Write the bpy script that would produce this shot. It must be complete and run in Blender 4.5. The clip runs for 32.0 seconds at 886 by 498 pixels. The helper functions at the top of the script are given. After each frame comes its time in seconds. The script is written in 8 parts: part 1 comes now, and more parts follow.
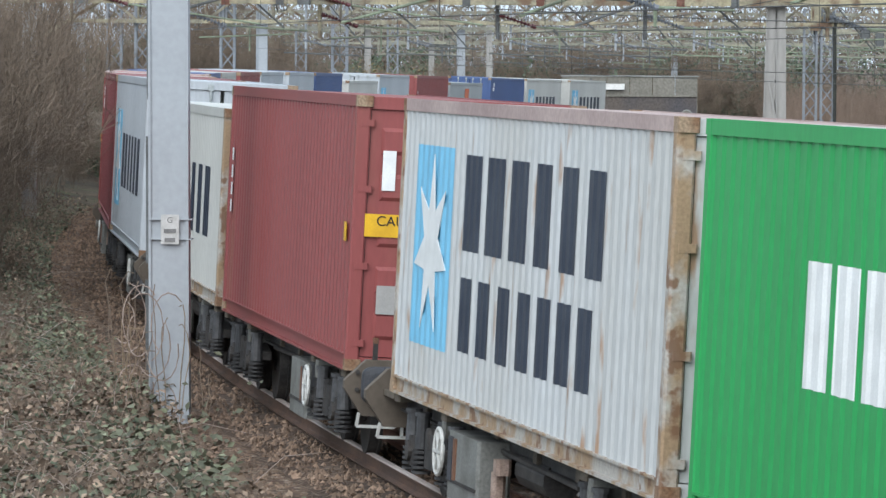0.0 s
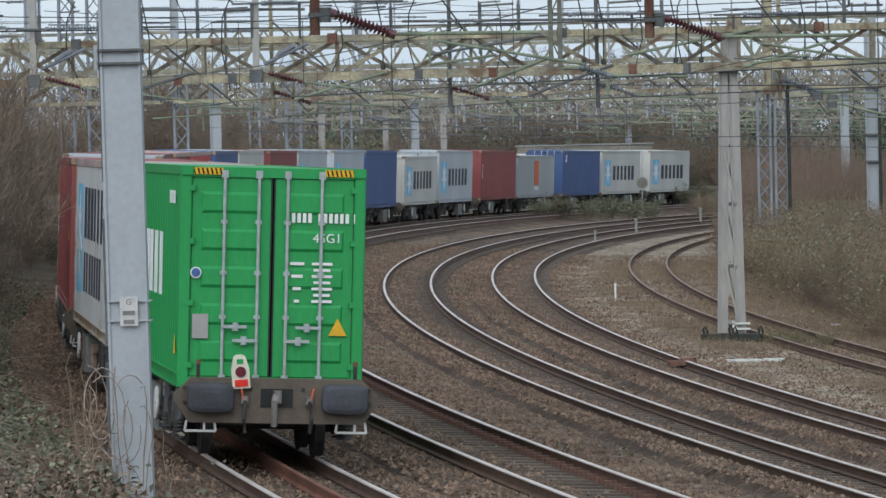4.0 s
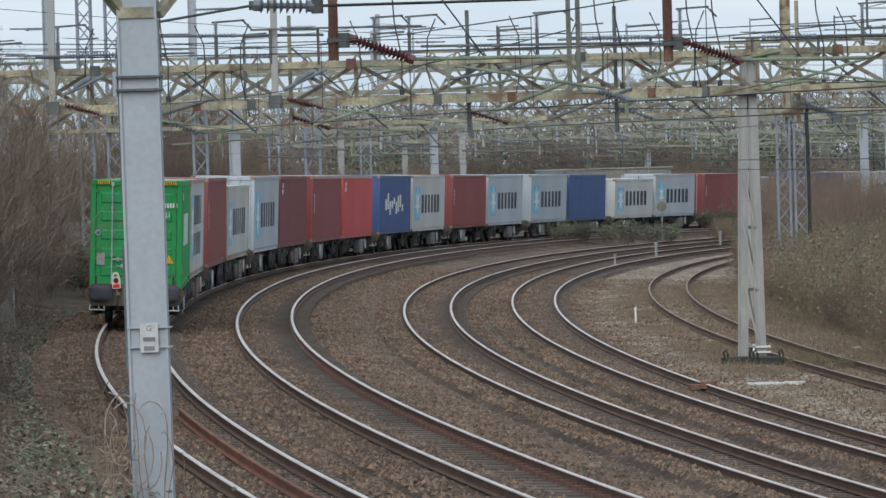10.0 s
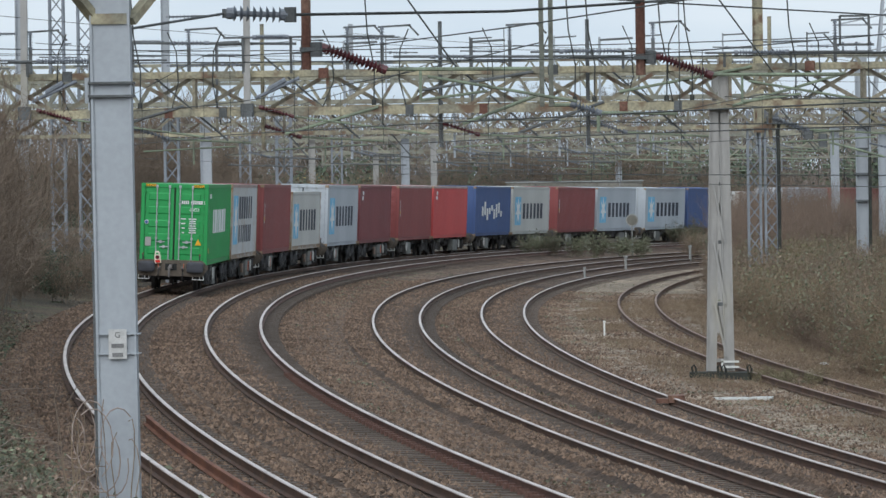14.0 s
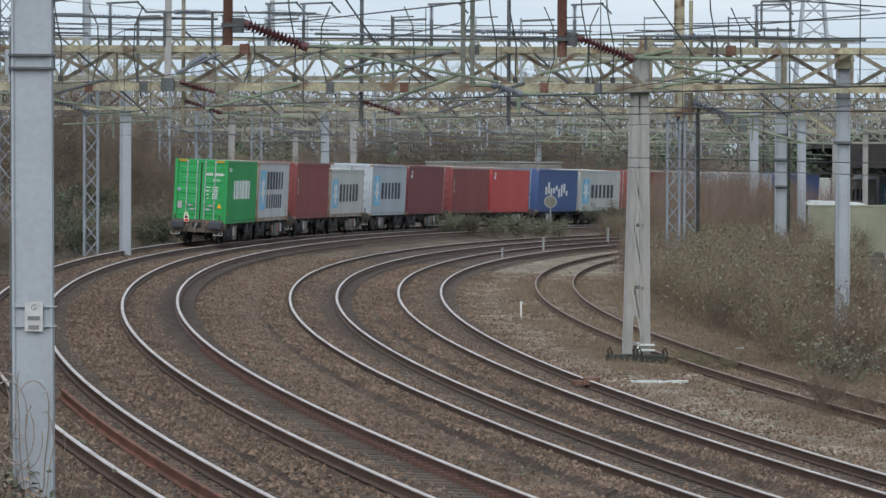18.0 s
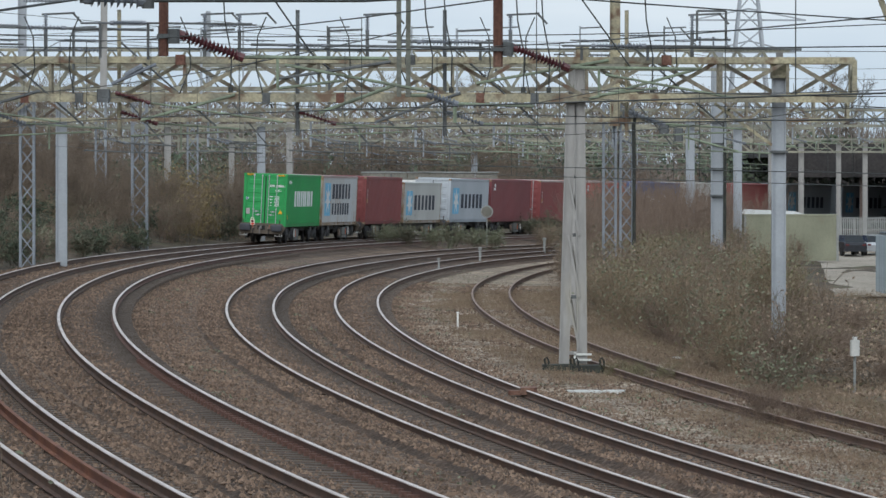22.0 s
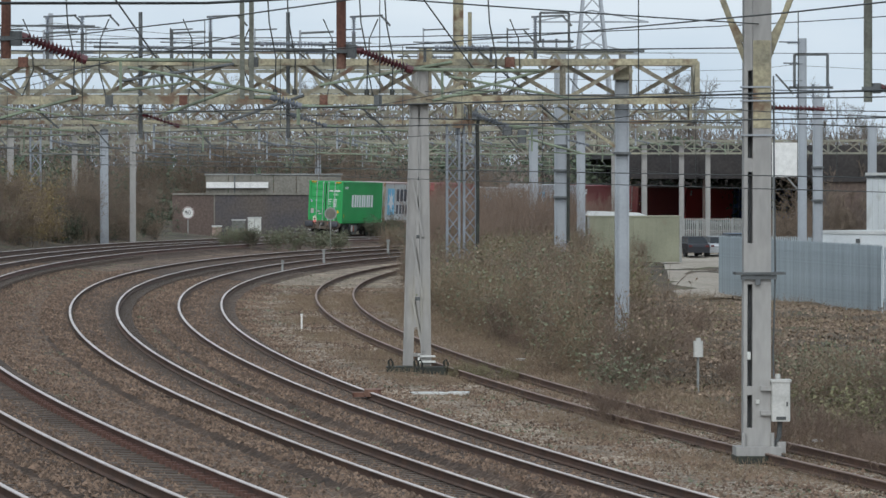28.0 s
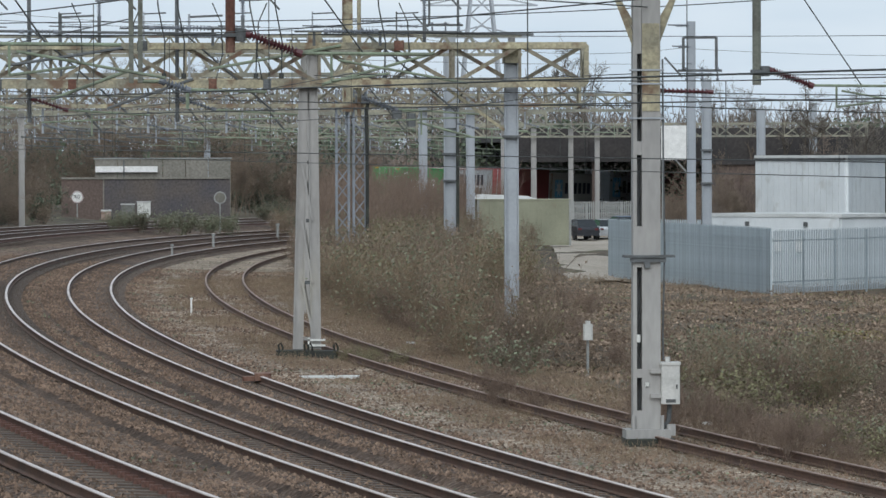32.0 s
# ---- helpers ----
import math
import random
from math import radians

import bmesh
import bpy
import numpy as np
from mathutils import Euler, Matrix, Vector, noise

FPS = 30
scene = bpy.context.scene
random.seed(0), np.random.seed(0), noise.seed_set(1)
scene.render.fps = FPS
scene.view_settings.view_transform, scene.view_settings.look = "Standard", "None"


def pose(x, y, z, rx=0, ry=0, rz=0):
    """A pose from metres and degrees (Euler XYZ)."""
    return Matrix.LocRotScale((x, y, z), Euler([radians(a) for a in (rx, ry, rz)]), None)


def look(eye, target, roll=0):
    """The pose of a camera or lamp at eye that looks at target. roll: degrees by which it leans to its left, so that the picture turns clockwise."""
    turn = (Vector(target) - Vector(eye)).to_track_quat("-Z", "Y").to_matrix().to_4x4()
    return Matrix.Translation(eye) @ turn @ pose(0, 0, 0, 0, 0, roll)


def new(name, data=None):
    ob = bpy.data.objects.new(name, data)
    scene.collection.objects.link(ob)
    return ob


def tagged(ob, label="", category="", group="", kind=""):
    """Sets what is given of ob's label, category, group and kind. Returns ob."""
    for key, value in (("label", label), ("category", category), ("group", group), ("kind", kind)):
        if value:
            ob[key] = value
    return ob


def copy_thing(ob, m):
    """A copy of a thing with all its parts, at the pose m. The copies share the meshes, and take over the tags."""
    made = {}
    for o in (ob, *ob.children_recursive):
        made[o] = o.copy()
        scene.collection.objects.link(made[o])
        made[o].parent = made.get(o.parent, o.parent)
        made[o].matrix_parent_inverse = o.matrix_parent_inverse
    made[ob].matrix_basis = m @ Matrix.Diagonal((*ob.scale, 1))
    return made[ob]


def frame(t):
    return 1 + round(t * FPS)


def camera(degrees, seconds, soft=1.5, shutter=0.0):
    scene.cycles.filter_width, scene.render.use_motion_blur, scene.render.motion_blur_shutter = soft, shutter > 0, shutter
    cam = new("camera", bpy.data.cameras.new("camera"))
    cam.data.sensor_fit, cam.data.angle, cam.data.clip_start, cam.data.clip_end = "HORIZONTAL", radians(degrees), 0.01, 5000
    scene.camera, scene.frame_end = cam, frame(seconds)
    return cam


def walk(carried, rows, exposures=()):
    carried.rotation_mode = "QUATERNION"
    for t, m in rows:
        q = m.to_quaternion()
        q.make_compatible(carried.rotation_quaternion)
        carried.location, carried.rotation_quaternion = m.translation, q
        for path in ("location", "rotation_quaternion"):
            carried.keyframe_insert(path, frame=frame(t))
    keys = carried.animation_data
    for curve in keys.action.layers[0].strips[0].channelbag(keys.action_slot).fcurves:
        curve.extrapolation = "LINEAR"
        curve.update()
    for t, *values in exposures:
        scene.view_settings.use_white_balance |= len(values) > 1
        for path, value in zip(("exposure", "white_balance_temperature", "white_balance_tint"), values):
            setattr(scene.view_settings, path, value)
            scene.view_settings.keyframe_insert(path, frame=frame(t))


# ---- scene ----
EYE = (0.0, 0.0, 4.222)


def aim(yaw, pitch, roll):
    """The camera's pose on the footbridge, from degrees: yaw to the right, pitch up, lean."""
    return pose(*EYE, 90 + pitch, 0, -yaw) @ pose(0, 0, 0, 0, 0, roll)


cam = camera(10.124, 32.0, soft=1.5)
walk(cam, [(t, aim(y, p, r)) for t, y, p, r in [
    (0, -1.3200, -1.9960, 0.330), (0.5, -1.0860, -2.1680, 0.220), (1, -0.9380, -3.3210, -0.240), (1.5, -1.1330, -3.5110, 0.180),
    (2, -1.4060, -3.5890, 0.620), (2.5, -0.9640, -2.0790, 0.380), (3, -0.7595, -1.2082, 0.325), (3.5, -0.6313, -1.2131, -0.602),
    (4, -0.8373, -1.1605, -1.327), (4.5, -1.2245, -1.1146, -1.409), (6.5, -1.5244, -1.0291, -1.529), (7, -1.5510, -1.0004, -1.601),
    (7.5, -1.5277, -0.9696, -1.477), (8, -1.4300, -0.9532, -1.523), (8.5, -1.3370, -0.9274, -1.579), (9, -1.2502, -0.9047, -1.586),
    (9.5, -1.1601, -0.8913, -1.620), (10, -1.0571, -0.8706, -1.642), (10.5, -0.9450, -0.8548, -1.478), (11, -0.8589, -0.8244, -1.226),
    (11.5, -0.8453, -0.7879, -1.105), (12, -0.8345, -0.7834, -1.103), (12.5, -0.8240, -0.7718, -1.047), (13, -0.8034, -0.7586, -1.016),
    (13.5, -0.7784, -0.7478, -0.953), (15.5, -0.4482, -0.8372, -0.488), (16, -0.3320, -0.8838, -0.523), (16.5, -0.1872, -0.9359, -0.357),
    (17, -0.0212, -0.9901, -0.099), (17.5, 0.1046, -1.0044, 0.109), (18, 0.2295, -1.0014, 0.196), (18.5, 0.3349, -1.0005, 0.107),
    (19, 0.4519, -1.0018, 0.064), (19.5, 0.5539, -0.9860, 0.034), (20, 0.6539, -0.9705, 0.056), (20.5, 0.7116, -0.9476, -0.010),
    (21, 0.7743, -0.9285, 0.064), (21.5, 0.8528, -0.9083, 0.053), (22, 0.9566, -0.8828, 0.034), (22.5, 1.0591, -0.8593, -0.021),
    (23, 1.1713, -0.8257, 0.032), (23.5, 1.3147, -0.7918, 0.012), (24, 1.4506, -0.7608, -0.002), (24.5, 1.5701, -0.7395, -0.006),
    (25, 1.7598, -0.7305, -0.020), (25.5, 1.9290, -0.7446, -0.023), (27.5, 2.6267, -0.8182, -0.036), (28, 2.7466, -0.8608, -0.067),
    (28.5, 2.9285, -0.8979, -0.092), (29, 3.0527, -0.9349, -0.104), (29.5, 3.1852, -0.9561, -0.135), (30, 3.3809, -0.9939, -0.176),
    (30.5, 3.5756, -1.0246, -0.155), (31, 3.7522, -1.0271, -0.151), (31.5, 3.8933, -1.0364, -0.126), (32, 4.0100, -1.0517, -0.193),
]], exposures=[(0, 0.68), (0.5, 0.7), (1, 0.78), (2, 0.86), (2.5, 0.5), (3, 0.12), (4, 0.12), (6, 0.1), (9, 0.13), (13, 0.12), (18, 0.12), (24, 0.05), (28, 0.08), (32, 0.1)])

# ---- light: overcast winter day ----
world = bpy.data.worlds.new("overcast_sky")
scene.world = world
world.use_nodes = True
wn, wl = world.node_tree.nodes, world.node_tree.links
sky = wn.new("ShaderNodeTexSky")
sky.sky_type, sky.sun_disc = "NISHITA", False
sky.sun_elevation, sky.sun_rotation = radians(38), radians(194)
sky.altitude, sky.air_density, sky.dust_density, sky.ozone_density = 50, 1.0, 4.0, 1.5
# a high cloud sheet over the whole sky: pale and slightly blue, with faint soft billows
wtc = wn.new("ShaderNodeTexCoord")
wnz = wn.new("ShaderNodeTexNoise")
wnz.inputs["Scale"].default_value, wnz.inputs["Detail"].default_value = 9.0, 4.0
wmp = wn.new("ShaderNodeMapping")
wmp.inputs["Scale"].default_value = (1, 1, 5)
wl.new(wtc.outputs["Generated"], wmp.inputs["Vector"])
wl.new(wmp.outputs["Vector"], wnz.inputs["Vector"])
wcr = wn.new("ShaderNodeValToRGB")
wcr.color_ramp.elements[0].position, wcr.color_ramp.elements[1].position = 0.35, 0.68
wcr.color_ramp.elements[0].color, wcr.color_ramp.elements[1].color = (5.7, 7.0, 8.3, 1), (7.5, 8.5, 9.4, 1)
wl.new(wnz.outputs["Fac"], wcr.inputs["Fac"])
wmx = wn.new("ShaderNodeMix")
wmx.data_type = "RGBA"
wmx.inputs["Factor"].default_value = 0.88
wl.new(sky.outputs["Color"], wmx.inputs[6])
wl.new(wcr.outputs["Color"], wmx.inputs[7])
wl.new(wmx.outputs[2], wn["Background"].inputs["Color"])
wn["Background"].inputs["Strength"].default_value = 0.10

sun = new("sun", bpy.data.lights.new("sun", "SUN"))
sun.data.energy, sun.data.angle, sun.data.color = 1.9, radians(60), (0.955, 0.97, 0.985)
sun.matrix_world = look((-20, -77, 62), (0, 0, 0))


# ---- mesh helpers ----
class Mesh:
    """Gathers vertices and faces of one part."""

    def __init__(self):
        self.v, self.f = [], []

    def add(self, verts, faces):
        n = len(self.v)
        self.v.extend(verts)
        self.f.extend([tuple(n + i for i in f) for f in faces])
        return self

    def box(self, c, size, m=None, bevel=0.0):
        sx, sy, sz = (0.5 * a for a in size)
        pts = []
        if bevel:
            b = min(bevel, sx * 0.9, sy * 0.9)
            ring = [(-sx + b, -sy), (sx - b, -sy), (sx, -sy + b), (sx, sy - b), (sx - b, sy), (-sx + b, sy), (-sx, sy - b), (-sx, -sy + b)]
            pts = [(x, y, -sz) for x, y in ring] + [(x, y, sz) for x, y in ring]
            faces = [tuple(range(7, -1, -1)), tuple(range(8, 16))] + [(i, (i + 1) % 8, 8 + (i + 1) % 8, 8 + i) for i in range(8)]
        else:
            pts = [(x, y, z) for z in (-sz, sz) for x, y in ((-sx, -sy), (sx, -sy), (sx, sy), (-sx, sy))]
            faces = [(3, 2, 1, 0), (4, 5, 6, 7), (0, 1, 5, 4), (1, 2, 6, 5), (2, 3, 7, 6), (3, 0, 4, 7)]
        if m is not None:
            pts = [tuple(m @ Vector(p)) for p in pts]
        return self.add([(p[0] + c[0], p[1] + c[1], p[2] + c[2]) for p in pts], faces)

    def bar(self, a, b, w, h=None, n=4, taper=1.0):
        """A straight bar from a to b: square (n = 4) or round, w wide, h high."""
        a, b = Vector(a), Vector(b)
        d = (b - a).normalized()
        up = Vector((0, 0, 1)) if abs(d.z) < 0.95 else Vector((0, 1, 0))
        s = d.cross(up).normalized()
        u = s.cross(d)
        h = w if h is None else h
        ring = []
        for i in range(n):
            an = 2 * math.pi * (i + 0.5) / n
            k = 1 / math.cos(math.pi / n) if n == 4 else 1.0
            ring.append((math.cos(an) * k, math.sin(an) * k))
        pts = []
        for p, sc in ((a, 1.0), (b, taper)):
            pts += [tuple(p + s * (0.5 * w * x * sc) + u * (0.5 * h * y * sc)) for x, y in ring]
        faces = [tuple(range(n - 1, -1, -1)), tuple(range(n, 2 * n))] + [(i, (i + 1) % n, n + (i + 1) % n, n + i) for i in range(n)]
        return self.add(pts, faces)

    def sweep(self, path, w, n=5):
        """A round bar along a list of points."""
        rings = []
        for i, p in enumerate(path):
            p = Vector(p)
            d = (Vector(path[min(i + 1, len(path) - 1)]) - Vector(path[max(i - 1, 0)])).normalized()
            up = Vector((0, 0, 1)) if abs(d.z) < 0.95 else Vector((0, 1, 0))
            s = d.cross(up).normalized()
            u = s.cross(d)
            rings.append([tuple(p + (s * math.cos(2 * math.pi * k / n) + u * math.sin(2 * math.pi * k / n)) * (0.5 * w)) for k in range(n)])
        faces = [tuple(range(n - 1, -1, -1)), tuple(n * (len(path) - 1) + k for k in range(n))]
        for i in range(len(path) - 1):
            faces += [(i * n + k, i * n + (k + 1) % n, (i + 1) * n + (k + 1) % n, (i + 1) * n + k) for k in range(n)]
        return self.add([p for r in rings for p in r], faces)

    def disc(self, c, axis, r, t, n=14, r2=None):
        c, axis = Vector(c), Vector(axis).normalized()
        return self.bar2(c - axis * t / 2, c + axis * t / 2, r, r if r2 is None else r2, n)

    def bar2(self, a, b, r1, r2, n=10):
        a, b = Vector(a), Vector(b)
        d = (b - a).normalized()
        up = Vector((0, 0, 1)) if abs(d.z) < 0.95 else Vector((0, 1, 0))
        s = d.cross(up).normalized()
        u = s.cross(d)
        pts = [tuple(p + (s * math.cos(2 * math.pi * k / n) + u * math.sin(2 * math.pi * k / n)) * r) for p, r in ((a, r1), (b, r2)) for k in range(n)]
        return self.add(pts, [tuple(range(n - 1, -1, -1)), tuple(range(n, 2 * n))] + [(i, (i + 1) % n, n + (i + 1) % n, n + i) for i in range(n)])

    def data(self, name, mat, smooth=False):
        me = bpy.data.meshes.new(name)
        me.from_pydata(self.v, [], self.f)
        me.materials.append(mat)
        if smooth:
            me.polygons.foreach_set("use_smooth", [True] * len(me.polygons))
        me.update()
        return me


def part(name, mesh, mat, parent=None, label="", m=None, smooth=False):
    """Links a mesh as one object under a thing or a part."""
    data = mesh.data(name, mat, smooth) if isinstance(mesh, Mesh) else mesh
    ob = new(name, data)
    if parent is not None:
        ob.parent = parent
    if m is not None:
        ob.matrix_basis = m
    return tagged(ob, label)


def thing(name, label, category, m=None, group="", kind="", mesh=None, mat=None, smooth=False):
    """A top-level thing: an Empty at its base, or one mesh."""
    ob = new(name, mesh.data(name, mat, smooth) if mesh is not None else None)
    if m is not None:
        ob.matrix_basis = m
    return tagged(ob, label, category, group, kind)


def writing(text, size, mat, parent, m, name="lettering", label=""):
    """Letters in the built-in font, as a thin mesh."""
    cu = bpy.data.curves.new("text", "FONT")
    cu.body, cu.size, cu.extrude, cu.align_x, cu.align_y = text, size, 0.002, "CENTER", "CENTER"
    tmp = bpy.data.objects.new("text", cu)
    scene.collection.objects.link(tmp)
    me = bpy.data.meshes.new_from_object(tmp.evaluated_get(bpy.context.evaluated_depsgraph_get()))
    bpy.data.objects.remove(tmp)
    me.materials.clear()
    me.materials.append(mat)
    return part(name, me, mat, parent, label, m)


# ---- materials ----
def material(name, color, rough=0.7, metal=0.0, second=None, scale=6.0, mix=(0.4, 0.65), grain=60.0, grain_amount=0.25,
             bump=0.15, bump_dist=0.01, vary=0.0, island=False, stain=None, stain_scale=1.5, stain_edge=(0.58, 0.66), spec=0.4, streak=1.0):
    """A surface in two colours by large noise, fine grain, optional stains and variation from piece to piece."""
    mt = bpy.data.materials.new(name)
    mt.use_nodes = True
    nd, lk = mt.node_tree.nodes, mt.node_tree.links
    bsdf = nd["Principled BSDF"]
    bsdf.inputs["Roughness"].default_value, bsdf.inputs["Metallic"].default_value = rough, metal
    bsdf.inputs["Specular IOR Level"].default_value = spec
    tc = nd.new("ShaderNodeTexCoord")
    mp = nd.new("ShaderNodeMapping")
    mp.inputs["Scale"].default_value = (1, 1, streak)
    lk.new(tc.outputs["Object"], mp.inputs["Vector"])

    def noise_at(sc, detail=5.0):
        n = nd.new("ShaderNodeTexNoise")
        n.inputs["Scale"].default_value, n.inputs["Detail"].default_value = sc, detail
        lk.new(mp.outputs["Vector"], n.inputs["Vector"])
        return n.outputs["Fac"]

    def ramp(fac, lo, hi, a=0.0, b=1.0):
        r = nd.new("ShaderNodeMapRange")
        r.inputs["From Min"].default_value, r.inputs["From Max"].default_value = lo, hi
        r.inputs["To Min"].default_value, r.inputs["To Max"].default_value = a, b
        lk.new(fac, r.inputs["Value"])
        return r.outputs["Result"]

    def blend(fac, a, b, kind="MIX"):
        x = nd.new("ShaderNodeMix")
        x.data_type, x.blend_type = "RGBA", kind
        for sock, val in ((x.inputs["Factor"], fac), (x.inputs[6], a), (x.inputs[7], b)):
            if isinstance(val, (int, float)):
                sock.default_value = val
            elif isinstance(val, tuple):
                sock.default_value = (*val[:3], 1)
            else:
                lk.new(val, sock)
        return x.outputs[2]

    col = blend(ramp(noise_at(scale), *mix), color, second or tuple(c * 0.82 for c in color))
    fine = noise_at(grain, 3.0)
    col = blend(1.0, col, blend(ramp(fine, 0.3, 0.7), (1 - grain_amount,) * 3, (1 + grain_amount,) * 3), "MULTIPLY")
    if stain:
        col = blend(ramp(noise_at(stain_scale, 8.0), *stain_edge, 0.0, 0.9), col, stain)
    if vary:
        src = nd.new("ShaderNodeNewGeometry").outputs["Random Per Island"] if island else nd.new("ShaderNodeObjectInfo").outputs["Random"]
        col = blend(1.0, col, blend(src, (1 - vary,) * 3, (1 + vary,) * 3), "MULTIPLY")
    lk.new(col, bsdf.inputs["Base Color"])
    bp = nd.new("ShaderNodeBump")
    bp.inputs["Strength"].default_value, bp.inputs["Distance"].default_value = bump, bump_dist
    lk.new(fine, bp.inputs["Height"])
    lk.new(bp.outputs["Normal"], bsdf.inputs["Normal"])
    return mt

def stony(name, tones, stone=13.0, patch=0.35, dark=0.6):
    """Ballast: every stone its own tone, dark gaps between, large soft patches and moss-coloured stains."""
    mt = bpy.data.materials.new(name)
    mt.use_nodes = True
    nd, lk = mt.node_tree.nodes, mt.node_tree.links
    bsdf = nd["Principled BSDF"]
    bsdf.inputs["Roughness"].default_value, bsdf.inputs["Specular IOR Level"].default_value = 0.95, 0.3
    tc = nd.new("ShaderNodeTexCoord")
    vo = nd.new("ShaderNodeTexVoronoi")
    vo.inputs["Scale"].default_value = stone
    lk.new(tc.outputs["Object"], vo.inputs["Vector"])
    sep = nd.new("ShaderNodeSeparateColor")
    lk.new(vo.outputs["Color"], sep.inputs["Color"])
    rp = nd.new("ShaderNodeValToRGB")
    rp.color_ramp.interpolation = "CONSTANT"
    for i, c in enumerate(tones):
        e = rp.color_ramp.elements[i] if i < 2 else rp.color_ramp.elements.new(i / len(tones))
        e.position, e.color = i / len(tones), (*c, 1)
    lk.new(sep.outputs["Red"], rp.inputs["Fac"])
    gap = nd.new("ShaderNodeMapRange")
    gap.inputs["From Min"].default_value, gap.inputs["From Max"].default_value = 0.35, 0.62
    gap.inputs["To Min"].default_value, gap.inputs["To Max"].default_value = 1.0, dark
    lk.new(vo.outputs["Distance"], gap.inputs["Value"])
    big = nd.new("ShaderNodeTexNoise")
    big.inputs["Scale"].default_value, big.inputs["Detail"].default_value = patch, 7.0
    lk.new(tc.outputs["Object"], big.inputs["Vector"])
    soft = nd.new("ShaderNodeMapRange")
    soft.inputs["From Min"].default_value, soft.inputs["From Max"].default_value = 0.36, 0.66
    soft.inputs["To Min"].default_value, soft.inputs["To Max"].default_value = 0.68, 1.28
    lk.new(big.outputs["Fac"], soft.inputs["Value"])
    mul = nd.new("ShaderNodeMath")
    mul.operation = "MULTIPLY"
    lk.new(gap.outputs["Result"], mul.inputs[0])
    lk.new(soft.outputs["Result"], mul.inputs[1])
    mx = nd.new("ShaderNodeMix")
    mx.data_type, mx.blend_type = "RGBA", "MULTIPLY"
    mx.inputs["Factor"].default_value = 1.0
    lk.new(rp.outputs["Color"], mx.inputs[6])
    lk.new(mul.outputs["Value"], mx.inputs[7])
    lk.new(mx.outputs[2], bsdf.inputs["Base Color"])
    bp = nd.new("ShaderNodeBump")
    bp.invert = True
    bp.inputs["Strength"].default_value, bp.inputs["Distance"].default_value = 0.7, 0.03
    lk.new(vo.outputs["Distance"], bp.inputs["Height"])
    lk.new(bp.outputs["Normal"], bsdf.inputs["Normal"])
    return mt


M = {
    "old_ballast": stony("pale_weathered_old_ballast", ((0.174, 0.132, 0.095), (0.284, 0.222, 0.162), (0.366, 0.295, 0.221), (0.238, 0.171, 0.119), (0.311, 0.247, 0.175), (0.458, 0.393, 0.317))),
    "ballast": stony("brown_stone_ballast", ((0.085, 0.053, 0.038), (0.155, 0.102, 0.071), (0.190, 0.131, 0.090), (0.117, 0.073, 0.051), (0.166, 0.108, 0.072), (0.269, 0.210, 0.162))),
    "bed": stony("oily_track_ballast", ((0.055, 0.035, 0.026), (0.097, 0.065, 0.046), (0.116, 0.078, 0.055), (0.075, 0.048, 0.034), (0.105, 0.068, 0.048), (0.163, 0.120, 0.091)), dark=0.7),
    "soil": material("dead_grass_soil", (0.115, 0.087, 0.06), 1.0, 0, (0.05, 0.041, 0.029), 0.25, (0.35, 0.65), 4.0, 0.5, 1.0, 0.12, stain=(0.09, 0.10, 0.045), stain_scale=0.6, stain_edge=(0.55, 0.72)),
    "gravel": material("pale_yard_gravel", (0.33, 0.29, 0.24), 0.95, 0, (0.26, 0.225, 0.18), 0.4, (0.35, 0.65), 12.0, 0.3, 0.5, 0.03),
    "rail": material("rusty_rail", (0.115, 0.066, 0.046), 0.8, 0.1, (0.075, 0.047, 0.036), 1.5, (0.35, 0.65), 30.0, 0.3, 0.2, 0.004),
    "rail_red": material("red_rusted_rail", (0.135, 0.070, 0.055), 0.8, 0.1, (0.095, 0.054, 0.043), 1.0, (0.35, 0.65), 30.0, 0.3, 0.2, 0.004),
    "rail_orange": material("orange_rusted_old_rail", (0.20, 0.085, 0.05), 0.85, 0.1, (0.13, 0.058, 0.04), 1.0, (0.35, 0.65), 30.0, 0.3, 0.2, 0.004),
    "rail_pink": material("dull_pinkish_rail_head", (0.27, 0.20, 0.17), 0.8, 0.1, (0.19, 0.135, 0.11), 1.0, (0.35, 0.65), 30.0, 0.2, 0.1, 0.002),
    "railtop": material("polished_rail_head", (0.64, 0.565, 0.525), 0.45, 0.35, (0.46, 0.39, 0.355), 0.6, (0.4, 0.7), 20.0, 0.1, 0.05, 0.001),
    "sleeper": material("weathered_concrete_sleeper", (0.115, 0.09, 0.073), 0.9, 0, (0.08, 0.062, 0.05), 2.0, (0.35, 0.65), 40.0, 0.3, 0.3, 0.005, vary=0.25),
}

# ---- the line of the railway: one long right-hand curve ----
K0, K1, K2, X0, H0 = 0.002082, -7.84957e-06, 2.000584e-08, 11.4074, -0.285709
GX, GY = -0.02248, 0.0011
LAT = (0.0, 3.468, 8.330, 11.920, 17.468)
TRACK_Z = (0.0, -0.026, -0.471, -0.644, -0.774)
CANT = (0.068, 0.064, 0.109, 0.109, 0.032)
HALF_GAUGE = 0.7525
S_MIN, S_MAX, DS = -60.0, 860.0, 1.0
S_ARR = np.arange(S_MIN, S_MAX + DS / 2, DS)


def curvature(s):
    s = np.clip(s, 0, 365)
    return K0 + K1 * s + K2 * s * s


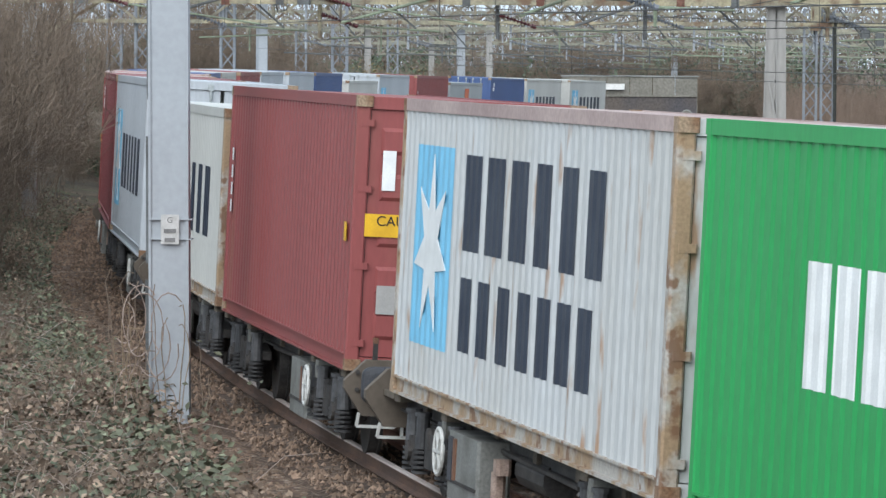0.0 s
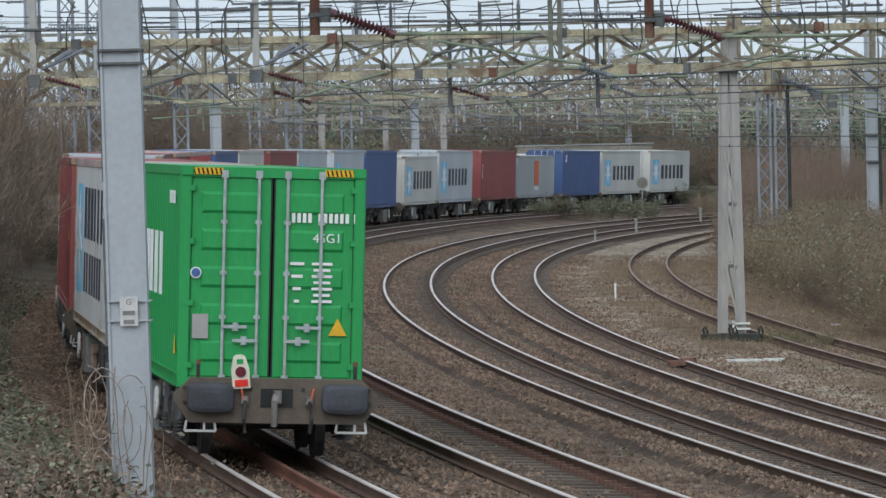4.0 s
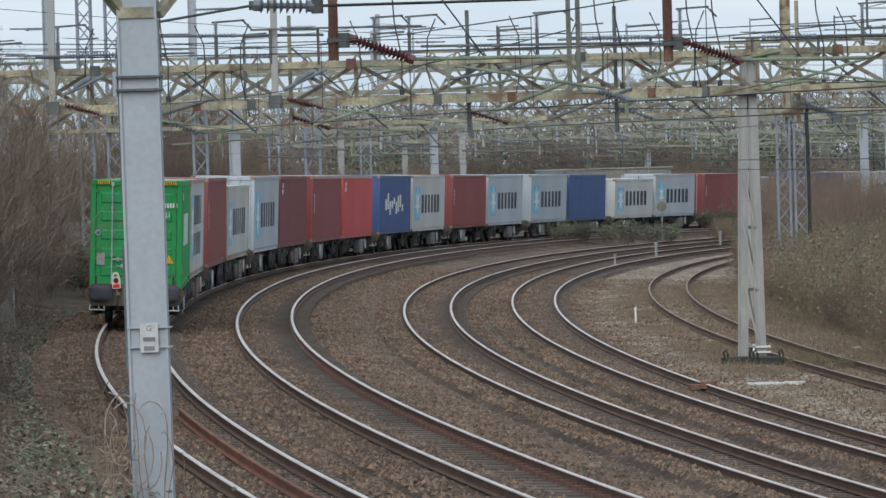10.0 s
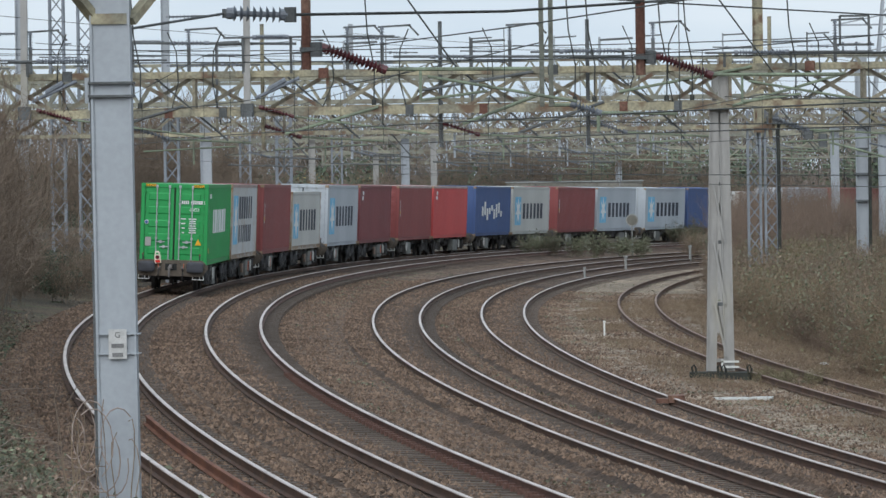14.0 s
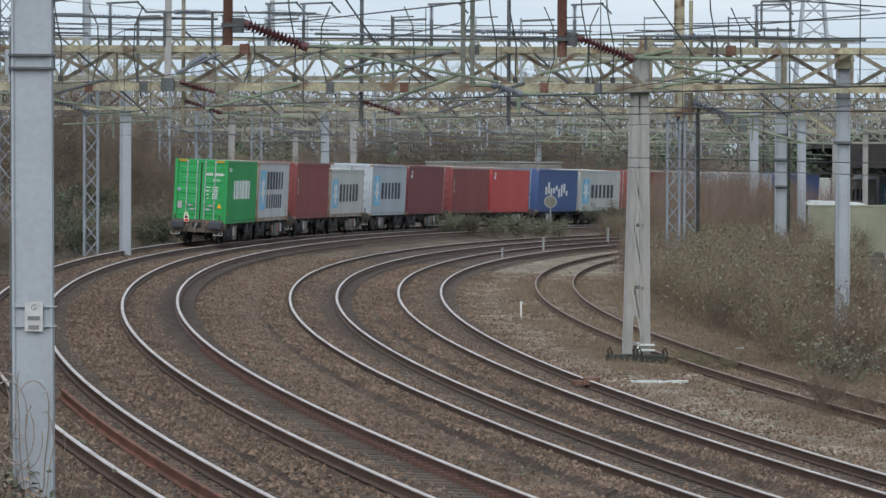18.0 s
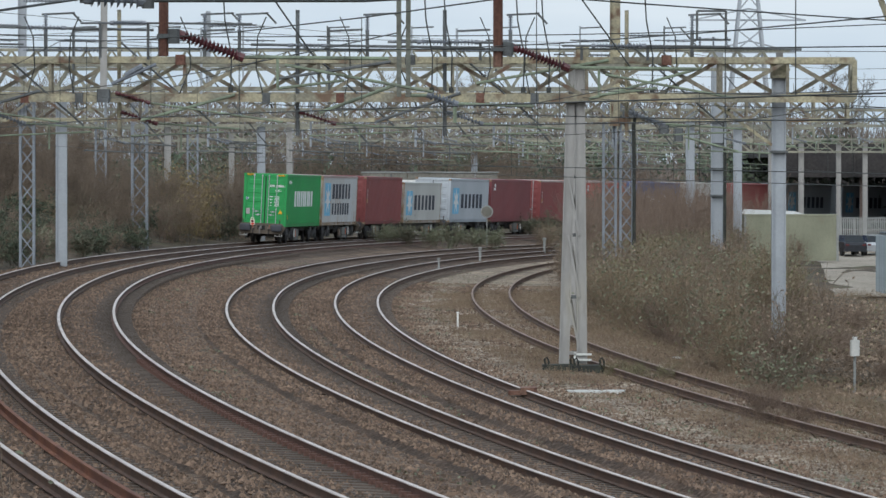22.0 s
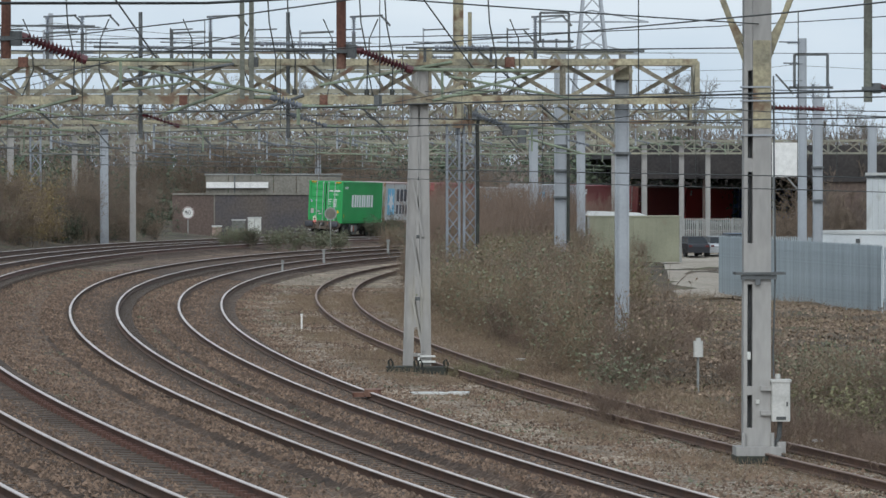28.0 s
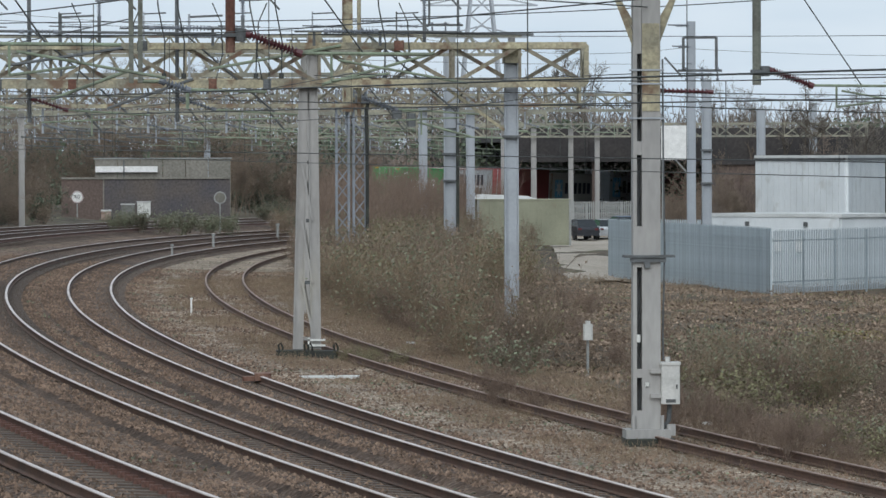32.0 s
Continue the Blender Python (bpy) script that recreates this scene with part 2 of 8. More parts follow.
_zero = int(round(-S_MIN / DS))
_k = curvature(S_ARR)
_h = np.concatenate([[0], np.cumsum((_k[1:] + _k[:-1]) / 2 * DS)])
H_ARR = H0 + _h - _h[_zero]
_mid = (H_ARR[1:] + H_ARR[:-1]) / 2
_x = np.concatenate([[0], np.cumsum(np.sin(_mid) * DS)])
_y = np.concatenate([[0], np.cumsum(np.cos(_mid) * DS)])
X_ARR, Y_ARR = X0 + _x - _x[_zero], _y - _y[_zero]


def line(s, lat=0.0):
    """Plan position and heading at s metres along the outer track, lat metres to its right."""
    x, y, h = np.interp(s, S_ARR, X_ARR), np.interp(s, S_ARR, Y_ARR), np.interp(s, S_ARR, H_ARR)
    return x + np.cos(h) * lat, y - np.sin(h) * lat, h


def siding_lat(s):
    return LAT[4] - 0.00728 * (s - 130)


def rail_level(lat):
    return np.interp(lat, (-60, -1.2, *LAT, 60, 200), (0, 0, *TRACK_Z, -0.8, -0.8))


def level(x, y, lat):
    """Height of the plane through the rail tops."""
    return rail_level(lat) + GX * np.clip(x, -60, 60) + GY * np.clip(y, 0, 500) - 0.25 * np.clip((np.asarray(y, float) - 190) / 120, 0, 1.35) ** 1.1


def lat_of(x, y):
    x, y = np.atleast_1d(x), np.atleast_1d(y)
    out, at = np.empty(len(x)), np.empty(len(x))
    for i in range(0, len(x), 4000):
        a, b = x[i:i + 4000, None], y[i:i + 4000, None]
        j = np.hypot(a - X_ARR[::2], b - Y_ARR[::2]).argmin(1) * 2
        dx, dy = x[i:i + 4000] - X_ARR[j], y[i:i + 4000] - Y_ARR[j]
        out[i:i + 4000] = dx * np.cos(H_ARR[j]) - dy * np.sin(H_ARR[j])
        at[i:i + 4000] = S_ARR[j] + dx * np.sin(H_ARR[j]) + dy * np.cos(H_ARR[j])
    return out, at


def ripple(x, y, a=0.13, b=0.09):
    return np.sin(x * a + 1.3 * np.sin(y * b)) * np.cos(y * a * 0.8 + np.sin(x * b * 1.7))


def ground_height(x, y):
    """Height of the open ground away from the ballast."""
    lat, s = lat_of(x, y)
    z = level(np.asarray(x, float), np.asarray(y, float), lat) - 0.30
    left = np.clip((-lat - 2.4) / 8.0, 0, 1)
    z = z + left * left * (3 - 2 * left) * 1.3 * np.clip((s - 35) / 40, 0, 1) * np.clip((312 - s) / 45, 0, 1)
    z = z + np.where((lat > -2.2) & (lat < 20.0), -0.35, 0.0)
    rough = np.clip(np.maximum(-lat - 3.5, lat - 20.5) / 3, 0, 1)
    return z + rough * (0.16 * ripple(np.asarray(x), np.asarray(y), 0.9, 0.5) + 0.22 * ripple(np.asarray(x), np.asarray(y), 0.21, 0.13))


def ground_at(x, y):
    return float(ground_height(np.array([x]), np.array([y]))[0])


def build_ground():
    xs = np.concatenate([[-2500, -1200, -600, -300, -150], np.arange(-90, -26, 8), np.arange(-26, 46, 0.8), np.arange(46, 110, 5), [130, 180, 300, 600, 1200, 2500]])
    ys = np.concatenate([[-400, -100, -20], np.arange(10, 30, 5), np.arange(30, 240, 1.0), np.arange(240, 480, 4), [500, 560, 650, 800, 1100, 1800, 3200]])
    gx, gy = np.meshgrid(xs, ys)
    fx, fy = gx.ravel(), gy.ravel()
    z = ground_height(fx, fy)
    nx = len(xs)
    verts = list(zip(fx.tolist(), fy.tolist(), z.tolist()))
    faces = [(j * nx + i, j * nx + i + 1, (j + 1) * nx + i + 1, (j + 1) * nx + i) for j in range(len(ys) - 1) for i in range(nx - 1)]
    thing("ground", "rough ground of dead grass, soil and old bramble stems", "ground", kind="structure", mesh=Mesh().add(verts, faces), mat=M["soil"], smooth=True)


def strip(name, label, lat_list, mat, lift, s0=-30.0, s1=800.0, wander=0.0, bumpy=0.02):
    """A long ballast strip that follows the curve; lat_list: offsets, lift(lat): height over the rail plane."""
    ss = np.concatenate([np.arange(s0, 40, 5.0), np.arange(40, 170, 0.6), np.arange(170, 300, 1.5), np.arange(300, s1, 4.0)])
    verts, faces = [], []
    n = len(lat_list)
    rng = np.random.default_rng(abs(int(lat_list[0] * 100)) + 7)
    for i, s in enumerate(ss):
        for j, l in enumerate(lat_list):
            ll = l + (wander * (math.sin(s * 0.9) + math.sin(s * 0.37 + l)) if j in (0, n - 1) else 0)
            x, y, h = line(s, ll)
            verts.append((x, y, float(level(x, y, ll)) + lift(l) + float(rng.normal(0, bumpy)) * (j not in (0, n - 1))))
    faces = [(i * n + j, i * n + j + 1, (i + 1) * n + j + 1, (i + 1) * n + j) for i in range(len(ss) - 1) for j in range(n - 1)]
    thing(name, label, "ballast", kind="structure", mesh=Mesh().add(verts, faces), mat=mat, smooth=True)


def cant_at(k, off):
    """Extra height by the track's cant at off metres right of its middle: the outer rail stands higher."""
    return CANT[k] * (HALF_GAUGE - off) / (2 * HALF_GAUGE)


def build_beds():
    for k in range(5):
        c = LAT[k]
        offs = [-1.75, -1.45, -1.2, -0.8, -0.4, 0.0, 0.4, 0.8, 1.2, 1.45, 1.75]
        if k < 4:
            strip("trackbed", "dark oily stone ballast between and beside the rails", [c + o for o in offs], M["bed"],
                  lambda l, k=k, c=c: -0.19 + cant_at(k, max(-1, min(1, l - c))) - (0.2 if abs(l - c) > 1.7 else 0.045 if abs(l - c) > 1.4 else 0.005 if abs(l - c) > 1.1 else 0.0), wander=0.06, bumpy=0.006)
    gaps = ((-2.9, -1.25), (1.25, LAT[1] - 1.25), (LAT[1] + 1.25, LAT[2] - 1.25), (LAT[2] + 1.25, LAT[3] - 1.25), (LAT[3] + 1.25, 20.8))
    for a, b in gaps:
        n = max(3, int((b - a) / 0.4))
        lats = [a + (b - a) * i / n for i in range(n + 1)]
        strip("ballast_infill", "brown and grey ballast with pale stones and withered weeds" if a < 12 else "pale weathered ballast with dry weeds round the siding", lats, M["ballast"] if a < 12 else M["old_ballast"],
              lambda l, e=(lats[0], lats[-1]): -0.225 + 0.03 * min(1.0, max(0.0, (l - 14.2) / 1.5)) + 0.012 * math.sin(l * 3.1) - (0.35 if l in (-2.9, 20.8) else 0.10 if l in e else 0.0), bumpy=0.009)


def rail_path(k, off, s0, s1, step):
    pts = []
    for s in np.arange(s0, s1 + 0.01, step):
        lat = siding_lat(s) if k == 4 else LAT[k]
        x, y, h = line(s, lat + off)
        z = float(level(x, y, LAT[k])) + (CANT[k] if off < 0 else 0.0)
        pts.append((float(x), float(y), z, float(h)))
    return pts


PROFILE = ((-0.07, -0.159), (-0.07, -0.147), (-0.012, -0.128), (-0.012, -0.045), (-0.035, -0.035), (-0.035, -0.004), (-0.028, 0.0),
           (0.028, 0.0), (0.035, -0.004), (0.035, -0.035), (0.012, -0.045), (0.012, -0.128), (0.07, -0.147), (0.07, -0.159))
HEAD = ((-0.0375, -0.015), (-0.0375, -0.002), (-0.025, 0.003), (0.025, 0.003), (0.0375, -0.002), (0.0375, -0.015))


def extrude(path, profile):
    verts, faces, n = [], [], len(profile)
    for x, y, z, h in path:
        verts += [(x + math.cos(h) * px, y - math.sin(h) * px, z + pz) for px, pz in profile]
    for i in range(len(path) - 1):
        faces += [(i * n + j, i * n + (j + 1) % n, (i + 1) * n + (j + 1) % n, (i + 1) * n + j) for j in range(n)]
    faces += [tuple(range(n)), tuple(range(n * (len(path) - 1) + n - 1, n * (len(path) - 1) - 1, -1))]
    return Mesh().add(verts, faces)


def build_tracks():
    sleeper = Mesh().box((0, 0, -0.1), (2.5, 0.27, 0.2), bevel=0.02).data("sleeper", M["sleeper"])
    clips = Mesh().box((HALF_GAUGE, 0, 0.035), (0.36, 0.15, 0.085), bevel=0.03).data("fastening", M["rail_red"])
    names = ("outermost running line", "second running line", "third running line", "fourth running line", "rusty overgrown siding")
    for k in range(5):
        track = thing("railway_track", "steel rails on concrete sleepers in brown ballast, " + names[k], "railway track", group="tracks round the curve")
        for off in (-HALF_GAUGE, HALF_GAUGE):
            mat = M["rail_red"] if (k == 1 and off > 0) else M["rail"]
            s1 = 460.0 if k == 4 else 780.0
            path = rail_path(k, off, -20.0, 300.0, 1.0) + rail_path(k, off, 304.0, s1, 4.0)
            rail = part("rail", extrude(path, PROFILE), mat, track, "red-rusted rail" if mat is M["rail_red"] else "")
            if k < 4:
                part("running_surface", extrude(path, HEAD), M["railtop"], rail, "worn bright rail head")
            else:
                part("running_surface", extrude(path, HEAD), M["rail_pink"], rail, "dull pinkish rusted rail head")
        count = 0
        far = Mesh()
        for s in np.arange(44.0, 420.0, 0.65):
            lat = siding_lat(s) if k == 4 else LAT[k]
            x, y, h = line(s, lat)
            z = float(level(x, y, LAT[k])) + CANT[k] / 2 - 0.192
            m = Matrix.Translation((x, y, z)) @ Matrix.Rotation(-h, 4, "Z") @ Matrix.Rotation(math.asin(CANT[k] / 1.505), 4, "Y")
            if s < 112.0 and k < 4:
                sl = part("sleeper", sleeper, None, track, m=m)
                if k == 1:
                    part("fastening", clips, None, sl)
            elif s < 260 and k < 4:
                far.add([tuple(m @ Vector(v)) for v in ((-1.25, -0.13, 0), (1.25, -0.13, 0), (1.25, 0.13, 0), (-1.25, 0.13, 0), (-1.25, -0.13, -0.1), (1.25, -0.13, -0.1), (1.25, 0.13, -0.1), (-1.25, 0.13, -0.1))], [(0, 1, 2, 3), (0, 4, 5, 1), (2, 6, 7, 3), (1, 5, 6, 2), (3, 7, 4, 0)])
        if k < 4:
            tagged(part("sleeper_run", far, M["sleeper"], track), kind="stuff")


build_ground()
build_beds()
build_tracks()


def infill(l):
    """Height of the ballast between the lines, under the rail plane; it rises round the overgrown siding."""
    return -0.225 + 0.03 * np.clip((np.asarray(l) - 14.2) / 1.5, 0, 1)


def stones():
    """Loose ballast stones on the nearer stretch."""
    rng = np.random.default_rng(21)
    n = 230000
    s = 40 + 190 * rng.uniform(0, 1, n) ** 1.35
    l = rng.uniform(-2.4, 20.4, n)
    keep = np.ones(n, bool)
    for c in LAT[:4]:
        for o in (-HALF_GAUGE, HALF_GAUGE):
            keep &= np.abs(l - c - o) > 0.1
    s, l = s[keep], l[keep]
    x, y, _ = line(s, l)
    lift = infill(l)
    for k, c in enumerate(LAT[:4]):
        inside = np.abs(l - c) < 1.7
        lift = np.where(inside, -0.19 + CANT[k] * (HALF_GAUGE - np.clip(l - c, -1, 1)) / (2 * HALF_GAUGE), lift)
    z = level(x, y, l) + lift + rng.uniform(-0.01, 0.02, len(l))
    r = rng.uniform(0.02, 0.048, len(l))
    c = np.stack([x, y, z], 1)
    dirs = np.array([[1, 0, -0.4], [0, 1, -0.4], [-1, 0, -0.4], [0, -1, -0.4], [0, 0, 0.75]], float)
    jit = rng.uniform(0.7, 1.2, (len(l), 5, 1)) * dirs + rng.normal(0, 0.24, (len(l), 5, 3))
    verts = (c[:, None, :] + jit * r[:, None, None]).reshape(-1, 3)
    tri = np.array([[0, 1, 4], [1, 2, 4], [2, 3, 4], [3, 0, 4]])
    faces = (np.arange(len(l))[:, None, None] * 5 + tri).reshape(-1, 3)
    me = bpy.data.meshes.new("ballast_stones")
    me.from_pydata(verts.tolist(), [], faces.tolist())
    me.materials.append(material("loose_ballast_stone", (0.19, 0.132, 0.095), 0.95, 0, (0.12, 0.081, 0.058), 0.6, (0.35, 0.65), 30.0, 0.2, 0.2, 0.004, vary=0.55, island=True))
    tagged(new("ballast_stones", me), "loose brown and grey ballast stones", "ballast", kind="stuff")


stones()

# an old rail left lying in the middle of the outermost line
_old = []
for _s in np.arange(42.0, 89.1, 1.0):
    _x, _y, _h = line(_s, 0.05 + 0.0025 * (_s - 42))
    _old.append((float(_x), float(_y), float(level(_x, _y, 0.0)) + CANT[0] / 2 - 0.012, float(_h)))
thing("loose_rail", "orange-rusted old rail lying between the running rails", "rail", mesh=extrude(_old, PROFILE), mat=M["rail_orange"])

# ---- the train ----
C_LEN, C_W, C_HIGH, C_STD = 12.192, 2.438, 2.896, 2.591
DECK = 0.941
GAP_IN, GAP_OUT = 0.867, 3.117


def paint(name, color, second=None, dirty=True, rough=0.5, streak=0.25):
    return material(name, color, rough, 0, second or tuple(c * 0.86 for c in color), 0.35, (0.3, 0.7), 25.0, 0.07, 0.08, 0.004,
                    stain=tuple(0.6 * c + 0.4 * d for c, d in zip(color, (0.2, 0.13, 0.08))) if dirty else None, stain_scale=1.1, stain_edge=(0.62, 0.8), streak=streak)


PAINT = {
    "green": paint("green_container_paint", (0.018, 0.31, 0.082), (0.016, 0.265, 0.068), dirty=False),
    "white": material("rust_streaked_pale_grey_paint", (0.50, 0.525, 0.54), 0.55, 0, (0.44, 0.445, 0.43), 0.5, (0.3, 0.7), 25.0, 0.08, 0.08, 0.004, stain=(0.32, 0.19, 0.11), stain_scale=4.2, stain_edge=(0.595, 0.69), streak=0.26),
    "grey": paint("pale_grey_container_paint", (0.53, 0.535, 0.51), (0.44, 0.445, 0.425)),
    "bluegrey": paint("blue_grey_container_paint", (0.44, 0.475, 0.51), (0.37, 0.405, 0.44)),
    "oxide": paint("red_oxide_container_paint", (0.26, 0.067, 0.064), (0.215, 0.056, 0.055)),
    "maroon": paint("dull_maroon_container_paint", (0.215, 0.06, 0.064), (0.18, 0.05, 0.054)),
    "red": paint("faded_red_container_paint", (0.54, 0.085, 0.082), (0.47, 0.072, 0.07)),
    "blue": paint("blue_container_paint", (0.06, 0.108, 0.255), (0.05, 0.09, 0.215)),
    "slate": paint("slate_grey_container_paint", (0.36, 0.385, 0.40), (0.30, 0.325, 0.335)),
}
M.update({
    "rusty_white": material("pale_paint_eaten_by_rust", (0.38, 0.36, 0.33), 0.7, 0, (0.30, 0.21, 0.13), 3.0, (0.42, 0.58), 30.0, 0.15, 0.2, 0.004, stain=(0.17, 0.09, 0.05), stain_scale=4.0, stain_edge=(0.58, 0.64)),
    "rust": material("rusty_corner_steel", (0.17, 0.085, 0.045), 0.85, 0.1, (0.30, 0.22, 0.15), 3.0, (0.4, 0.6), 40.0, 0.3, 0.3, 0.004),
    "roof": material("dirty_pale_roof_sheet", (0.42, 0.33, 0.31), 0.7, 0, (0.32, 0.24, 0.23), 0.6, (0.35, 0.65), 20.0, 0.12, 0.1, 0.004),
    "bar": material("galvanised_locking_bar", (0.42, 0.46, 0.47), 0.5, 0.3, None, 8.0, (0.4, 0.6), 60.0, 0.1, 0.1, 0.002),
    "seal": material("black_door_seal_and_pocket_shade", (0.012, 0.014, 0.013), 0.6),
    "logo_blue": material("pale_blue_panel", (0.17, 0.47, 0.68), 0.5, 0, (0.15, 0.41, 0.60), 2.0, grain_amount=0.05),
    "logo_white": material("white_painted_marking", (0.74, 0.76, 0.76), 0.5, 0, (0.64, 0.66, 0.66), 3.0, grain_amount=0.05),
    "logo_navy": material("dark_navy_marking", (0.018, 0.026, 0.045), 0.5, 0, (0.03, 0.04, 0.06), 3.0, grain_amount=0.1),
    "logo_orange": material("orange_marking", (0.62, 0.14, 0.05), 0.5),
    "yellow": material("yellow_sticker", (0.72, 0.42, 0.02), 0.5, 0, (0.6, 0.34, 0.02), 4.0, grain_amount=0.05),
    "black": material("black_marking", (0.015, 0.015, 0.015), 0.6),
    "red_lamp": material("red_lamp_body", (0.70, 0.03, 0.02), 0.4),
    "wagon": material("grimy_brown_wagon_steel", (0.085, 0.072, 0.056), 0.8, 0.1, (0.12, 0.10, 0.078), 1.5, (0.4, 0.65), 30.0, 0.25, 0.2, 0.005),
    "buffer": material("dull_blue_black_buffer", (0.052, 0.056, 0.068), 0.6, 0.1, (0.04, 0.043, 0.05), 3.0),
    "headstock": material("olive_brown_end_beam", (0.12, 0.098, 0.077), 0.8, 0, (0.095, 0.078, 0.062), 1.2, (0.4, 0.65), 14.0, 0.12, 0.1, 0.004, stain=(0.09, 0.08, 0.065), stain_scale=1.8, stain_edge=(0.6, 0.75)),
    "coupling": material("worn_grey_coupling_steel", (0.24, 0.22, 0.21), 0.6, 0.3, (0.14, 0.13, 0.125), 5.0),
    "spring": material("oily_coil_spring", (0.06, 0.06, 0.062), 0.6, 0.3, (0.035, 0.035, 0.036), 4.0),
    "damper": material("grey_black_spring_pot", (0.085, 0.087, 0.092), 0.55, 0.2, (0.04, 0.041, 0.044), 4.0, (0.4, 0.65), 20.0, 0.2),
    "pale_rust": material("pinkish_dusty_casting", (0.33, 0.25, 0.21), 0.8, 0, (0.2, 0.14, 0.11), 6.0),
    "tube_rust": material("brown_rusted_strip", (0.16, 0.08, 0.05), 0.8),
    "bogie": material("black_oily_bogie_and_solebar_shade", (0.026, 0.025, 0.025), 0.7, 0.2, (0.055, 0.05, 0.047), 2.5, (0.4, 0.65), 30.0, 0.3, 0.3, 0.006),
    "box": material("grey_brake_gear_box", (0.17, 0.175, 0.165), 0.7, 0, (0.11, 0.11, 0.1), 3.0, (0.4, 0.65), 30.0, 0.2, 0.1, 0.004),
    "pale": material("pale_grey_fitting", (0.55, 0.56, 0.54), 0.6, 0, (0.42, 0.42, 0.4), 5.0, grain_amount=0.1),
    "plate": material("dull_grey_data_plate", (0.34, 0.33, 0.32), 0.6, 0, (0.30, 0.30, 0.29), 4.0, grain_amount=0.06),
})


def corrugated(length, z0, z1, y, out, n):
    """A trapezoid-waved sheet along x, from x = 0 to length; out: the side to which it faces."""
    p = length / n
    prof = []
    for i in range(n):
        x = i * p
        prof += [(x, 0.0), (x + 0.32 * p, 0.0), (x + 0.5 * p, -0.019), (x + 0.82 * p, -0.019)]
    prof.append((length, 0.0))
    k = len(prof)
    verts = [(x, y + out * d, z0) for x, d in prof] + [(x, y + out * d, z1) for x, d in prof]
    faces = [((i, i + 1, k + i + 1, k + i) if out < 0 else (i + 1, i, k + i, k + i + 1)) for i in range(k - 1)]
    return Mesh().add(verts, faces)


def word_blocks(n, w, h, gap):
    """A row of n plain bars, in x and z, starting at 0: a painted name reduced to shapes."""
    me = Mesh()
    bw = (w - gap * (n - 1)) / n
    for i in range(n):
        me.box((i * (bw + gap) + bw / 2, 0, h / 2), (bw, 0.006, h))
    return me


def wave(x, n=42):
    """Depth of the waved side sheet at x metres from the rear end."""
    p = (C_LEN - 0.3) / n
    u = ((x - 0.15) / p) % 1.0
    return -0.019 * max(0.0, min(1.0, (u - 0.32) / 0.18, (1.0 - u) / 0.18))


def painted(mesh, side, x0, z0, lift=0.003):
    """Turns flat marking boxes into paint that follows the waved sheet; x runs as one reads."""
    out = Mesh()
    p = (C_LEN - 0.3) / 42
    marks = sorted(0.15 + p * (i + f) for i in range(42) for f in (0.0, 0.32, 0.5, 0.82))
    for i in range(0, len(mesh.v), 8):
        vs = mesh.v[i:i + 8]
        xa, xb = min(v[0] for v in vs), max(v[0] for v in vs)
        za, zb = min(v[2] for v in vs) + z0, max(v[2] for v in vs) + z0
        lo, hi = (x0 + xa, x0 + xb) if side < 0 else (x0 - xb, x0 - xa)
        cuts = [lo] + [m for m in marks if lo + 0.002 < m < hi - 0.002] + [hi]
        base = C_W / 2 - 0.012 + lift
        n = len(cuts)
        pts = [(x, side * (base + wave(x)), z) for z in (za, zb) for x in cuts]
        out.add(pts, [((k, k + 1, n + k + 1, n + k) if side < 0 else (k + 1, k, n + k, n + k + 1)) for k in range(n - 1)])
    return out


def paint_name(c, style, mesh, mat):
    """A painted name: one part for each bar where the camera passes near, else one joined part."""
    if style.get("far") or style.get("mark") not in ("blocks9", "star2"):
        return tagged(part("painted_name", mesh, mat, c, "painted name in plain bars"), kind="stuff")
    name = None
    tops = []
    for f in mesh.f:
        lo, hi = min(f), max(f)
        if tops and lo <= tops[-1][1] and lo >= tops[-1][0]:
            tops[-1] = (tops[-1][0], max(tops[-1][1], hi), tops[-1][2] + [f])
        else:
            tops.append((lo, hi, [f]))
    for lo, hi, fs in tops:
        one = Mesh().add(mesh.v[lo:hi + 1], [tuple(i - lo for i in f) for f in fs])
        if name is None:
            name = part("painted_name", one, mat, c, "painted name in plain bars")
        else:
            part("name_bar", one, mat, name)
    return name


def star(cx, cz, r, n=7):
    pts = []
    for i in range(2 * n):
        a = math.pi / 2 + math.pi * i / n
        rr = r if i % 2 == 0 else r * 0.42
        pts.append((cx + rr * math.cos(a), 0, cz + rr * math.sin(a)))
    v = [(x, -0.003, z) for x, _, z in pts] + [(x, 0.003, z) for x, _, z in pts]
    n2 = 2 * n
    return Mesh().add(v, [tuple(range(n2)), tuple(range(2 * n2 - 1, n2 - 1, -1))] + [(i, n2 + i, n2 + (i + 1) % n2, (i + 1) % n2) for i in range(n2)])


FLIP = Matrix.Rotation(math.pi, 4, "Z")


def on_side(side, x, z):
    """A pose for a marking on a long side: side -1 is the right of the direction of travel, +1 the left. Reads left to right from outside."""
    if side < 0:
        return Matrix.Translation((x, -C_W / 2 - 0.006, z))
    return Matrix.Translation((x, C_W / 2 + 0.006, z)) @ FLIP


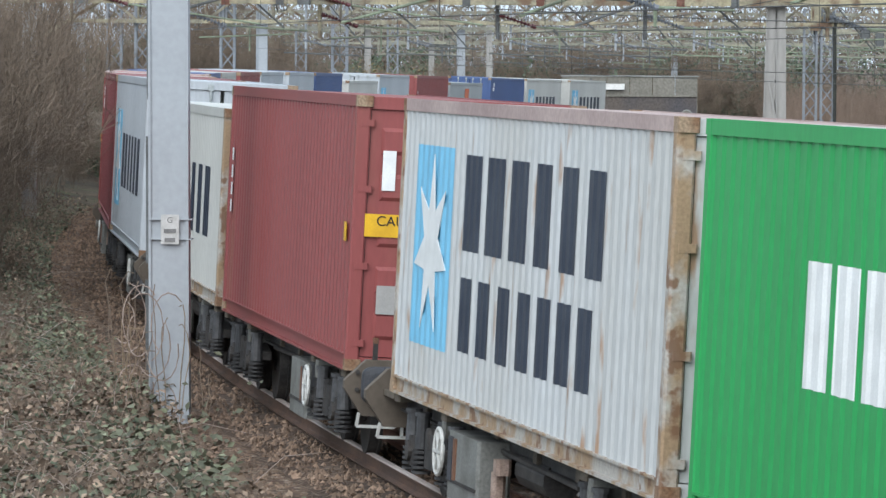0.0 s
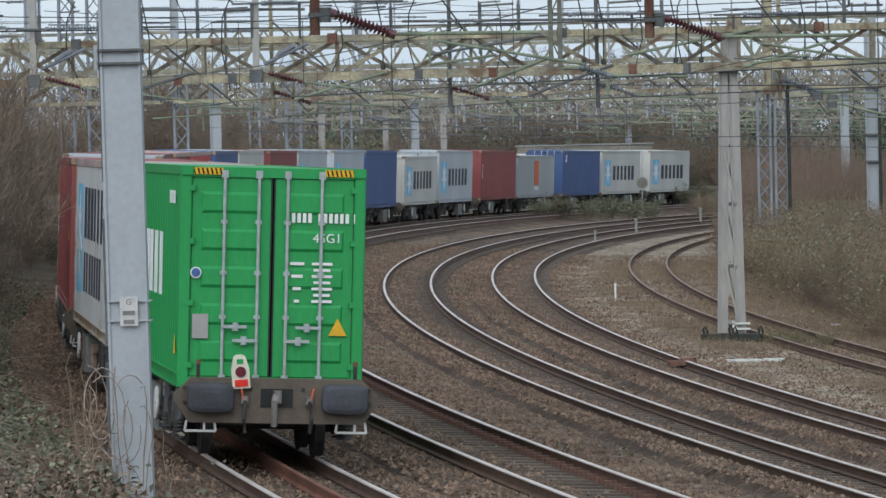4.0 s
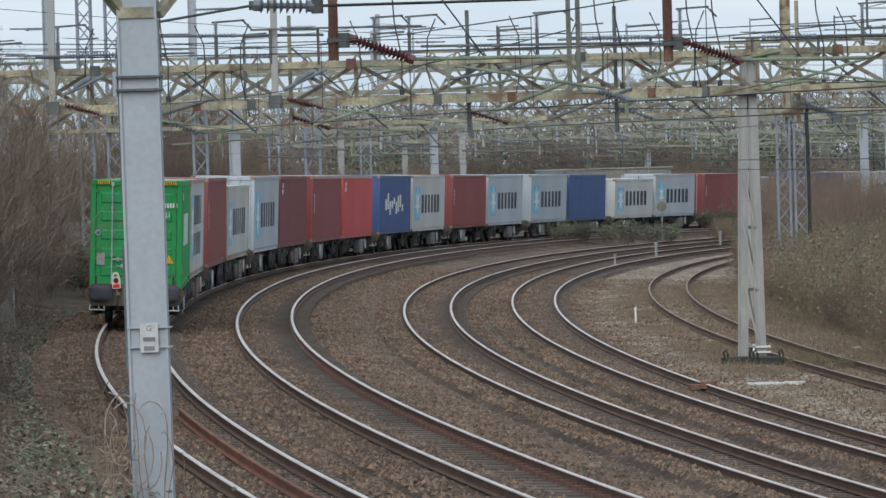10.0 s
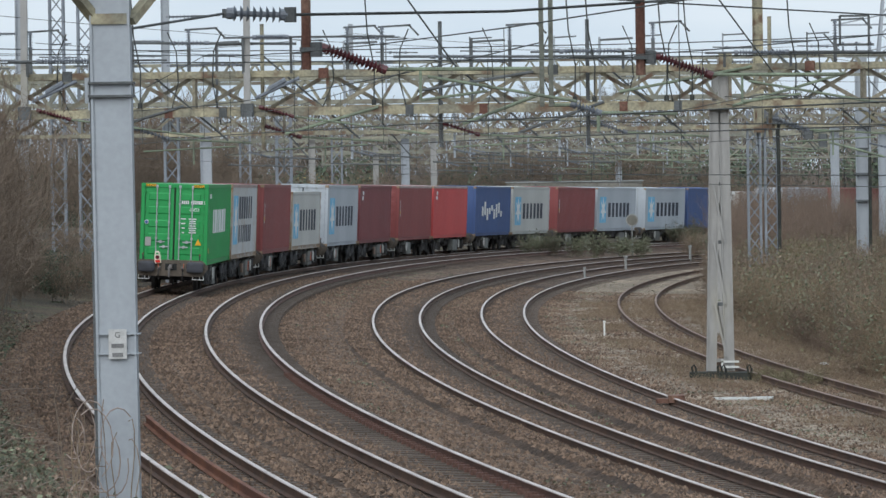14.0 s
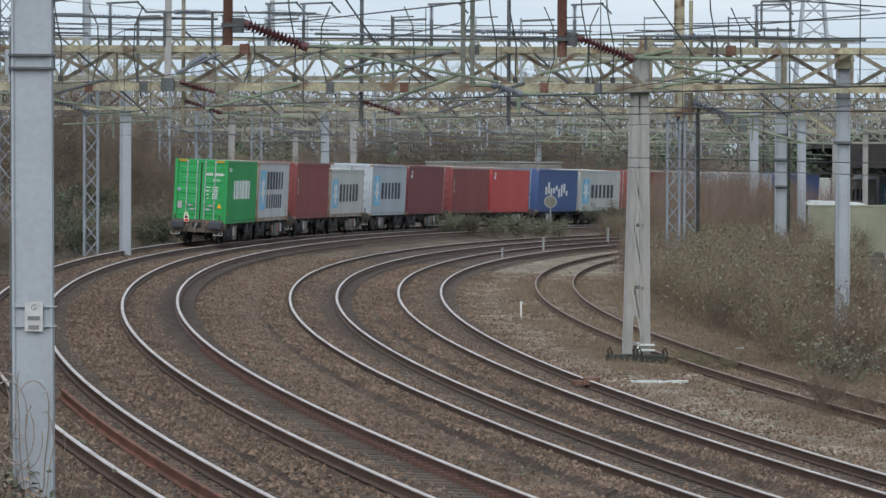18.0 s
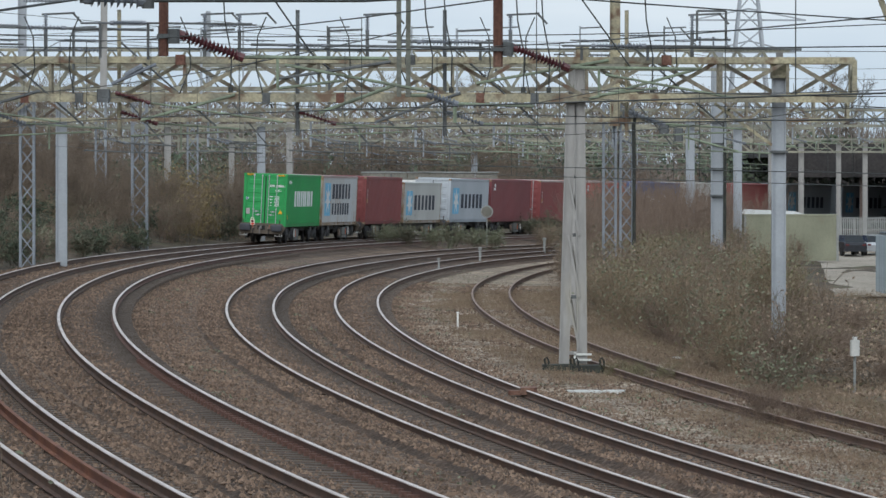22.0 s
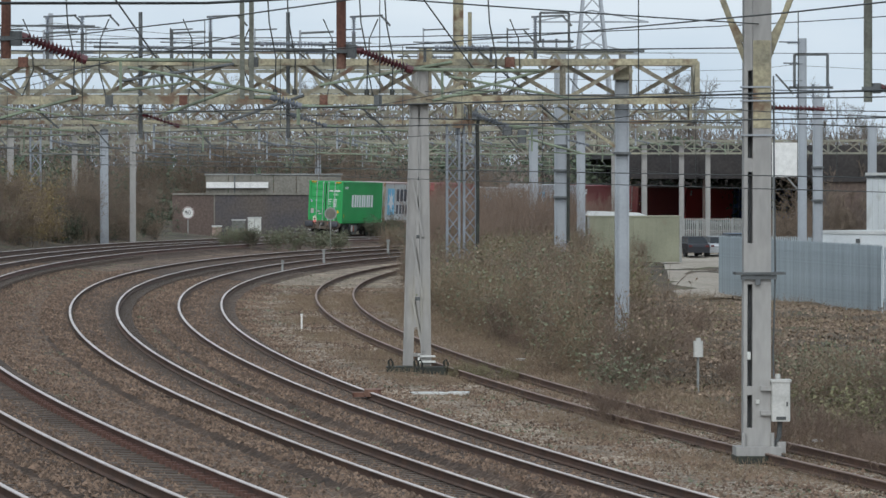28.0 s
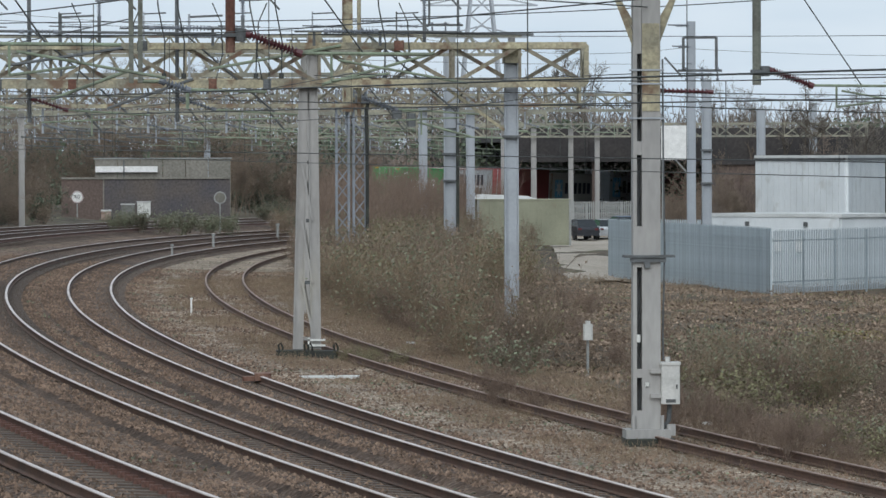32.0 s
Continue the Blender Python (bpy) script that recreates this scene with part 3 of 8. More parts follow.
def container(style, h, label):
    """A 40-foot box with its rear end at x = 0, floor at z = 0."""
    pm = PAINT[style["paint"]]
    frame_mat = M["rusty_white"] if style.get("rusty") else pm
    c = thing("shipping_container", label, "shipping container", group="containers on the train")
    L, W = C_LEN, C_W
    nw = 42
    for y, o in ((-W / 2 + 0.012, -1), (W / 2 - 0.012, 1)):
        part("side_panel", corrugated(L - 0.3, 0.16, h - 0.11, y, o, nw), pm, c, m=Matrix.Translation((0.15, 0, 0)))
        part("top_rail", Mesh().box((L / 2, o * (W / 2 - 0.035), h - 0.06), (L - 0.3, 0.07, 0.12)), M["roof"] if style.get("pale_top") else pm, c)
        part("bottom_rail", Mesh().box((L / 2, o * (W / 2 - 0.055), 0.095), (L - 0.3, 0.03, 0.14)).box((L / 2, o * (W / 2 - 0.03), 0.012), (L - 0.3, 0.08, 0.025)).box((L / 2, o * (W / 2 - 0.03), 0.165), (L - 0.3, 0.07, 0.02)), frame_mat, c)
    for x in (0.075, L - 0.075):
        for o in (-1, 1):
            part("corner_post", Mesh().box((x, o * (W / 2 - 0.075), h / 2), (0.15, 0.15, h - 0.23), bevel=0.02), frame_mat, c)
            for z in (0.06, h - 0.06):
                part("corner_casting", Mesh().box((x + (0.01 if x > 1 else -0.01), o * (W / 2 - 0.083), z), (0.18, 0.17, 0.118), bevel=0.015), M["rust"] if not style.get("clean") else pm, c)
    ridge = [(0.1 + i * (L - 0.2) / 80, h - (0.012 if (i // 2) % 2 else 0.03)) for i in range(81)]
    roof = Mesh().add([(x, y, z) for y in (-W / 2 + 0.05, W / 2 - 0.05) for x, z in ridge], [(i, i + 1, 82 + i, 81 + i) for i in range(80)])
    roof.add([(x, y, h - 0.06) for x in (0.1, L - 0.1) for y in (-W / 2 + 0.05, W / 2 - 0.05)], [(0, 1, 3, 2)])
    part("roof", roof, M["roof"] if style.get("pale_top") else pm, c)
    part("floor", Mesh().box((L / 2, 0, 0.1), (L - 0.3, W - 0.18, 0.06)), M["wagon"], c)
    # front end: waved sheet
    fe = [(L - 0.1 - 0.03 * ((i // 2) % 2), -W / 2 + 0.15 + i * (W - 0.3) / 24) for i in range(25)]
    part("front_end", Mesh().add([(x, y, z) for z in (0.11, h - 0.11) for x, y in fe], [(i, i + 1, 26 + i, 25 + i) for i in range(24)]), pm, c)
    # rear doors
    part("door_header", Mesh().box((0.09, 0, h - 0.075), (0.14, W - 0.3, 0.13)), pm, c)
    part("door_sill", Mesh().box((0.09, 0, 0.075), (0.14, W - 0.3, 0.13)), pm, c)
    rows = 5
    for o in (-1, 1):
        cy, dw, z0, z1 = o * 0.545, 1.03, 0.15, h - 0.15
        door = part("door", Mesh().box((0.075, cy, (z0 + z1) / 2), (0.05, dw, z1 - z0)), pm, c)
        for i in range(0 if style.get("far") else rows):
            zc = z0 + 0.08 + (i + 0.5) * (z1 - z0 - 0.16) / rows
            dz = (z1 - z0 - 0.16) / rows * 0.58
            # a pressed panel: sloping lip above and below a raised field
            yy0, yy1 = cy - dw / 2 + 0.12, cy + dw / 2 - 0.12
            a, b = zc - dz / 2, zc + dz / 2
            v = [(0.049, yy0, a), (0.049, yy1, a), (0.022, yy1 - 0.03, a + 0.04), (0.022, yy0 + 0.03, a + 0.04), (0.049, yy0, b), (0.049, yy1, b), (0.022, yy1 - 0.03, b - 0.04), (0.022, yy0 + 0.03, b - 0.04)]
            part("pressed_panel", Mesh().add(v, [(0, 3, 2, 1), (3, 7, 6, 2), (7, 4, 5, 6), (0, 4, 7, 3), (1, 2, 6, 5)]), pm, door)
        for e in (() if style.get("far") else (-1, 1)):
            part("door_seal", Mesh().box((0.06, cy + e * (dw / 2 + 0.01), (z0 + z1) / 2), (0.04, 0.02, z1 - z0)), M["seal"], door)
        for by in (o * 0.19, o * 0.64):
            lb = Mesh().bar((0.0, by, 0.1), (0.0, by, h - 0.08), 0.045, n=8)
            for z in (0.12, h * 0.32, h * 0.52, h * 0.75, h - 0.1):
                lb.box((0.012, by, z), (0.05, 0.09, 0.10 if z < 0.2 or z > h - 0.2 else 0.05), bevel=0.01)
            part("locking_bar", lb, M["bar"], door, "galvanised bar")
        for by, z in (() if style.get("far") else ((o * 0.19, 0.62), (o * 0.64, 0.80))):
            sgn = o if abs(by) < 0.4 else -o
            hn = Mesh().box((-0.03, by + sgn * 0.15, z), (0.03, 0.34, 0.04), bevel=0.01).box((-0.025, by + sgn * 0.17, z), (0.05, 0.08, 0.11), bevel=0.02)
            part("door_handle", hn, M["bar"], door)
        for z in (() if style.get("far") else (h * 0.1, h * 0.38, h * 0.66, h * 0.9)):
            part("hinge", Mesh().box((0.03, o * (W / 2 - 0.12), z), (0.07, 0.16, 0.07), bevel=0.015), frame_mat, door)
    # small plates and stickers on the doors
    if style.get("doors"):
        part("data_plate", Mesh().box((0.012, 0.93, 0.80), (0.012, 0.21, 0.32)), M["plate"], c, "grey metal data plate")
        tri = [(0.012, -1.0, 0.70), (0.012, -0.76, 0.70), (0.012, -0.88, 0.93)]
        part("warning_sticker", Mesh().add(tri + [(0.02, y, z) for _, y, z in tri], [(0, 2, 1), (3, 4, 5), (0, 1, 4, 3), (1, 2, 5, 4), (2, 0, 3, 5)]), M["yellow"], c, "yellow triangular warning sticker")
        part("round_sticker", Mesh().disc((0.016, 1.0, 1.5), (1, 0, 0), 0.075, 0.012, 18), M["logo_white"], c, "round white and blue sticker")
        part("sticker_core", Mesh().disc((0.008, 1.0, 1.5), (1, 0, 0), 0.058, 0.012, 18), M["blue_mark"], c)
        number = None
        for i in range(11):
            yy = -0.27 - i * 0.072 - (0.06 if i > 3 else 0.0) - (0.04 if i > 9 else 0.0)
            bar = Mesh().box((0.014, yy, 2.24), (0.01, 0.045, 0.125))
            number = number or part("painted_number", bar, M["logo_white"], c, "white painted number in bars")
            i and part("number_bar", bar, M["logo_white"], number)
        writing("45G1", 0.17, M["logo_white"], c, Matrix.Translation((0.012, -0.72, 1.97)) @ Matrix.Rotation(-math.pi / 2, 4, "Z") @ Matrix.Rotation(math.pi / 2, 4, "X"))
        for i in range(7):
            wt = Mesh().box((0.014, -0.66, 1.64 - i * 0.082), (0.01, 0.27 - 0.05 * (i % 2), 0.036))
            if i % 2 == 0:
                wt.box((0.014, -0.33, 1.64 - i * 0.082), (0.01, 0.19 - 0.02 * i, 0.040))
            part("weight_marking", wt, M["logo_white"], c)
        for o in (-1, 1):
            part("hazard_strip", Mesh().box((0.0, o * 0.88, h - 0.065), (0.012, 0.42, 0.09)), M["yellow"], c, "black and yellow striped tape")
            hz = Mesh()
            for i in range(7):
                y = o * 0.88 - 0.18 + i * 0.058
                hz.add([(-0.008, y - 0.022, h - 0.105), (-0.008, y, h - 0.105), (-0.008, y + 0.022, h - 0.025), (-0.008, y, h - 0.025)], [(0, 1, 2, 3), (3, 2, 1, 0)])
            part("hazard_striping", hz, M["black"], c)
    name = style.get("mark")
    for side in (-1, 1):
        if name == "blocks9":
            paint_name(c, style, painted(word_blocks(9, 6.4, 0.86, 0.17), side, 2.9 if side < 0 else 9.35, 1.12), M["logo_white"])
            for x in (0.3,):
                part("yellow_mark", Mesh().add([(0.06, y, -0.1) for y in (-0.003, 0.003)] + [(0.30, y, -0.1) for y in (-0.003, 0.003)] + [(0.18, y, 0.14) for y in (-0.003, 0.003)], [(0, 2, 4), (5, 3, 1), (0, 1, 3, 2), (2, 3, 5, 4), (4, 5, 1, 0)]), M["yellow"], c, "yellow triangular sticker", m=on_side(side, x - (0.0 if side < 0 else -0.36), 0.52))
            nb = Mesh()
            for i in range(6):
                nb.box((i * 0.16, 0, 0), (0.09, 0.006, 0.17))
            part("painted_number", nb, M["logo_white"], c, m=on_side(side, 0.7 if side < 0 else 1.6, h - 0.42))
        elif name in ("star", "star2"):
            two = name == "star2"
            sq_h = h * (0.66 if two else 0.6)
            # the blue panel stands at the reader's left
            x_logo = 0.9 if side < 0 else L - 0.9
            lw = 1.9
            part("blue_panel", painted(Mesh().box((lw / 2, 0, sq_h / 2), (lw, 0.006, sq_h)), side, x_logo, h * 0.19), M["logo_blue"], c, "pale blue square")
            part("white_star", star(lw / 2, sq_h / 2, 0.88), M["logo_white"], c, "seven-pointed white star", m=on_side(side, x_logo, h * 0.19) @ Matrix.Translation((0, 0.012, 0)))
            x_word = x_logo + (2.6 if side < 0 else -2.6)
            if two:
                paint_name(c, style, painted(word_blocks(6, 6.2, 0.88, 0.36), side, x_word, h * 0.53), M["logo_navy"])
                paint_name(c, style, painted(word_blocks(7, 5.9, 0.68, 0.33), side, x_word, h * 0.21), M["logo_navy"])
            else:
                paint_name(c, style, painted(word_blocks(6, 6.6, 0.95, 0.40), side, x_word, h * 0.32), M["logo_navy"])
        elif name == "orange":
            part("orange_square", Mesh().box((0.75, 0, 0.75), (1.5, 0.006, 1.5)), M["logo_orange"], c, "orange painted square", m=on_side(side, 5.5 if side < 0 else 7, h * 0.3))
            part("white_bar", Mesh().box((0.75, 0, 0), (1.4, 0.006, 0.22)), M["logo_white"], c, m=on_side(side, 5.5 if side < 0 else 7, h * 0.22))
        elif name == "script":
            sc = Mesh()
            for i in range(9):
                sc.box((i * 0.8, 0, 0.2 * math.sin(i * 2.1)), (0.55, 0.006, 0.55 + 0.25 * math.sin(i * 1.3)))
            part("painted_name", sc, M["logo_white"], c, "worn white painted name", m=on_side(side, 2.4 if side < 0 else 9.2, h * 0.5))
        elif name == "marks":
            mk = Mesh()
            for i in range(4):
                mk.box((0, 0, -i * 0.22), (0.12, 0.006, 0.16))
            part("painted_number", mk, M["logo_white"], c, m=on_side(side, 0.5 if side < 0 else L - 0.5, h * 0.7))
            part("yellow_mark", Mesh().box((0, 0, 0), (0.16, 0.006, 0.2)), M["yellow"], c, m=on_side(side, 0.45 if side < 0 else 0.45, h * 0.5))
        elif name == "corner":
            part("painted_name", Mesh().box((0, 0, 0), (0.5, 0.006, 0.2)).box((0.1, 0, 0.25), (0.4, 0.006, 0.2)), M["logo_white"], c, m=on_side(side, 1.0 if side < 0 else L - 1.0, h * 0.78))
    if style.get("caution"):
        part("caution_sticker", Mesh().box((0.012, 0.62, h * 0.53), (0.01, 0.98, 0.24)), M["yellow"], c, "yellow caution sticker")
        writing("CAUTION", 0.15, M["black"], c, Matrix.Translation((0.003, 0.62, h * 0.545)) @ Matrix.Rotation(-math.pi / 2, 4, "Z") @ Matrix.Rotation(math.pi / 2, 4, "X"))
        nb = Mesh()
        for i, (hh, ww) in enumerate(((0.42, 0.14), (0.32, 0.24), (0.32, 0.24))):
            nb.box((0.012, 0.85 - i * 0.32, h * 0.73), (0.01, ww, hh))
        part("painted_name", nb, M["logo_white"], c, "white painted name in block shapes")
        part("data_plate", Mesh().box((0.012, 0.75, h * 0.26), (0.01, 0.34, 0.3)), M["plate"], c)
    return c


M["blue_mark"] = material("dark_blue_sticker", (0.06, 0.13, 0.33), 0.5)


def wagon(first_outer, plain=False):
    """A four-axle container flat, rear at x = 0 (the container's rear end); the outer end carries buffers."""
    w = thing("container_wagon", "grimy brown flat container wagon on black bogies", "railway wagon", group="wagons of the train")
    L = C_LEN
    over = 0.9
    x0, x1 = (-over, L + 0.28) if first_outer else (-0.28, L + over)
    fx = (lambda x: x) if first_outer else (lambda x: L - x)
    for o in (-1, 1):
        # solebar coloured black to hold the shadow below the container
        part("solebar", Mesh().box(((x0 + x1) / 2, o * 0.86, DECK - 0.13), (x1 - x0 - 0.3, 0.09, 0.22)).box(((x0 + x1) / 2, o * 0.90, DECK - 0.23), (x1 - x0 - 0.3, 0.14, 0.025)), M["bogie"], w)
        gear = part("gear_box", Mesh().box((fx(4.0), o * 1.04, 0.50), (1.45, 0.32, 0.62), bevel=0.03), M["box"], w, "dusty grey brake gear box")
        plain or part("gear_panel", Mesh().box((fx(3.65), o * 1.21, 0.56), (0.1, 0.02, 0.38)), M["logo_orange"] if o < 0 else M["tube_rust"], gear, "narrow orange-brown strip")
        plain or part("gear_panel", Mesh().box((fx(3.45), o * 1.21, 0.56), (0.18, 0.02, 0.40)), M["buffer"], gear, "dark panel")
        plain or part("gear_ledge", Mesh().box((fx(4.0), o * 1.2, 0.36), (1.4, 0.03, 0.03)), M["bogie"], gear)
        part("air_reservoir", Mesh().bar((fx(5.3), o * 0.8, 0.62), (fx(6.6), o * 0.8, 0.62), 0.34, n=12), M["bogie"], w)
        plain or part("valve", Mesh().box((fx(5.15), o * 1.05, 0.62), (0.2, 0.14, 0.14), bevel=0.03).box((fx(5.05), o * 1.06, 0.44), (0.14, 0.12, 0.26), bevel=0.03), M["pale_rust"], w, "pinkish dusty valve")
        plain or part("brake_rod", Mesh().bar((fx(4.8), o * 0.98, 0.74), (fx(8.2), o * 0.98, 0.70), 0.05, n=6), M["bogie"], w)
        for x in (0.3, 2.9, L - 2.9, L - 0.3):
            part("spigot", Mesh().box((x, o * 1.12, DECK - 0.03), (0.24, 0.16, 0.10), bevel=0.02), M["wagon"], w)
        for x in (2.75, L - 2.75):
            part("outrigger", Mesh().box((x, o * 1.0, DECK - 0.15), (0.14, 0.34, 0.2), bevel=0.02), M["box"], w)
    part("centre_sill", Mesh().box(((x0 + x1) / 2, 0, DECK - 0.22), (x1 - x0 - 0.2, 0.5, 0.4)), M["wagon"], w)
    for i in range(7):
        part("cross_member", Mesh().box((0.6 + i * (L - 1.2) / 6, 0, DECK - 0.12), (0.16, 1.9, 0.18)), M["wagon"], w)
    xh = fx(2.98)
    for o in (-1, 1):
        part("handbrake_wheel", ring_wheel((xh, o * 1.24, 0.58)), M["pale"], w, "white handbrake wheel")
    for xe, outer in ((x0, first_outer), (x1, not first_outer)):
        sg = -1 if xe < 1 else 1
        if outer:
            hs = Mesh()
            zt, zb, hw = DECK + 0.17, 0.53, 1.33
            ring = [(-hw + 0.22, zt), (-hw, zt - 0.22), (-hw, zb + 0.28), (-hw + 0.2, zb), (hw - 0.2, zb), (hw, zb + 0.28), (hw, zt - 0.22), (hw - 0.22, zt)]
            n = len(ring)
            hs.add([(xe, y, z) for y, z in ring] + [(xe - sg * 0.14, y, z) for y, z in ring], [tuple(range(n)), tuple(range(2 * n - 1, n - 1, -1))] + [(i, (i + 1) % n, n + (i + 1) % n, n + i) for i in range(n)])
            head = part("headstock", hs, M["headstock"], w, "olive-brown end beam")
            # no real recess: a black plate stands for the pocket's dark inside
            part("coupling_pocket", Mesh().box((xe + sg * 0.005, 0, 0.86), (0.02, 0.42, 0.24)), M["seal"], head, "flat black square painted as the pocket's shade")
            for y, z in ((-1.2, 0.98), (1.2, 0.98), (-1.2, 0.8), (1.2, 0.8), (0.34, 0.98), (-0.34, 0.98)):
                plain or part("bolt", Mesh().disc((xe + sg * 0.012, y, z), (1, 0, 0), 0.025, 0.03, 8), M["bogie"], head)
            part("deck_end", Mesh().box((xe - sg * 0.45, 0, DECK - 0.06), (0.6, 2.3, 0.06)), M["wagon"], w)
            for o in (-1, 1):
                part("buffer_shank", Mesh().bar2((xe, o * 0.87, 0.86), (xe + sg * 0.14, o * 0.87, 0.86), 0.15, 0.15, 14), M["bogie"], w)
                bh = Mesh()
                ang = [2 * math.pi * i / 28 for i in range(28)]
                ov = [(0.305 * math.copysign(abs(math.cos(a)) ** 0.4, math.cos(a)), 0.195 * math.copysign(abs(math.sin(a)) ** 0.4, math.sin(a))) for a in ang]
                rows = ((0.12, 1.0), (0.165, 1.0), (0.195, 0.94), (0.215, 0.7), (0.225, 0.3))
                for dx, k in rows:
                    bh.v += [(xe + sg * dx, o * 0.87 + y * k, 0.86 + z * k) for y, z in ov]
                for r in range(len(rows) - 1):
                    bh.f += [(r * 28 + i, r * 28 + (i + 1) % 28, (r + 1) * 28 + (i + 1) % 28, (r + 1) * 28 + i) for i in range(28)]
                bh.f += [tuple(range(28)), tuple(range(4 * 28, 5 * 28))]
                part("buffer_head", bh, M["buffer"], w, "wide blue-black buffer")
                st = Mesh()
                for a, b in (((-0.18, 0.56), (-0.2, 0.42)), ((-0.2, 0.42), (0.2, 0.42)), ((0.2, 0.42), (0.18, 0.56)), ((-0.05, 0.56), (-0.05, 0.42))):
                    st.bar((xe - sg * 0.05, o * 0.98 + a[0], a[1]), (xe - sg * 0.05, o * 0.98 + b[0], b[1]), 0.03)
                part("shunter_step", st, M["pale"], w, "pale grey step bracket")
                plain or part("end_lever", Mesh().box((xe - sg * 0.04, o * 1.02, zt + 0.09), (0.04, 0.05, 0.2)), M["bogie"], w)
                plain or part("lever_grip", Mesh().box((xe - sg * 0.04, o * 1.02, zt + 0.2), (0.05, 0.06, 0.06), bevel=0.015), M["tube_rust"], w, "dull red-brown lever grip")
            dh = Mesh().box((xe + sg * 0.09, 0, 0.88), (0.2, 0.1, 0.16), bevel=0.03).bar((xe + sg * 0.12, 0.02, 0.9), (xe + sg * 0.24, 0.05, 0.80), 0.09, n=8).bar((xe + sg * 0.24, 0.05, 0.82), (xe + sg * 0.22, 0.05, 0.5), 0.08, n=6)
            part("coupling", dh, M["coupling"], w, "grey screw coupling hanging from its hook")
            for y in (-0.42, 0.42):
                hose = [(xe + sg * 0.02, y, 0.82), (xe + sg * 0.16, y, 0.80), (xe + sg * 0.2, y * 1.05, 0.6), (xe + sg * 0.14, y * 1.0, 0.42)]
                part("brake_hose", Mesh().sweep(hose, 0.055, 6), M["bogie"], w)
                plain or part("hose_cock", Mesh().box((xe + sg * 0.05, y, 0.83), (0.1, 0.1, 0.1), bevel=0.02), M["coupling"], w)
                plain or part("cock_handle", Mesh().bar((xe + sg * 0.09, y * 1.05, 0.84), (xe + sg * 0.09, y * 1.12, 0.99), 0.025, n=5), M["logo_orange"], w, "orange cock handle")
    for xb in (1.95, L - 1.95):
        bg = part("bogie", Mesh().box((xb, 0, 0.55), (0.5, 1.9, 0.2), bevel=0.04), M["bogie"], w, "black oily bogie")
        for o in (-1, 1):
            sf = Mesh()
            # cranked side frame: high in the middle, low over the axle boxes
            prof = [(-1.28, 0.60), (-1.28, 0.50), (-0.55, 0.44), (-0.36, 0.30), (0.36, 0.30), (0.55, 0.44), (1.28, 0.50), (1.28, 0.60), (0.5, 0.72), (-0.5, 0.72)]
            n = len(prof)
            sf.add([(xb + x, o * 0.93, z) for x, z in prof] + [(xb + x, o * 1.03, z) for x, z in prof], [tuple(range(n)), tuple(range(2 * n - 1, n - 1, -1))] + [(i, (i + 1) % n, n + (i + 1) % n, n + i) for i in range(n)])
            part("side_frame", sf, M["bogie"], bg)
            part("centre_spring_box", Mesh().box((xb, o * 1.08, 0.50), (0.5, 0.14, 0.34), bevel=0.04).box((xb, o * 1.12, 0.62), (0.16, 0.1, 0.2), bevel=0.03), M["bogie"], bg)
            for dx in (-0.9, 0.9):
                ab = Mesh().box((xb + dx, o * 1.06, 0.44), (0.28, 0.22, 0.28), bevel=0.05).disc((xb + dx, o * 1.18, 0.44), (0, 1, 0), 0.1, 0.05, 12)
                if plain:
                    ab.bar2((xb + dx, o * 1.10, 0.25), (xb + dx, o * 1.10, 0.80), 0.09, 0.075, 10)
                part("axle_box", ab, M["bogie"], bg)
                part("wheel", Mesh().disc((xb + dx, o * 0.76, 0.42), (0, 1, 0), 0.42, 0.12, 28).disc((xb + dx, o * 0.70, 0.42), (0, 1, 0), 0.45, 0.03, 28), M["bogie"], bg)
                for sx in (() if plain else (-0.27, 0.27)):
                    sp = Mesh()
                    for k in range(5):
                        sp.disc((xb + dx + sx, o * 1.10, 0.25 + k * 0.05), (0, 0, 1), 0.095, 0.026, 12)
                    part("coil_spring", sp, M["spring"], bg, "dark coil spring")
                    part("damper", Mesh().bar2((xb + dx + sx, o * 1.10, 0.48), (xb + dx + sx, o * 1.10, 0.80), 0.075, 0.065, 12).disc((xb + dx + sx, o * 1.10, 0.81), (0, 0, 1), 0.085, 0.04, 12), M["damper"], bg, "grey-black spring pot")
        for dx in (-0.9, 0.9):
            part("axle", Mesh().bar((xb + dx, -0.85, 0.42), (xb + dx, 0.85, 0.42), 0.14, n=10), M["bogie"], bg)
    return w


def ring_wheel(c):
    pts = [(c[0] + 0.215 * math.cos(2 * math.pi * i / 20), c[1], c[2] + 0.215 * math.sin(2 * math.pi * i / 20)) for i in range(21)]
    me = Mesh().sweep(pts, 0.042, 6)
    for i in range(3):
        a = math.pi * i / 3
        me.bar((c[0] + 0.2 * math.cos(a), c[1], c[2] + 0.2 * math.sin(a)), (c[0] - 0.2 * math.cos(a), c[1], c[2] - 0.2 * math.sin(a)), 0.03)
    return me


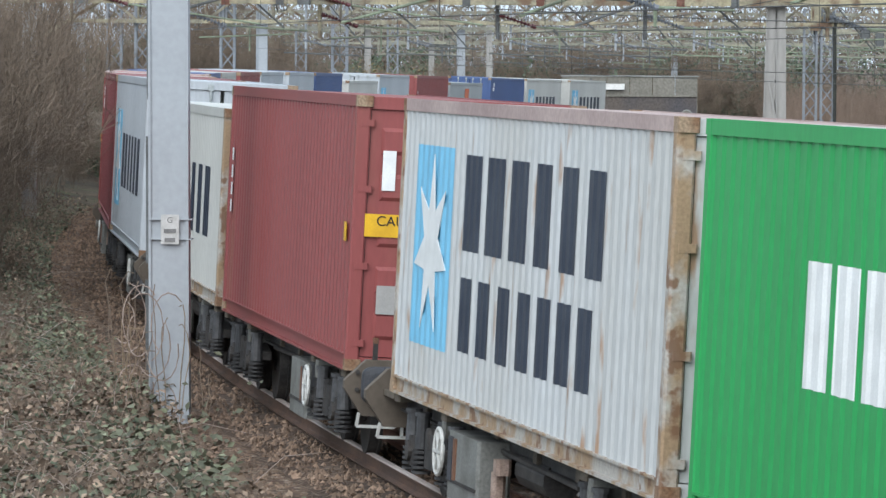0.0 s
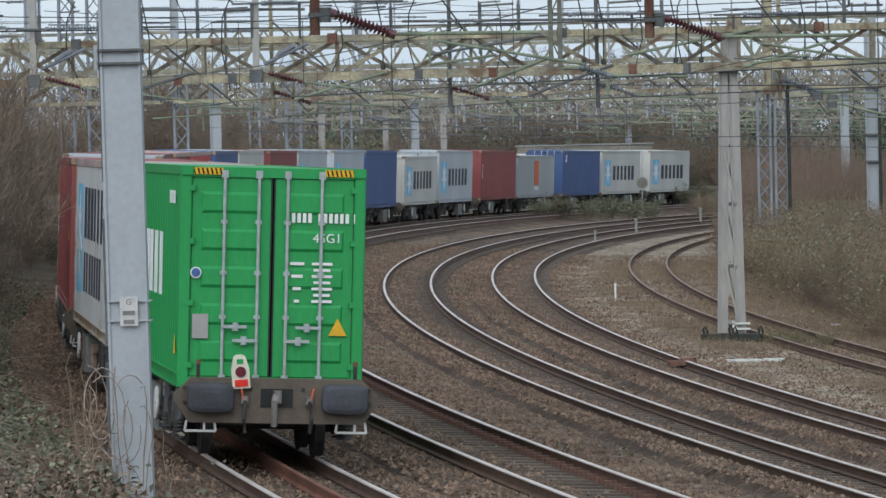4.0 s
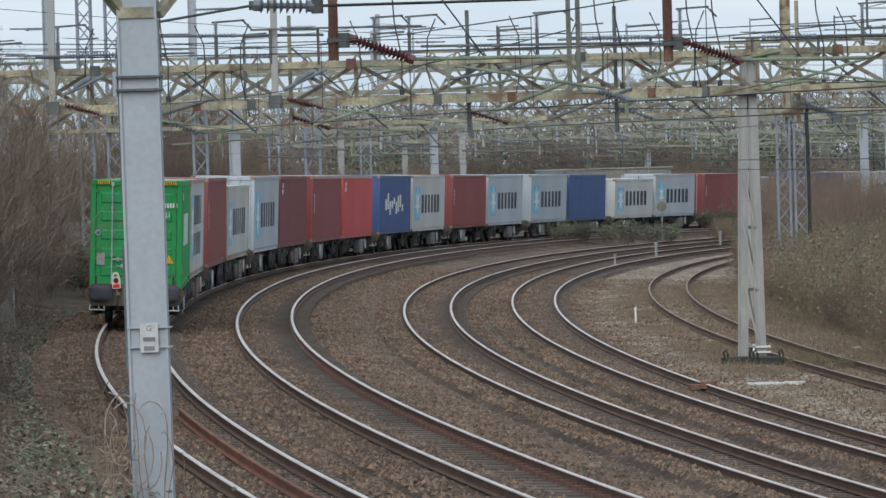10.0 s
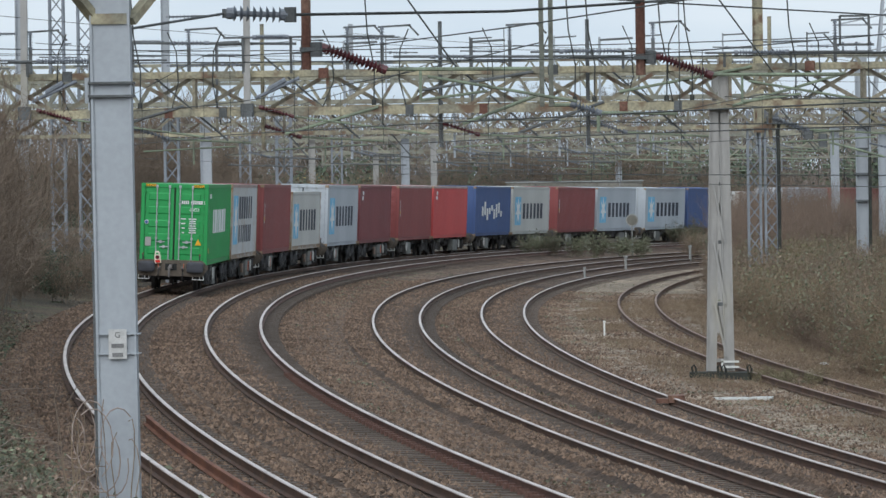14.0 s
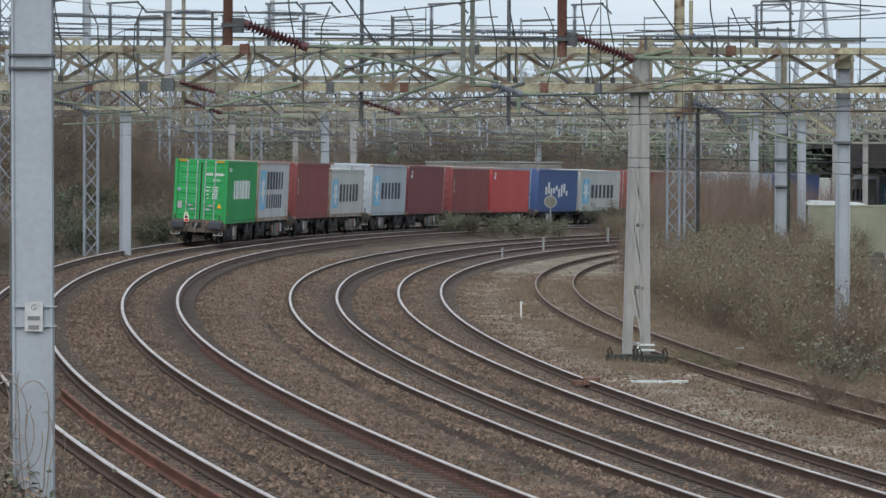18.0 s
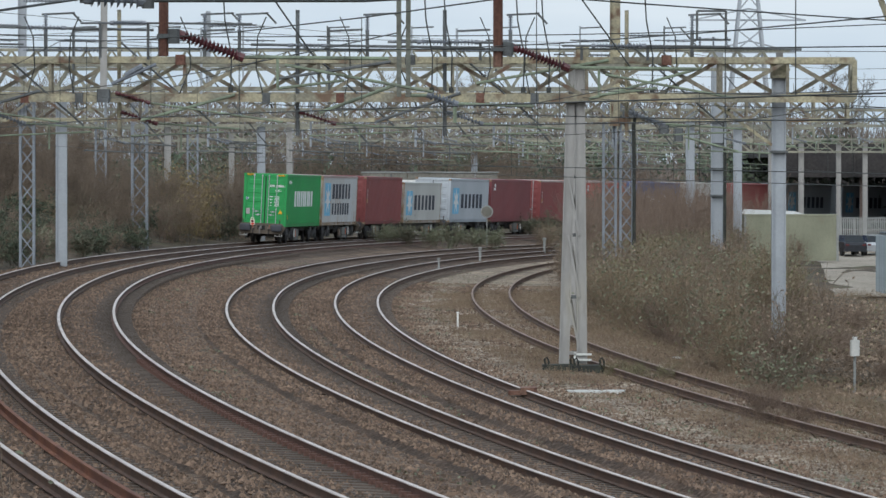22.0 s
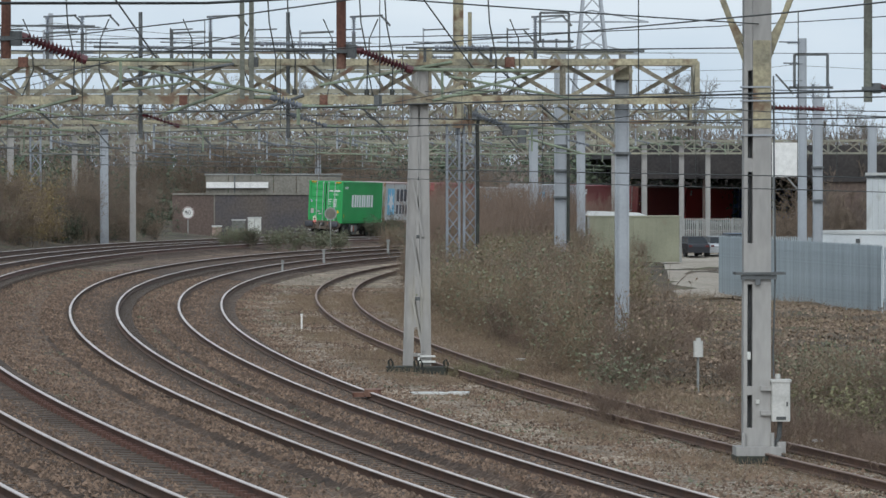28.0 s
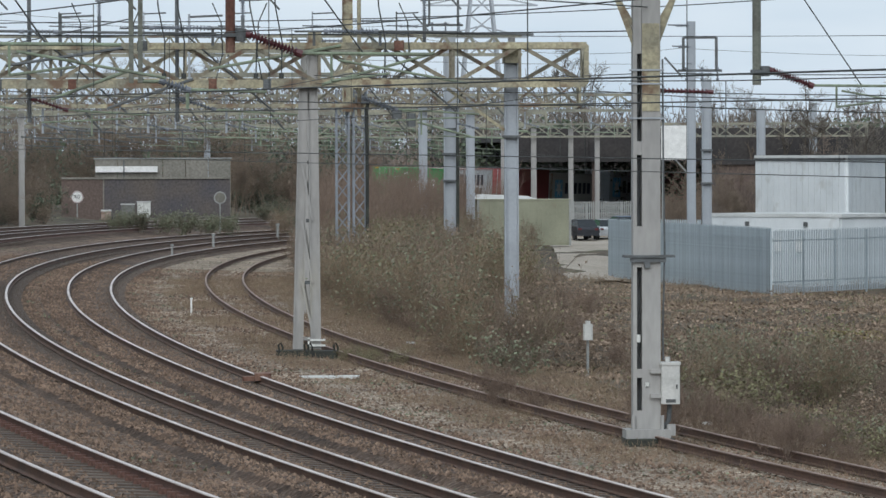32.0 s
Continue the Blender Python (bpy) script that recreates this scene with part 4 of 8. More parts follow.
CARGO = (
    (dict(paint="green", mark="blocks9", doors=True, clean=True), C_HIGH, "bright green high-cube container with white block marking and closed doors"),
    (dict(paint="white", mark="star2", rusty=True, pale_top=True), C_HIGH, "pale grey container streaked with rust, blue panel and dark marking"),
    (dict(paint="oxide", mark="marks", caution=True), C_HIGH, "plain dark red container with a yellow caution sticker"),
    (dict(paint="grey", mark="star", rusty=True), C_STD, "low dirty pale grey container with blue panel and dark marking"),
    (dict(paint="bluegrey", mark="star"), C_HIGH, "blue-grey container with pale blue panel and dark marking"),
    (dict(paint="maroon", mark="corner"), C_HIGH, "dull maroon container with a small white mark"),
    (dict(paint="oxide", mark="marks", pale_top=True), C_HIGH, "dark red-brown container with worn doors"),
    (dict(paint="red", mark="corner", pale_top=True), C_HIGH, "faded bright red container"),
    (dict(paint="blue", mark="script"), C_HIGH, "blue container with worn white marking"),
    (dict(paint="grey", mark="star"), C_HIGH, "light grey container with blue panel and dark marking"),
    (dict(paint="oxide", mark="marks"), C_HIGH, "dark red container with white number marks"),
    (dict(paint="bluegrey", mark="star"), C_HIGH, "blue-grey container with pale blue panel and dark marking"),
    (dict(paint="bluegrey", mark="star"), C_HIGH, "blue-grey container with pale blue panel and dark marking"),
    (dict(paint="blue"), C_HIGH, "plain dark blue container"),
    (dict(paint="grey", mark="star"), C_STD, "low light grey container with blue panel and dark marking"),
    (dict(paint="bluegrey", mark="star"), C_HIGH, "blue-grey container with pale blue panel and dark marking"),
    (dict(paint="oxide", mark="marks"), C_HIGH, "dark red container with white number marks"),
    (dict(paint="slate", mark="orange"), C_STD, "low slate grey container with an orange square"),
    (dict(paint="blue", mark="corner"), C_HIGH, "plain blue container with a small white mark"),
    (dict(paint="grey", mark="star"), C_HIGH, "light grey container with blue panel and dark marking"),
    (dict(paint="grey", mark="star"), C_HIGH, "light grey container with blue panel and dark marking"),
)
BOXES = [container(dict(st, far=i > 6), h, lab) for i, (st, h, lab) in enumerate(CARGO)]
_wa, _wb = wagon(True), wagon(False)
_fa, _fb = wagon(True, True), wagon(False, True)
WAGONS = [_wa, _wb] + [copy_thing(_wa if i % 2 == 0 else _wb, Matrix()) for i in range(2, 6)] + [_fa, _fb] + [copy_thing(_fa if i % 2 == 0 else _fb, Matrix()) for i in range(8, 23)]
tagged(WAGONS[21], "empty flat container wagon, grimy brown with black bogies")
tagged(WAGONS[22], "empty flat container wagon, grimy brown with black bogies")

# tail lamp hooked on the last wagon's end beam
TAIL = thing("tail_lamp", "white and red tail lamp on the last wagon's end beam", "lamp")
_prof = [(-0.115, -0.05), (0.115, -0.05), (0.115, 0.2), (0.075, 0.36), (0.04, 0.385), (-0.04, 0.385), (-0.075, 0.36), (-0.115, 0.2)]
part("lamp_body", Mesh().add([(-0.05, y, z) for y, z in _prof] + [(0.05, y, z) for y, z in _prof], [tuple(range(8)), tuple(range(15, 7, -1))] + [(i, (i + 1) % 8, 8 + (i + 1) % 8, 8 + i) for i in range(8)]), material("cream_plastic", (0.66, 0.63, 0.52), 0.5, 0, (0.58, 0.55, 0.45), 4.0, grain_amount=0.06), TAIL, "cream plastic body")
part("reflector", Mesh().box((-0.055, 0, 0.02), (0.015, 0.17, 0.09)), M["red_lamp"], TAIL, "bright red reflector")
part("lens", Mesh().disc((-0.055, 0, 0.165), (1, 0, 0), 0.07, 0.03, 18), material("dark_red_lens", (0.13, 0.02, 0.03), 0.25), TAIL, "dark red round lens")
part("grip_hole", Mesh().box((-0.052, 0, 0.30), (0.01, 0.085, 0.06)), PAINT["green"], TAIL)


def train_s(t):
    """Metres along the line of the last container's rear end at t seconds."""
    late = t - 28.0
    return 25.73 + 9.902 * t + 0.12099 * t * t - 0.0021053 * t ** 3 + 0.6 * (late + math.sqrt(late * late + 0.5)) - 0.004 + 0.85 * math.exp(-((t - 1.25) / 0.68) ** 2)


def slot(i):
    return (i // 2) * (2 * C_LEN + GAP_IN + GAP_OUT) + (i % 2) * (C_LEN + GAP_IN)


def on_line(s, length=C_LEN):
    """Pose of a vehicle whose rear end stands at s on the outer track."""
    (xa, ya, _), (xb, yb, _) = line(s), line(s + length)
    za, zb = (float(level(x, y, 0.0)) + CANT[0] / 2 for x, y in ((xa, ya), (xb, yb)))
    d = Vector((xb - xa, yb - ya, zb - za)).normalized()
    left = Vector((0, 0, 1)).cross(d).normalized()
    up = d.cross(left)
    m = Matrix((d, left, up)).transposed().to_4x4()
    m.translation = (xa, ya, za)
    return m @ Matrix.Rotation(math.asin(CANT[0] / 1.505), 4, "X")


TIMES = [0.5 * k for k in range(65)]


def motions():
    for i, w in enumerate(WAGONS):
        walk(w, [(t, on_line(train_s(t) + slot(i))) for t in TIMES])
    for i, b in enumerate(BOXES):
        walk(b, [(t, on_line(train_s(t) + slot(i)) @ Matrix.Translation((0, 0, DECK + 0.002))) for t in TIMES])
    walk(TAIL, [(t, on_line(train_s(t)) @ Matrix.Translation((-0.965, 0.47, DECK + 0.09)) @ Matrix.Rotation(-0.09, 4, "X")) for t in TIMES])

# ---- overhead line structures ----
M.update({
    "cream_far": material("grimy_far_cream_steel", (0.285, 0.275, 0.21), 0.8, 0, (0.18, 0.185, 0.155), 0.6, (0.35, 0.62), 8.0, 0.2, 0.1, 0.004, stain=(0.15, 0.115, 0.09), stain_scale=1.2, stain_edge=(0.56, 0.68)),
    "cream_grimy": material("grimy_brace_steel", (0.25, 0.225, 0.165), 0.8, 0, (0.13, 0.12, 0.095), 1.3, (0.36, 0.62), 14.0, 0.25, 0.15, 0.004, stain=(0.13, 0.075, 0.05), stain_scale=2.6, stain_edge=(0.54, 0.66)),
    "cream": material("lichen_stained_cream_steel", (0.37, 0.335, 0.225), 0.75, 0, (0.20, 0.19, 0.145), 1.0, (0.38, 0.6), 14.0, 0.25, 0.2, 0.004, stain=(0.14, 0.085, 0.055), stain_scale=1.5, stain_edge=(0.53, 0.63)),
    "galv": material("weathered_galvanised_steel", (0.345, 0.375, 0.405), 0.6, 0.1, (0.295, 0.32, 0.345), 0.7, (0.3, 0.7), 12.0, 0.05, 0.06, 0.003, stain=(0.30, 0.30, 0.28), stain_scale=1.2, stain_edge=(0.66, 0.82)),
    "mast": material("pale_lichened_mast_steel", (0.335, 0.33, 0.315), 0.75, 0.05, (0.28, 0.275, 0.265), 0.8, (0.3, 0.7), 10.0, 0.09, 0.08, 0.004, stain=(0.36, 0.325, 0.22), stain_scale=0.6, stain_edge=(0.6, 0.8), streak=0.3),
    "footing_dark": material("tarred_dark_footing", (0.022, 0.024, 0.022), 0.8, 0, (0.045, 0.05, 0.038), 2.0, (0.4, 0.65), 14.0, 0.3, 0.3, 0.008),
    "lattice": material("blue_grey_weathered_lattice", (0.23, 0.255, 0.29), 0.65, 0.1, (0.17, 0.19, 0.21), 1.0, (0.35, 0.65), 14.0, 0.12, 0.08, 0.003),
    "steel_dark": material("dark_weathered_steel", (0.13, 0.14, 0.145), 0.7, 0.3, (0.085, 0.09, 0.09), 2.0, (0.4, 0.65), 30.0, 0.2, 0.1, 0.003),
    "tube": material("brown_rusted_tube", (0.125, 0.058, 0.042), 0.8, 0.1, (0.19, 0.11, 0.08), 1.8, (0.45, 0.65), 20.0, 0.25, 0.15, 0.004),
    "tube_grey": material("green_grey_painted_tube", (0.17, 0.18, 0.15), 0.7, 0.1, (0.12, 0.12, 0.10), 2.0, (0.4, 0.65), 20.0, 0.2, 0.1, 0.004),
    "porcelain": material("red_brown_porcelain", (0.105, 0.03, 0.036), 0.35, 0, (0.08, 0.026, 0.03), 4.0),
    "porcelain_grey": material("blue_grey_porcelain", (0.17, 0.19, 0.22), 0.35, 0, (0.12, 0.135, 0.155), 4.0),
    "copper": material("verdigris_copper_pipe", (0.23, 0.28, 0.20), 0.7, 0.2, (0.14, 0.16, 0.12), 2.0, (0.4, 0.65), 25.0, 0.2),
    "wire": material("tarnished_copper_wire", (0.055, 0.06, 0.058), 0.6, 0.5),
    "concrete": material("mossy_concrete_footing", (0.21, 0.20, 0.17), 0.95, 0, (0.10, 0.10, 0.075), 2.0, (0.4, 0.65), 20.0, 0.3, 0.4, 0.01),
    "cabinet": material("weathered_pale_grey_cabinet", (0.50, 0.50, 0.475), 0.6, 0, (0.42, 0.42, 0.40), 3.0, (0.4, 0.65), 30.0, 0.08, stain=(0.30, 0.29, 0.26), stain_scale=4.0, stain_edge=(0.6, 0.75)),
    "plate_grey": material("faded_pale_plate", (0.50, 0.50, 0.49), 0.7, 0, (0.40, 0.40, 0.39), 9.0, (0.35, 0.65), 60.0, 0.1),
    "sign_ink": material("worn_dark_ink", (0.17, 0.17, 0.17), 0.7),
    "white_box": material("off_white_painted_cabinet", (0.62, 0.63, 0.60), 0.5, 0, (0.52, 0.53, 0.5), 3.0, (0.4, 0.65), 40.0, 0.06),
})


def insulator(name, a, b, mat, parent, r=0.075, n=9):
    """A ribbed insulator string from a to b."""
    a, b = Vector(a), Vector(b)
    me = Mesh().bar(a, b, r * 0.75, n=8)
    d = (b - a).normalized()
    for i in range(n):
        p = a.lerp(b, 0.08 + 0.84 * i / (n - 1))
        me.bar2(p - d * 0.012, p + d * 0.022, r, r * 0.55, 12)
    for p in (a, b):
        me.bar2(p - d * 0.05, p + d * 0.05, r * 0.7, r * 0.7, 8)
    return part(name, me, mat, parent)


def truss(parent, a, b, z0, z1, deep, chord, panel, mat, lean=1, lace=True, web=None):
    """A box truss from plan point a to b: four chords, and braces on both faces and below."""
    a, b = Vector((*a, 0)), Vector((*b, 0))
    d = (b - a).normalized()
    nrm = Vector((-d.y, d.x, 0))
    length = (b - a).length
    n = max(2, int(round(length / panel)))
    for k in (-1, 1):
        for z in (z0, z1):
            o = nrm * (k * deep / 2) + Vector((0, 0, z))
            part("chord", Mesh().bar(a + o, b + o, chord, chord * 1.1), mat, parent)
        for i in range(n):
            p, q = a.lerp(b, i / n) + nrm * (k * deep / 2), a.lerp(b, (i + 1) / n) + nrm * (k * deep / 2)
            up = (i + (k > 0)) % 2 == 0
            za, zb = (z0, z1) if up == (lean > 0) else (z1, z0)
            part("brace", Mesh().bar(p + Vector((0, 0, za)), q + Vector((0, 0, zb)), chord * 0.55, chord * 0.68), web or mat, parent)
            if i % 2 == 0 or i == n - 1:
                part("upright", Mesh().bar(p + Vector((0, 0, z0)), p + Vector((0, 0, z1)), chord * 0.5), web or mat, parent)
    for i in range(n if lace else 0):
        p, q = a.lerp(b, i / n), a.lerp(b, (i + 1) / n)
        s = 1 if i % 2 == 0 else -1
        for z in (z0, z1):
            part("lacing", Mesh().bar(p + nrm * (s * deep / 2) + Vector((0, 0, z)), q - nrm * (s * deep / 2) + Vector((0, 0, z)), chord * 0.4), web or mat, parent)
    for k in (0, 1):
        p = a.lerp(b, k)
        part("end_frame", Mesh().bar(p + nrm * deep / 2 + Vector((0, 0, z0)), p - nrm * deep / 2 + Vector((0, 0, z1)), chord * 0.6).bar(p - nrm * deep / 2 + Vector((0, 0, z0)), p + nrm * deep / 2 + Vector((0, 0, z1)), chord * 0.6).bar(p + nrm * deep / 2 + Vector((0, 0, z0)), p + nrm * deep / 2 + Vector((0, 0, z1)), chord * 0.8).bar(p - nrm * deep / 2 + Vector((0, 0, z0)), p - nrm * deep / 2 + Vector((0, 0, z1)), chord * 0.8), mat, parent)


def plain_column(parent, x, y, top, w, mat, name="column", dx=0.0, collars=(), base_z=None):
    """A slightly tapered H-section mast from the ground to top."""
    z0 = (ground_at(x, y) if base_z is None else base_z) - 0.3
    a, b = Vector((x, y, z0)), Vector((x + dx, y, top))
    col = part(name, Mesh().bar(a, b, w * 0.86, w * 0.30), mat, parent)
    for o in (-1, 1):
        part("flange", Mesh().bar(a + Vector((o * w * 0.46, 0, 0)), b + Vector((o * w * 0.45, 0, 0)), w * 0.08, w * 0.8), mat, col)
    for z in collars:
        k = (z - z0) / (top - z0)
        c = a.lerp(b, k)
        part("collar", Mesh().box(c, (w * 1.25, w * 1.2, 0.06)), M["steel_dark"], col)
    return col


def lattice_column(parent, x, y, top, w, mat, name="lattice_column"):
    """Four angles laced with diagonals."""
    z0 = ground_at(x, y) - 0.3
    angles = Mesh()
    for ox in (-1, 1):
        for oy in (-1, 1):
            angles.bar((x + ox * w / 2, y + oy * w / 2, z0), (x + ox * w / 2, y + oy * w / 2, top), w * 0.16)
    col = part(name, angles, mat, parent)
    n = int((top - z0) / (w * 1.25))
    lc = Mesh()
    for i in range(n):
        za, zb = z0 + (top - z0) * i / n, z0 + (top - z0) * (i + 1) / n
        s = 1 if i % 2 == 0 else -1
        for oy in (-1, 1):
            lc.bar((x - s * oy * w / 2, y + oy * w / 2, za), (x + s * oy * w / 2, y + oy * w / 2, zb), w * 0.09)
        for ox in (-1, 1):
            lc.bar((x + ox * w / 2, y - s * ox * w / 2, za), (x + ox * w / 2, y + s * ox * w / 2, zb), w * 0.09)
    part("lacing", lc, mat, col)
    return col


def cantilever(parent, x, y, z_top, z_reg, side, mat_tube, tube_w, mat_ins, reach=2.2, tube_len=None, ins_drop=0.3):
    """A drop tube from the beam, an inclined insulator at its foot, a pipe and a registration arm over one track."""
    s = side
    part("drop_tube", Mesh().bar((x, y, z_top), (x, y, z_reg - 0.05), tube_w, tube_w, n=10), mat_tube, parent)
    part("clamp", Mesh().box((x + s * tube_w, y, z_reg + 0.22), (0.16, 0.2, 0.2), bevel=0.03).box((x, y, z_reg + 0.22), (tube_w * 1.3, tube_w * 1.3, 0.06)), M["steel_dark"], parent)
    a = Vector((x + s * (tube_w + 0.1), y, z_reg + 0.24))
    b = a + Vector((s * 0.8, 0, -ins_drop))
    insulator("insulator", a, b, mat_ins, parent, 0.088, 14)
    c = b + Vector((s * reach, 0, -0.02))
    part("pipe", Mesh().bar(b, c, 0.055, n=8), M["copper"], parent)
    part("hanger", Mesh().bar(b.lerp(c, 0.25), b.lerp(c, 0.25) + Vector((0, 0, -0.42)), 0.045, n=6).bar(b.lerp(c, 0.25) + Vector((0, 0, -0.42)), b.lerp(c, 0.7) + Vector((0, 0, -0.30)), 0.04, n=6), M["copper"], parent)
    part("steady_arm", Mesh().bar(b.lerp(c, 0.3) + Vector((0, 0, -0.1)), c + Vector((s * 0.6, 0, -0.45)), 0.04, n=6), M["copper"], parent)
    part("stay", Mesh().bar((x + s * 0.05, y, z_top), b.lerp(c, 0.5), 0.025, n=5), M["wire"], parent)


def near_portal():
    p = thing("catenary_portal", "tall grey steel portal with a plate-clad mast", "catenary portal", group="overhead line portals")
    xl, yl, xr, yr = -4.73, 61.0, 10.1, 91.0
    g = ground_at(xl, yl)
    # left mast: two flanges and a flat face plate, cream band near its top
    zt = 8.6
    a0, a1 = Vector((xl - 0.0, yl, g - 0.3)), Vector((xl - 0.06, yl, zt))
    post = part("mast", Mesh().bar(a0 + Vector((0.0, -0.06, 0)), a1 + Vector((0.0, -0.06, 0)), 0.43, 0.16), M["galv"], p, "grey steel mast with a flat face plate")
    for o in (-0.23, 0.23):
        part("flange", Mesh().bar(a0 + Vector((o, 0, 0)), a1 + Vector((o, 0, 0)), 0.03, 0.34), M["galv"], post)
    for z in (5.34, 5.5):
        part("strap", Mesh().box((xl - 0.04, yl, z), (0.55, 0.42, 0.03)), M["steel_dark"], post)
    part("strap_lug", Mesh().box((xl - 0.33, yl, 5.42), (0.07, 0.16, 0.3), bevel=0.02), M["galv"], post)
    part("cream_band", Mesh().box((xl - 0.05, yl - 0.165, 6.28), (0.44, 0.012, 0.13)), M["cream"], post, "flaking cream paint band")
    for z0, z1 in ((3.9, 5.85), (1.9, 3.45), (0.6, 1.7)):
        part("cable_duct", Mesh().bar((xl - 0.275, yl - 0.1, z0), (xl - 0.285, yl - 0.1, z1), 0.04, 0.06), M["steel_dark"], post, "dark cable cover")
    sign = part("number_plate", Mesh().box((xl + 0.0, yl - 0.19, 2.32), (0.22, 0.012, 0.36)), M["plate_grey"], post, "faded pale number plate")
    writing("G", 0.10, M["sign_ink"], sign, Matrix.Translation((xl, yl - 0.199, 2.43)) @ Matrix.Rotation(math.pi / 2, 4, "X"))
    for i, w in enumerate((0.15, 0.13)):
        part("number_bar", Mesh().box((xl, yl - 0.199, 2.30 - i * 0.11), (w, 0.006, 0.05)), M["sign_ink"], sign)
    for o in (0, 1):
        part("plate_strap", Mesh().box((xl, yl - 0.02, 2.2 + o * 0.24), (0.53, 0.33, 0.014)), M["galv"], post)
    for o in (-1, 1):
        part("knee_brace", Mesh().bar((xl + o * 0.2, yl, 6.25), (xl + o * 1.9, yl + o * 2.6, zt), 0.13, 0.1), M["cream"], p, "cream knee brace")
    # right column: a channel and a plated box with slots between, on a concrete base, with a cabinet
    gr = -0.86
    c = part("column", Mesh().bar((xr + 0.075, yr, gr), (xr + 0.09, yr, zt), 0.34, 0.34), M["mast"], p, "pale lichen-stained built-up column")
    part("channel", Mesh().bar((xr - 0.225, yr, gr), (xr - 0.20, yr, zt), 0.07, 0.34), M["mast"], p, "narrow outer channel")
    for z0, z1 in ((gr, -0.42), (0.18, 0.34), (2.2, 2.95), (4.25, 4.5), (6.1, zt)):
        part("cover_plate", Mesh().box((xr - 0.145, yr - 0.1, (z0 + z1) / 2), (0.11, 0.15, z1 - z0)), M["mast"], c)
    for z in (1.2, 1.9, 3.4, 4.0, 5.0, 5.6):
        part("lacing_bar", Mesh().bar((xr - 0.2, yr + 0.05, z - 0.22), (xr - 0.09, yr + 0.05, z + 0.22), 0.03, 0.05), M["steel_dark"], c)
    part("slot_back", Mesh().box((xr - 0.145, yr + 0.12, 3.0), (0.11, 0.03, 7.2)), M["steel_dark"], c)
    collar = part("collar", Mesh().box((xr + 0.05, yr, 2.40), (0.92, 0.52, 0.045)), M["steel_dark"], c, "wide dark collar plate")
    part("collar_bracket", Mesh().box((xr + 0.02, yr - 0.2, 2.33), (0.66, 0.06, 0.08)).box((xr + 0.0, yr - 0.22, 2.25), (0.1, 0.05, 0.12)), M["steel_dark"], collar)
    part("cable", Mesh().sweep([(xr + 0.30, yr - 0.12, 6.0), (xr + 0.31, yr - 0.14, 4.0), (xr + 0.33, yr - 0.14, 2.5), (xr + 0.29, yr - 0.14, 1.0), (xr + 0.30, yr - 0.14, 0.5)], 0.035, 6), M["steel_dark"], c, "dark cable down the side")
    for z in (4.92, 5.55, 5.8):
        part("band", Mesh().box((xr + 0.02, yr, z), (0.6, 0.4, 0.03)), M["galv"], c)
    part("cream_top", Mesh().box((xr + 0.08, yr - 0.177, 5.85), (0.32, 0.012, 1.6)), M["cream"], c, "yellowed upper face")
    part("white_lug", Mesh().box((xr - 0.16, yr - 0.19, 0.9), (0.07, 0.03, 0.14), bevel=0.02).box((xr + 0.0, yr - 0.19, 0.06), (0.07, 0.03, 0.07), bevel=0.02), M["white_box"], c)
    part("base_plate", Mesh().box((xr + 0.0, yr - 0.05, gr + 0.02), (0.82, 0.7, 0.16)), M["mast"], p)
    part("footing", Mesh().box((xr + 0.02, yr - 0.1, gr - 0.26), (0.90, 0.95, 0.40), bevel=0.06), M["footing_dark"], p, "dark tarred footing")
    for o in (-0.26, 0.27):
        part("gusset", Mesh().box((xr + o, yr - 0.2, gr + 0.2), (0.06, 0.1, 0.3), bevel=0.01), M["mast"], p)
    for o in (-1, 1):
        part("knee_brace", Mesh().bar((xr + o * 0.15, yr, 6.15), (xr + o * 1.05, yr - o * 0.2, zt), 0.11, 0.1), M["cream"], p)
        part("knee_brace", Mesh().bar((xr + o * 0.15, yr, 6.5), (xr + o * 0.6, yr - o * 0.1, 7.3), 0.07, 0.07), M["cream"], p)
    insulator("insulator", (10.3, 91, 5.43), (11.3, 91, 5.4), M["porcelain"], p, 0.06, 12)
    box = thing("location_cabinet", "off-white metal cabinet bolted to the column foot", "cabinet")
    body = part("cabinet_body", Mesh().box((xr + 0.42, yr - 0.1, 0.06), (0.34, 0.36, 0.72), bevel=0.02), M["cabinet"], box)
    part("cabinet_lid", Mesh().box((xr + 0.42, yr - 0.1, 0.44), (0.38, 0.4, 0.05), bevel=0.02), M["cabinet"], body)
    part("label_plate", Mesh().box((xr + 0.42, yr - 0.285, -0.24), (0.18, 0.008, 0.06)), M["steel_dark"], body)
    part("lock", Mesh().box((xr + 0.53, yr - 0.285, 0.02), (0.03, 0.012, 0.08)), M["steel_dark"], body)
    part("knob", Mesh().bar((xr + 0.38, yr - 0.1, 0.46), (xr + 0.38, yr - 0.1, 0.56), 0.1, n=10), M["cabinet"], body)
    part("conduit", Mesh().sweep([(xr + 0.42, yr - 0.1, -0.3), (xr + 0.40, yr - 0.1, -0.6), (xr + 0.3, yr - 0.1, -0.75)], 0.09, 8), M["steel_dark"], box)
    part("bracket", Mesh().box((xr + 0.2, yr - 0.15, 0.3), (0.3, 0.2, 0.08)).box((xr + 0.2, yr - 0.15, -0.15), (0.3, 0.2, 0.08)), M["mast"], box)
    part("low_box", Mesh().box((xr + 0.44, yr - 0.1, gr + 0.08), (0.16, 0.2, 0.2), bevel=0.02), M["mast"], box)
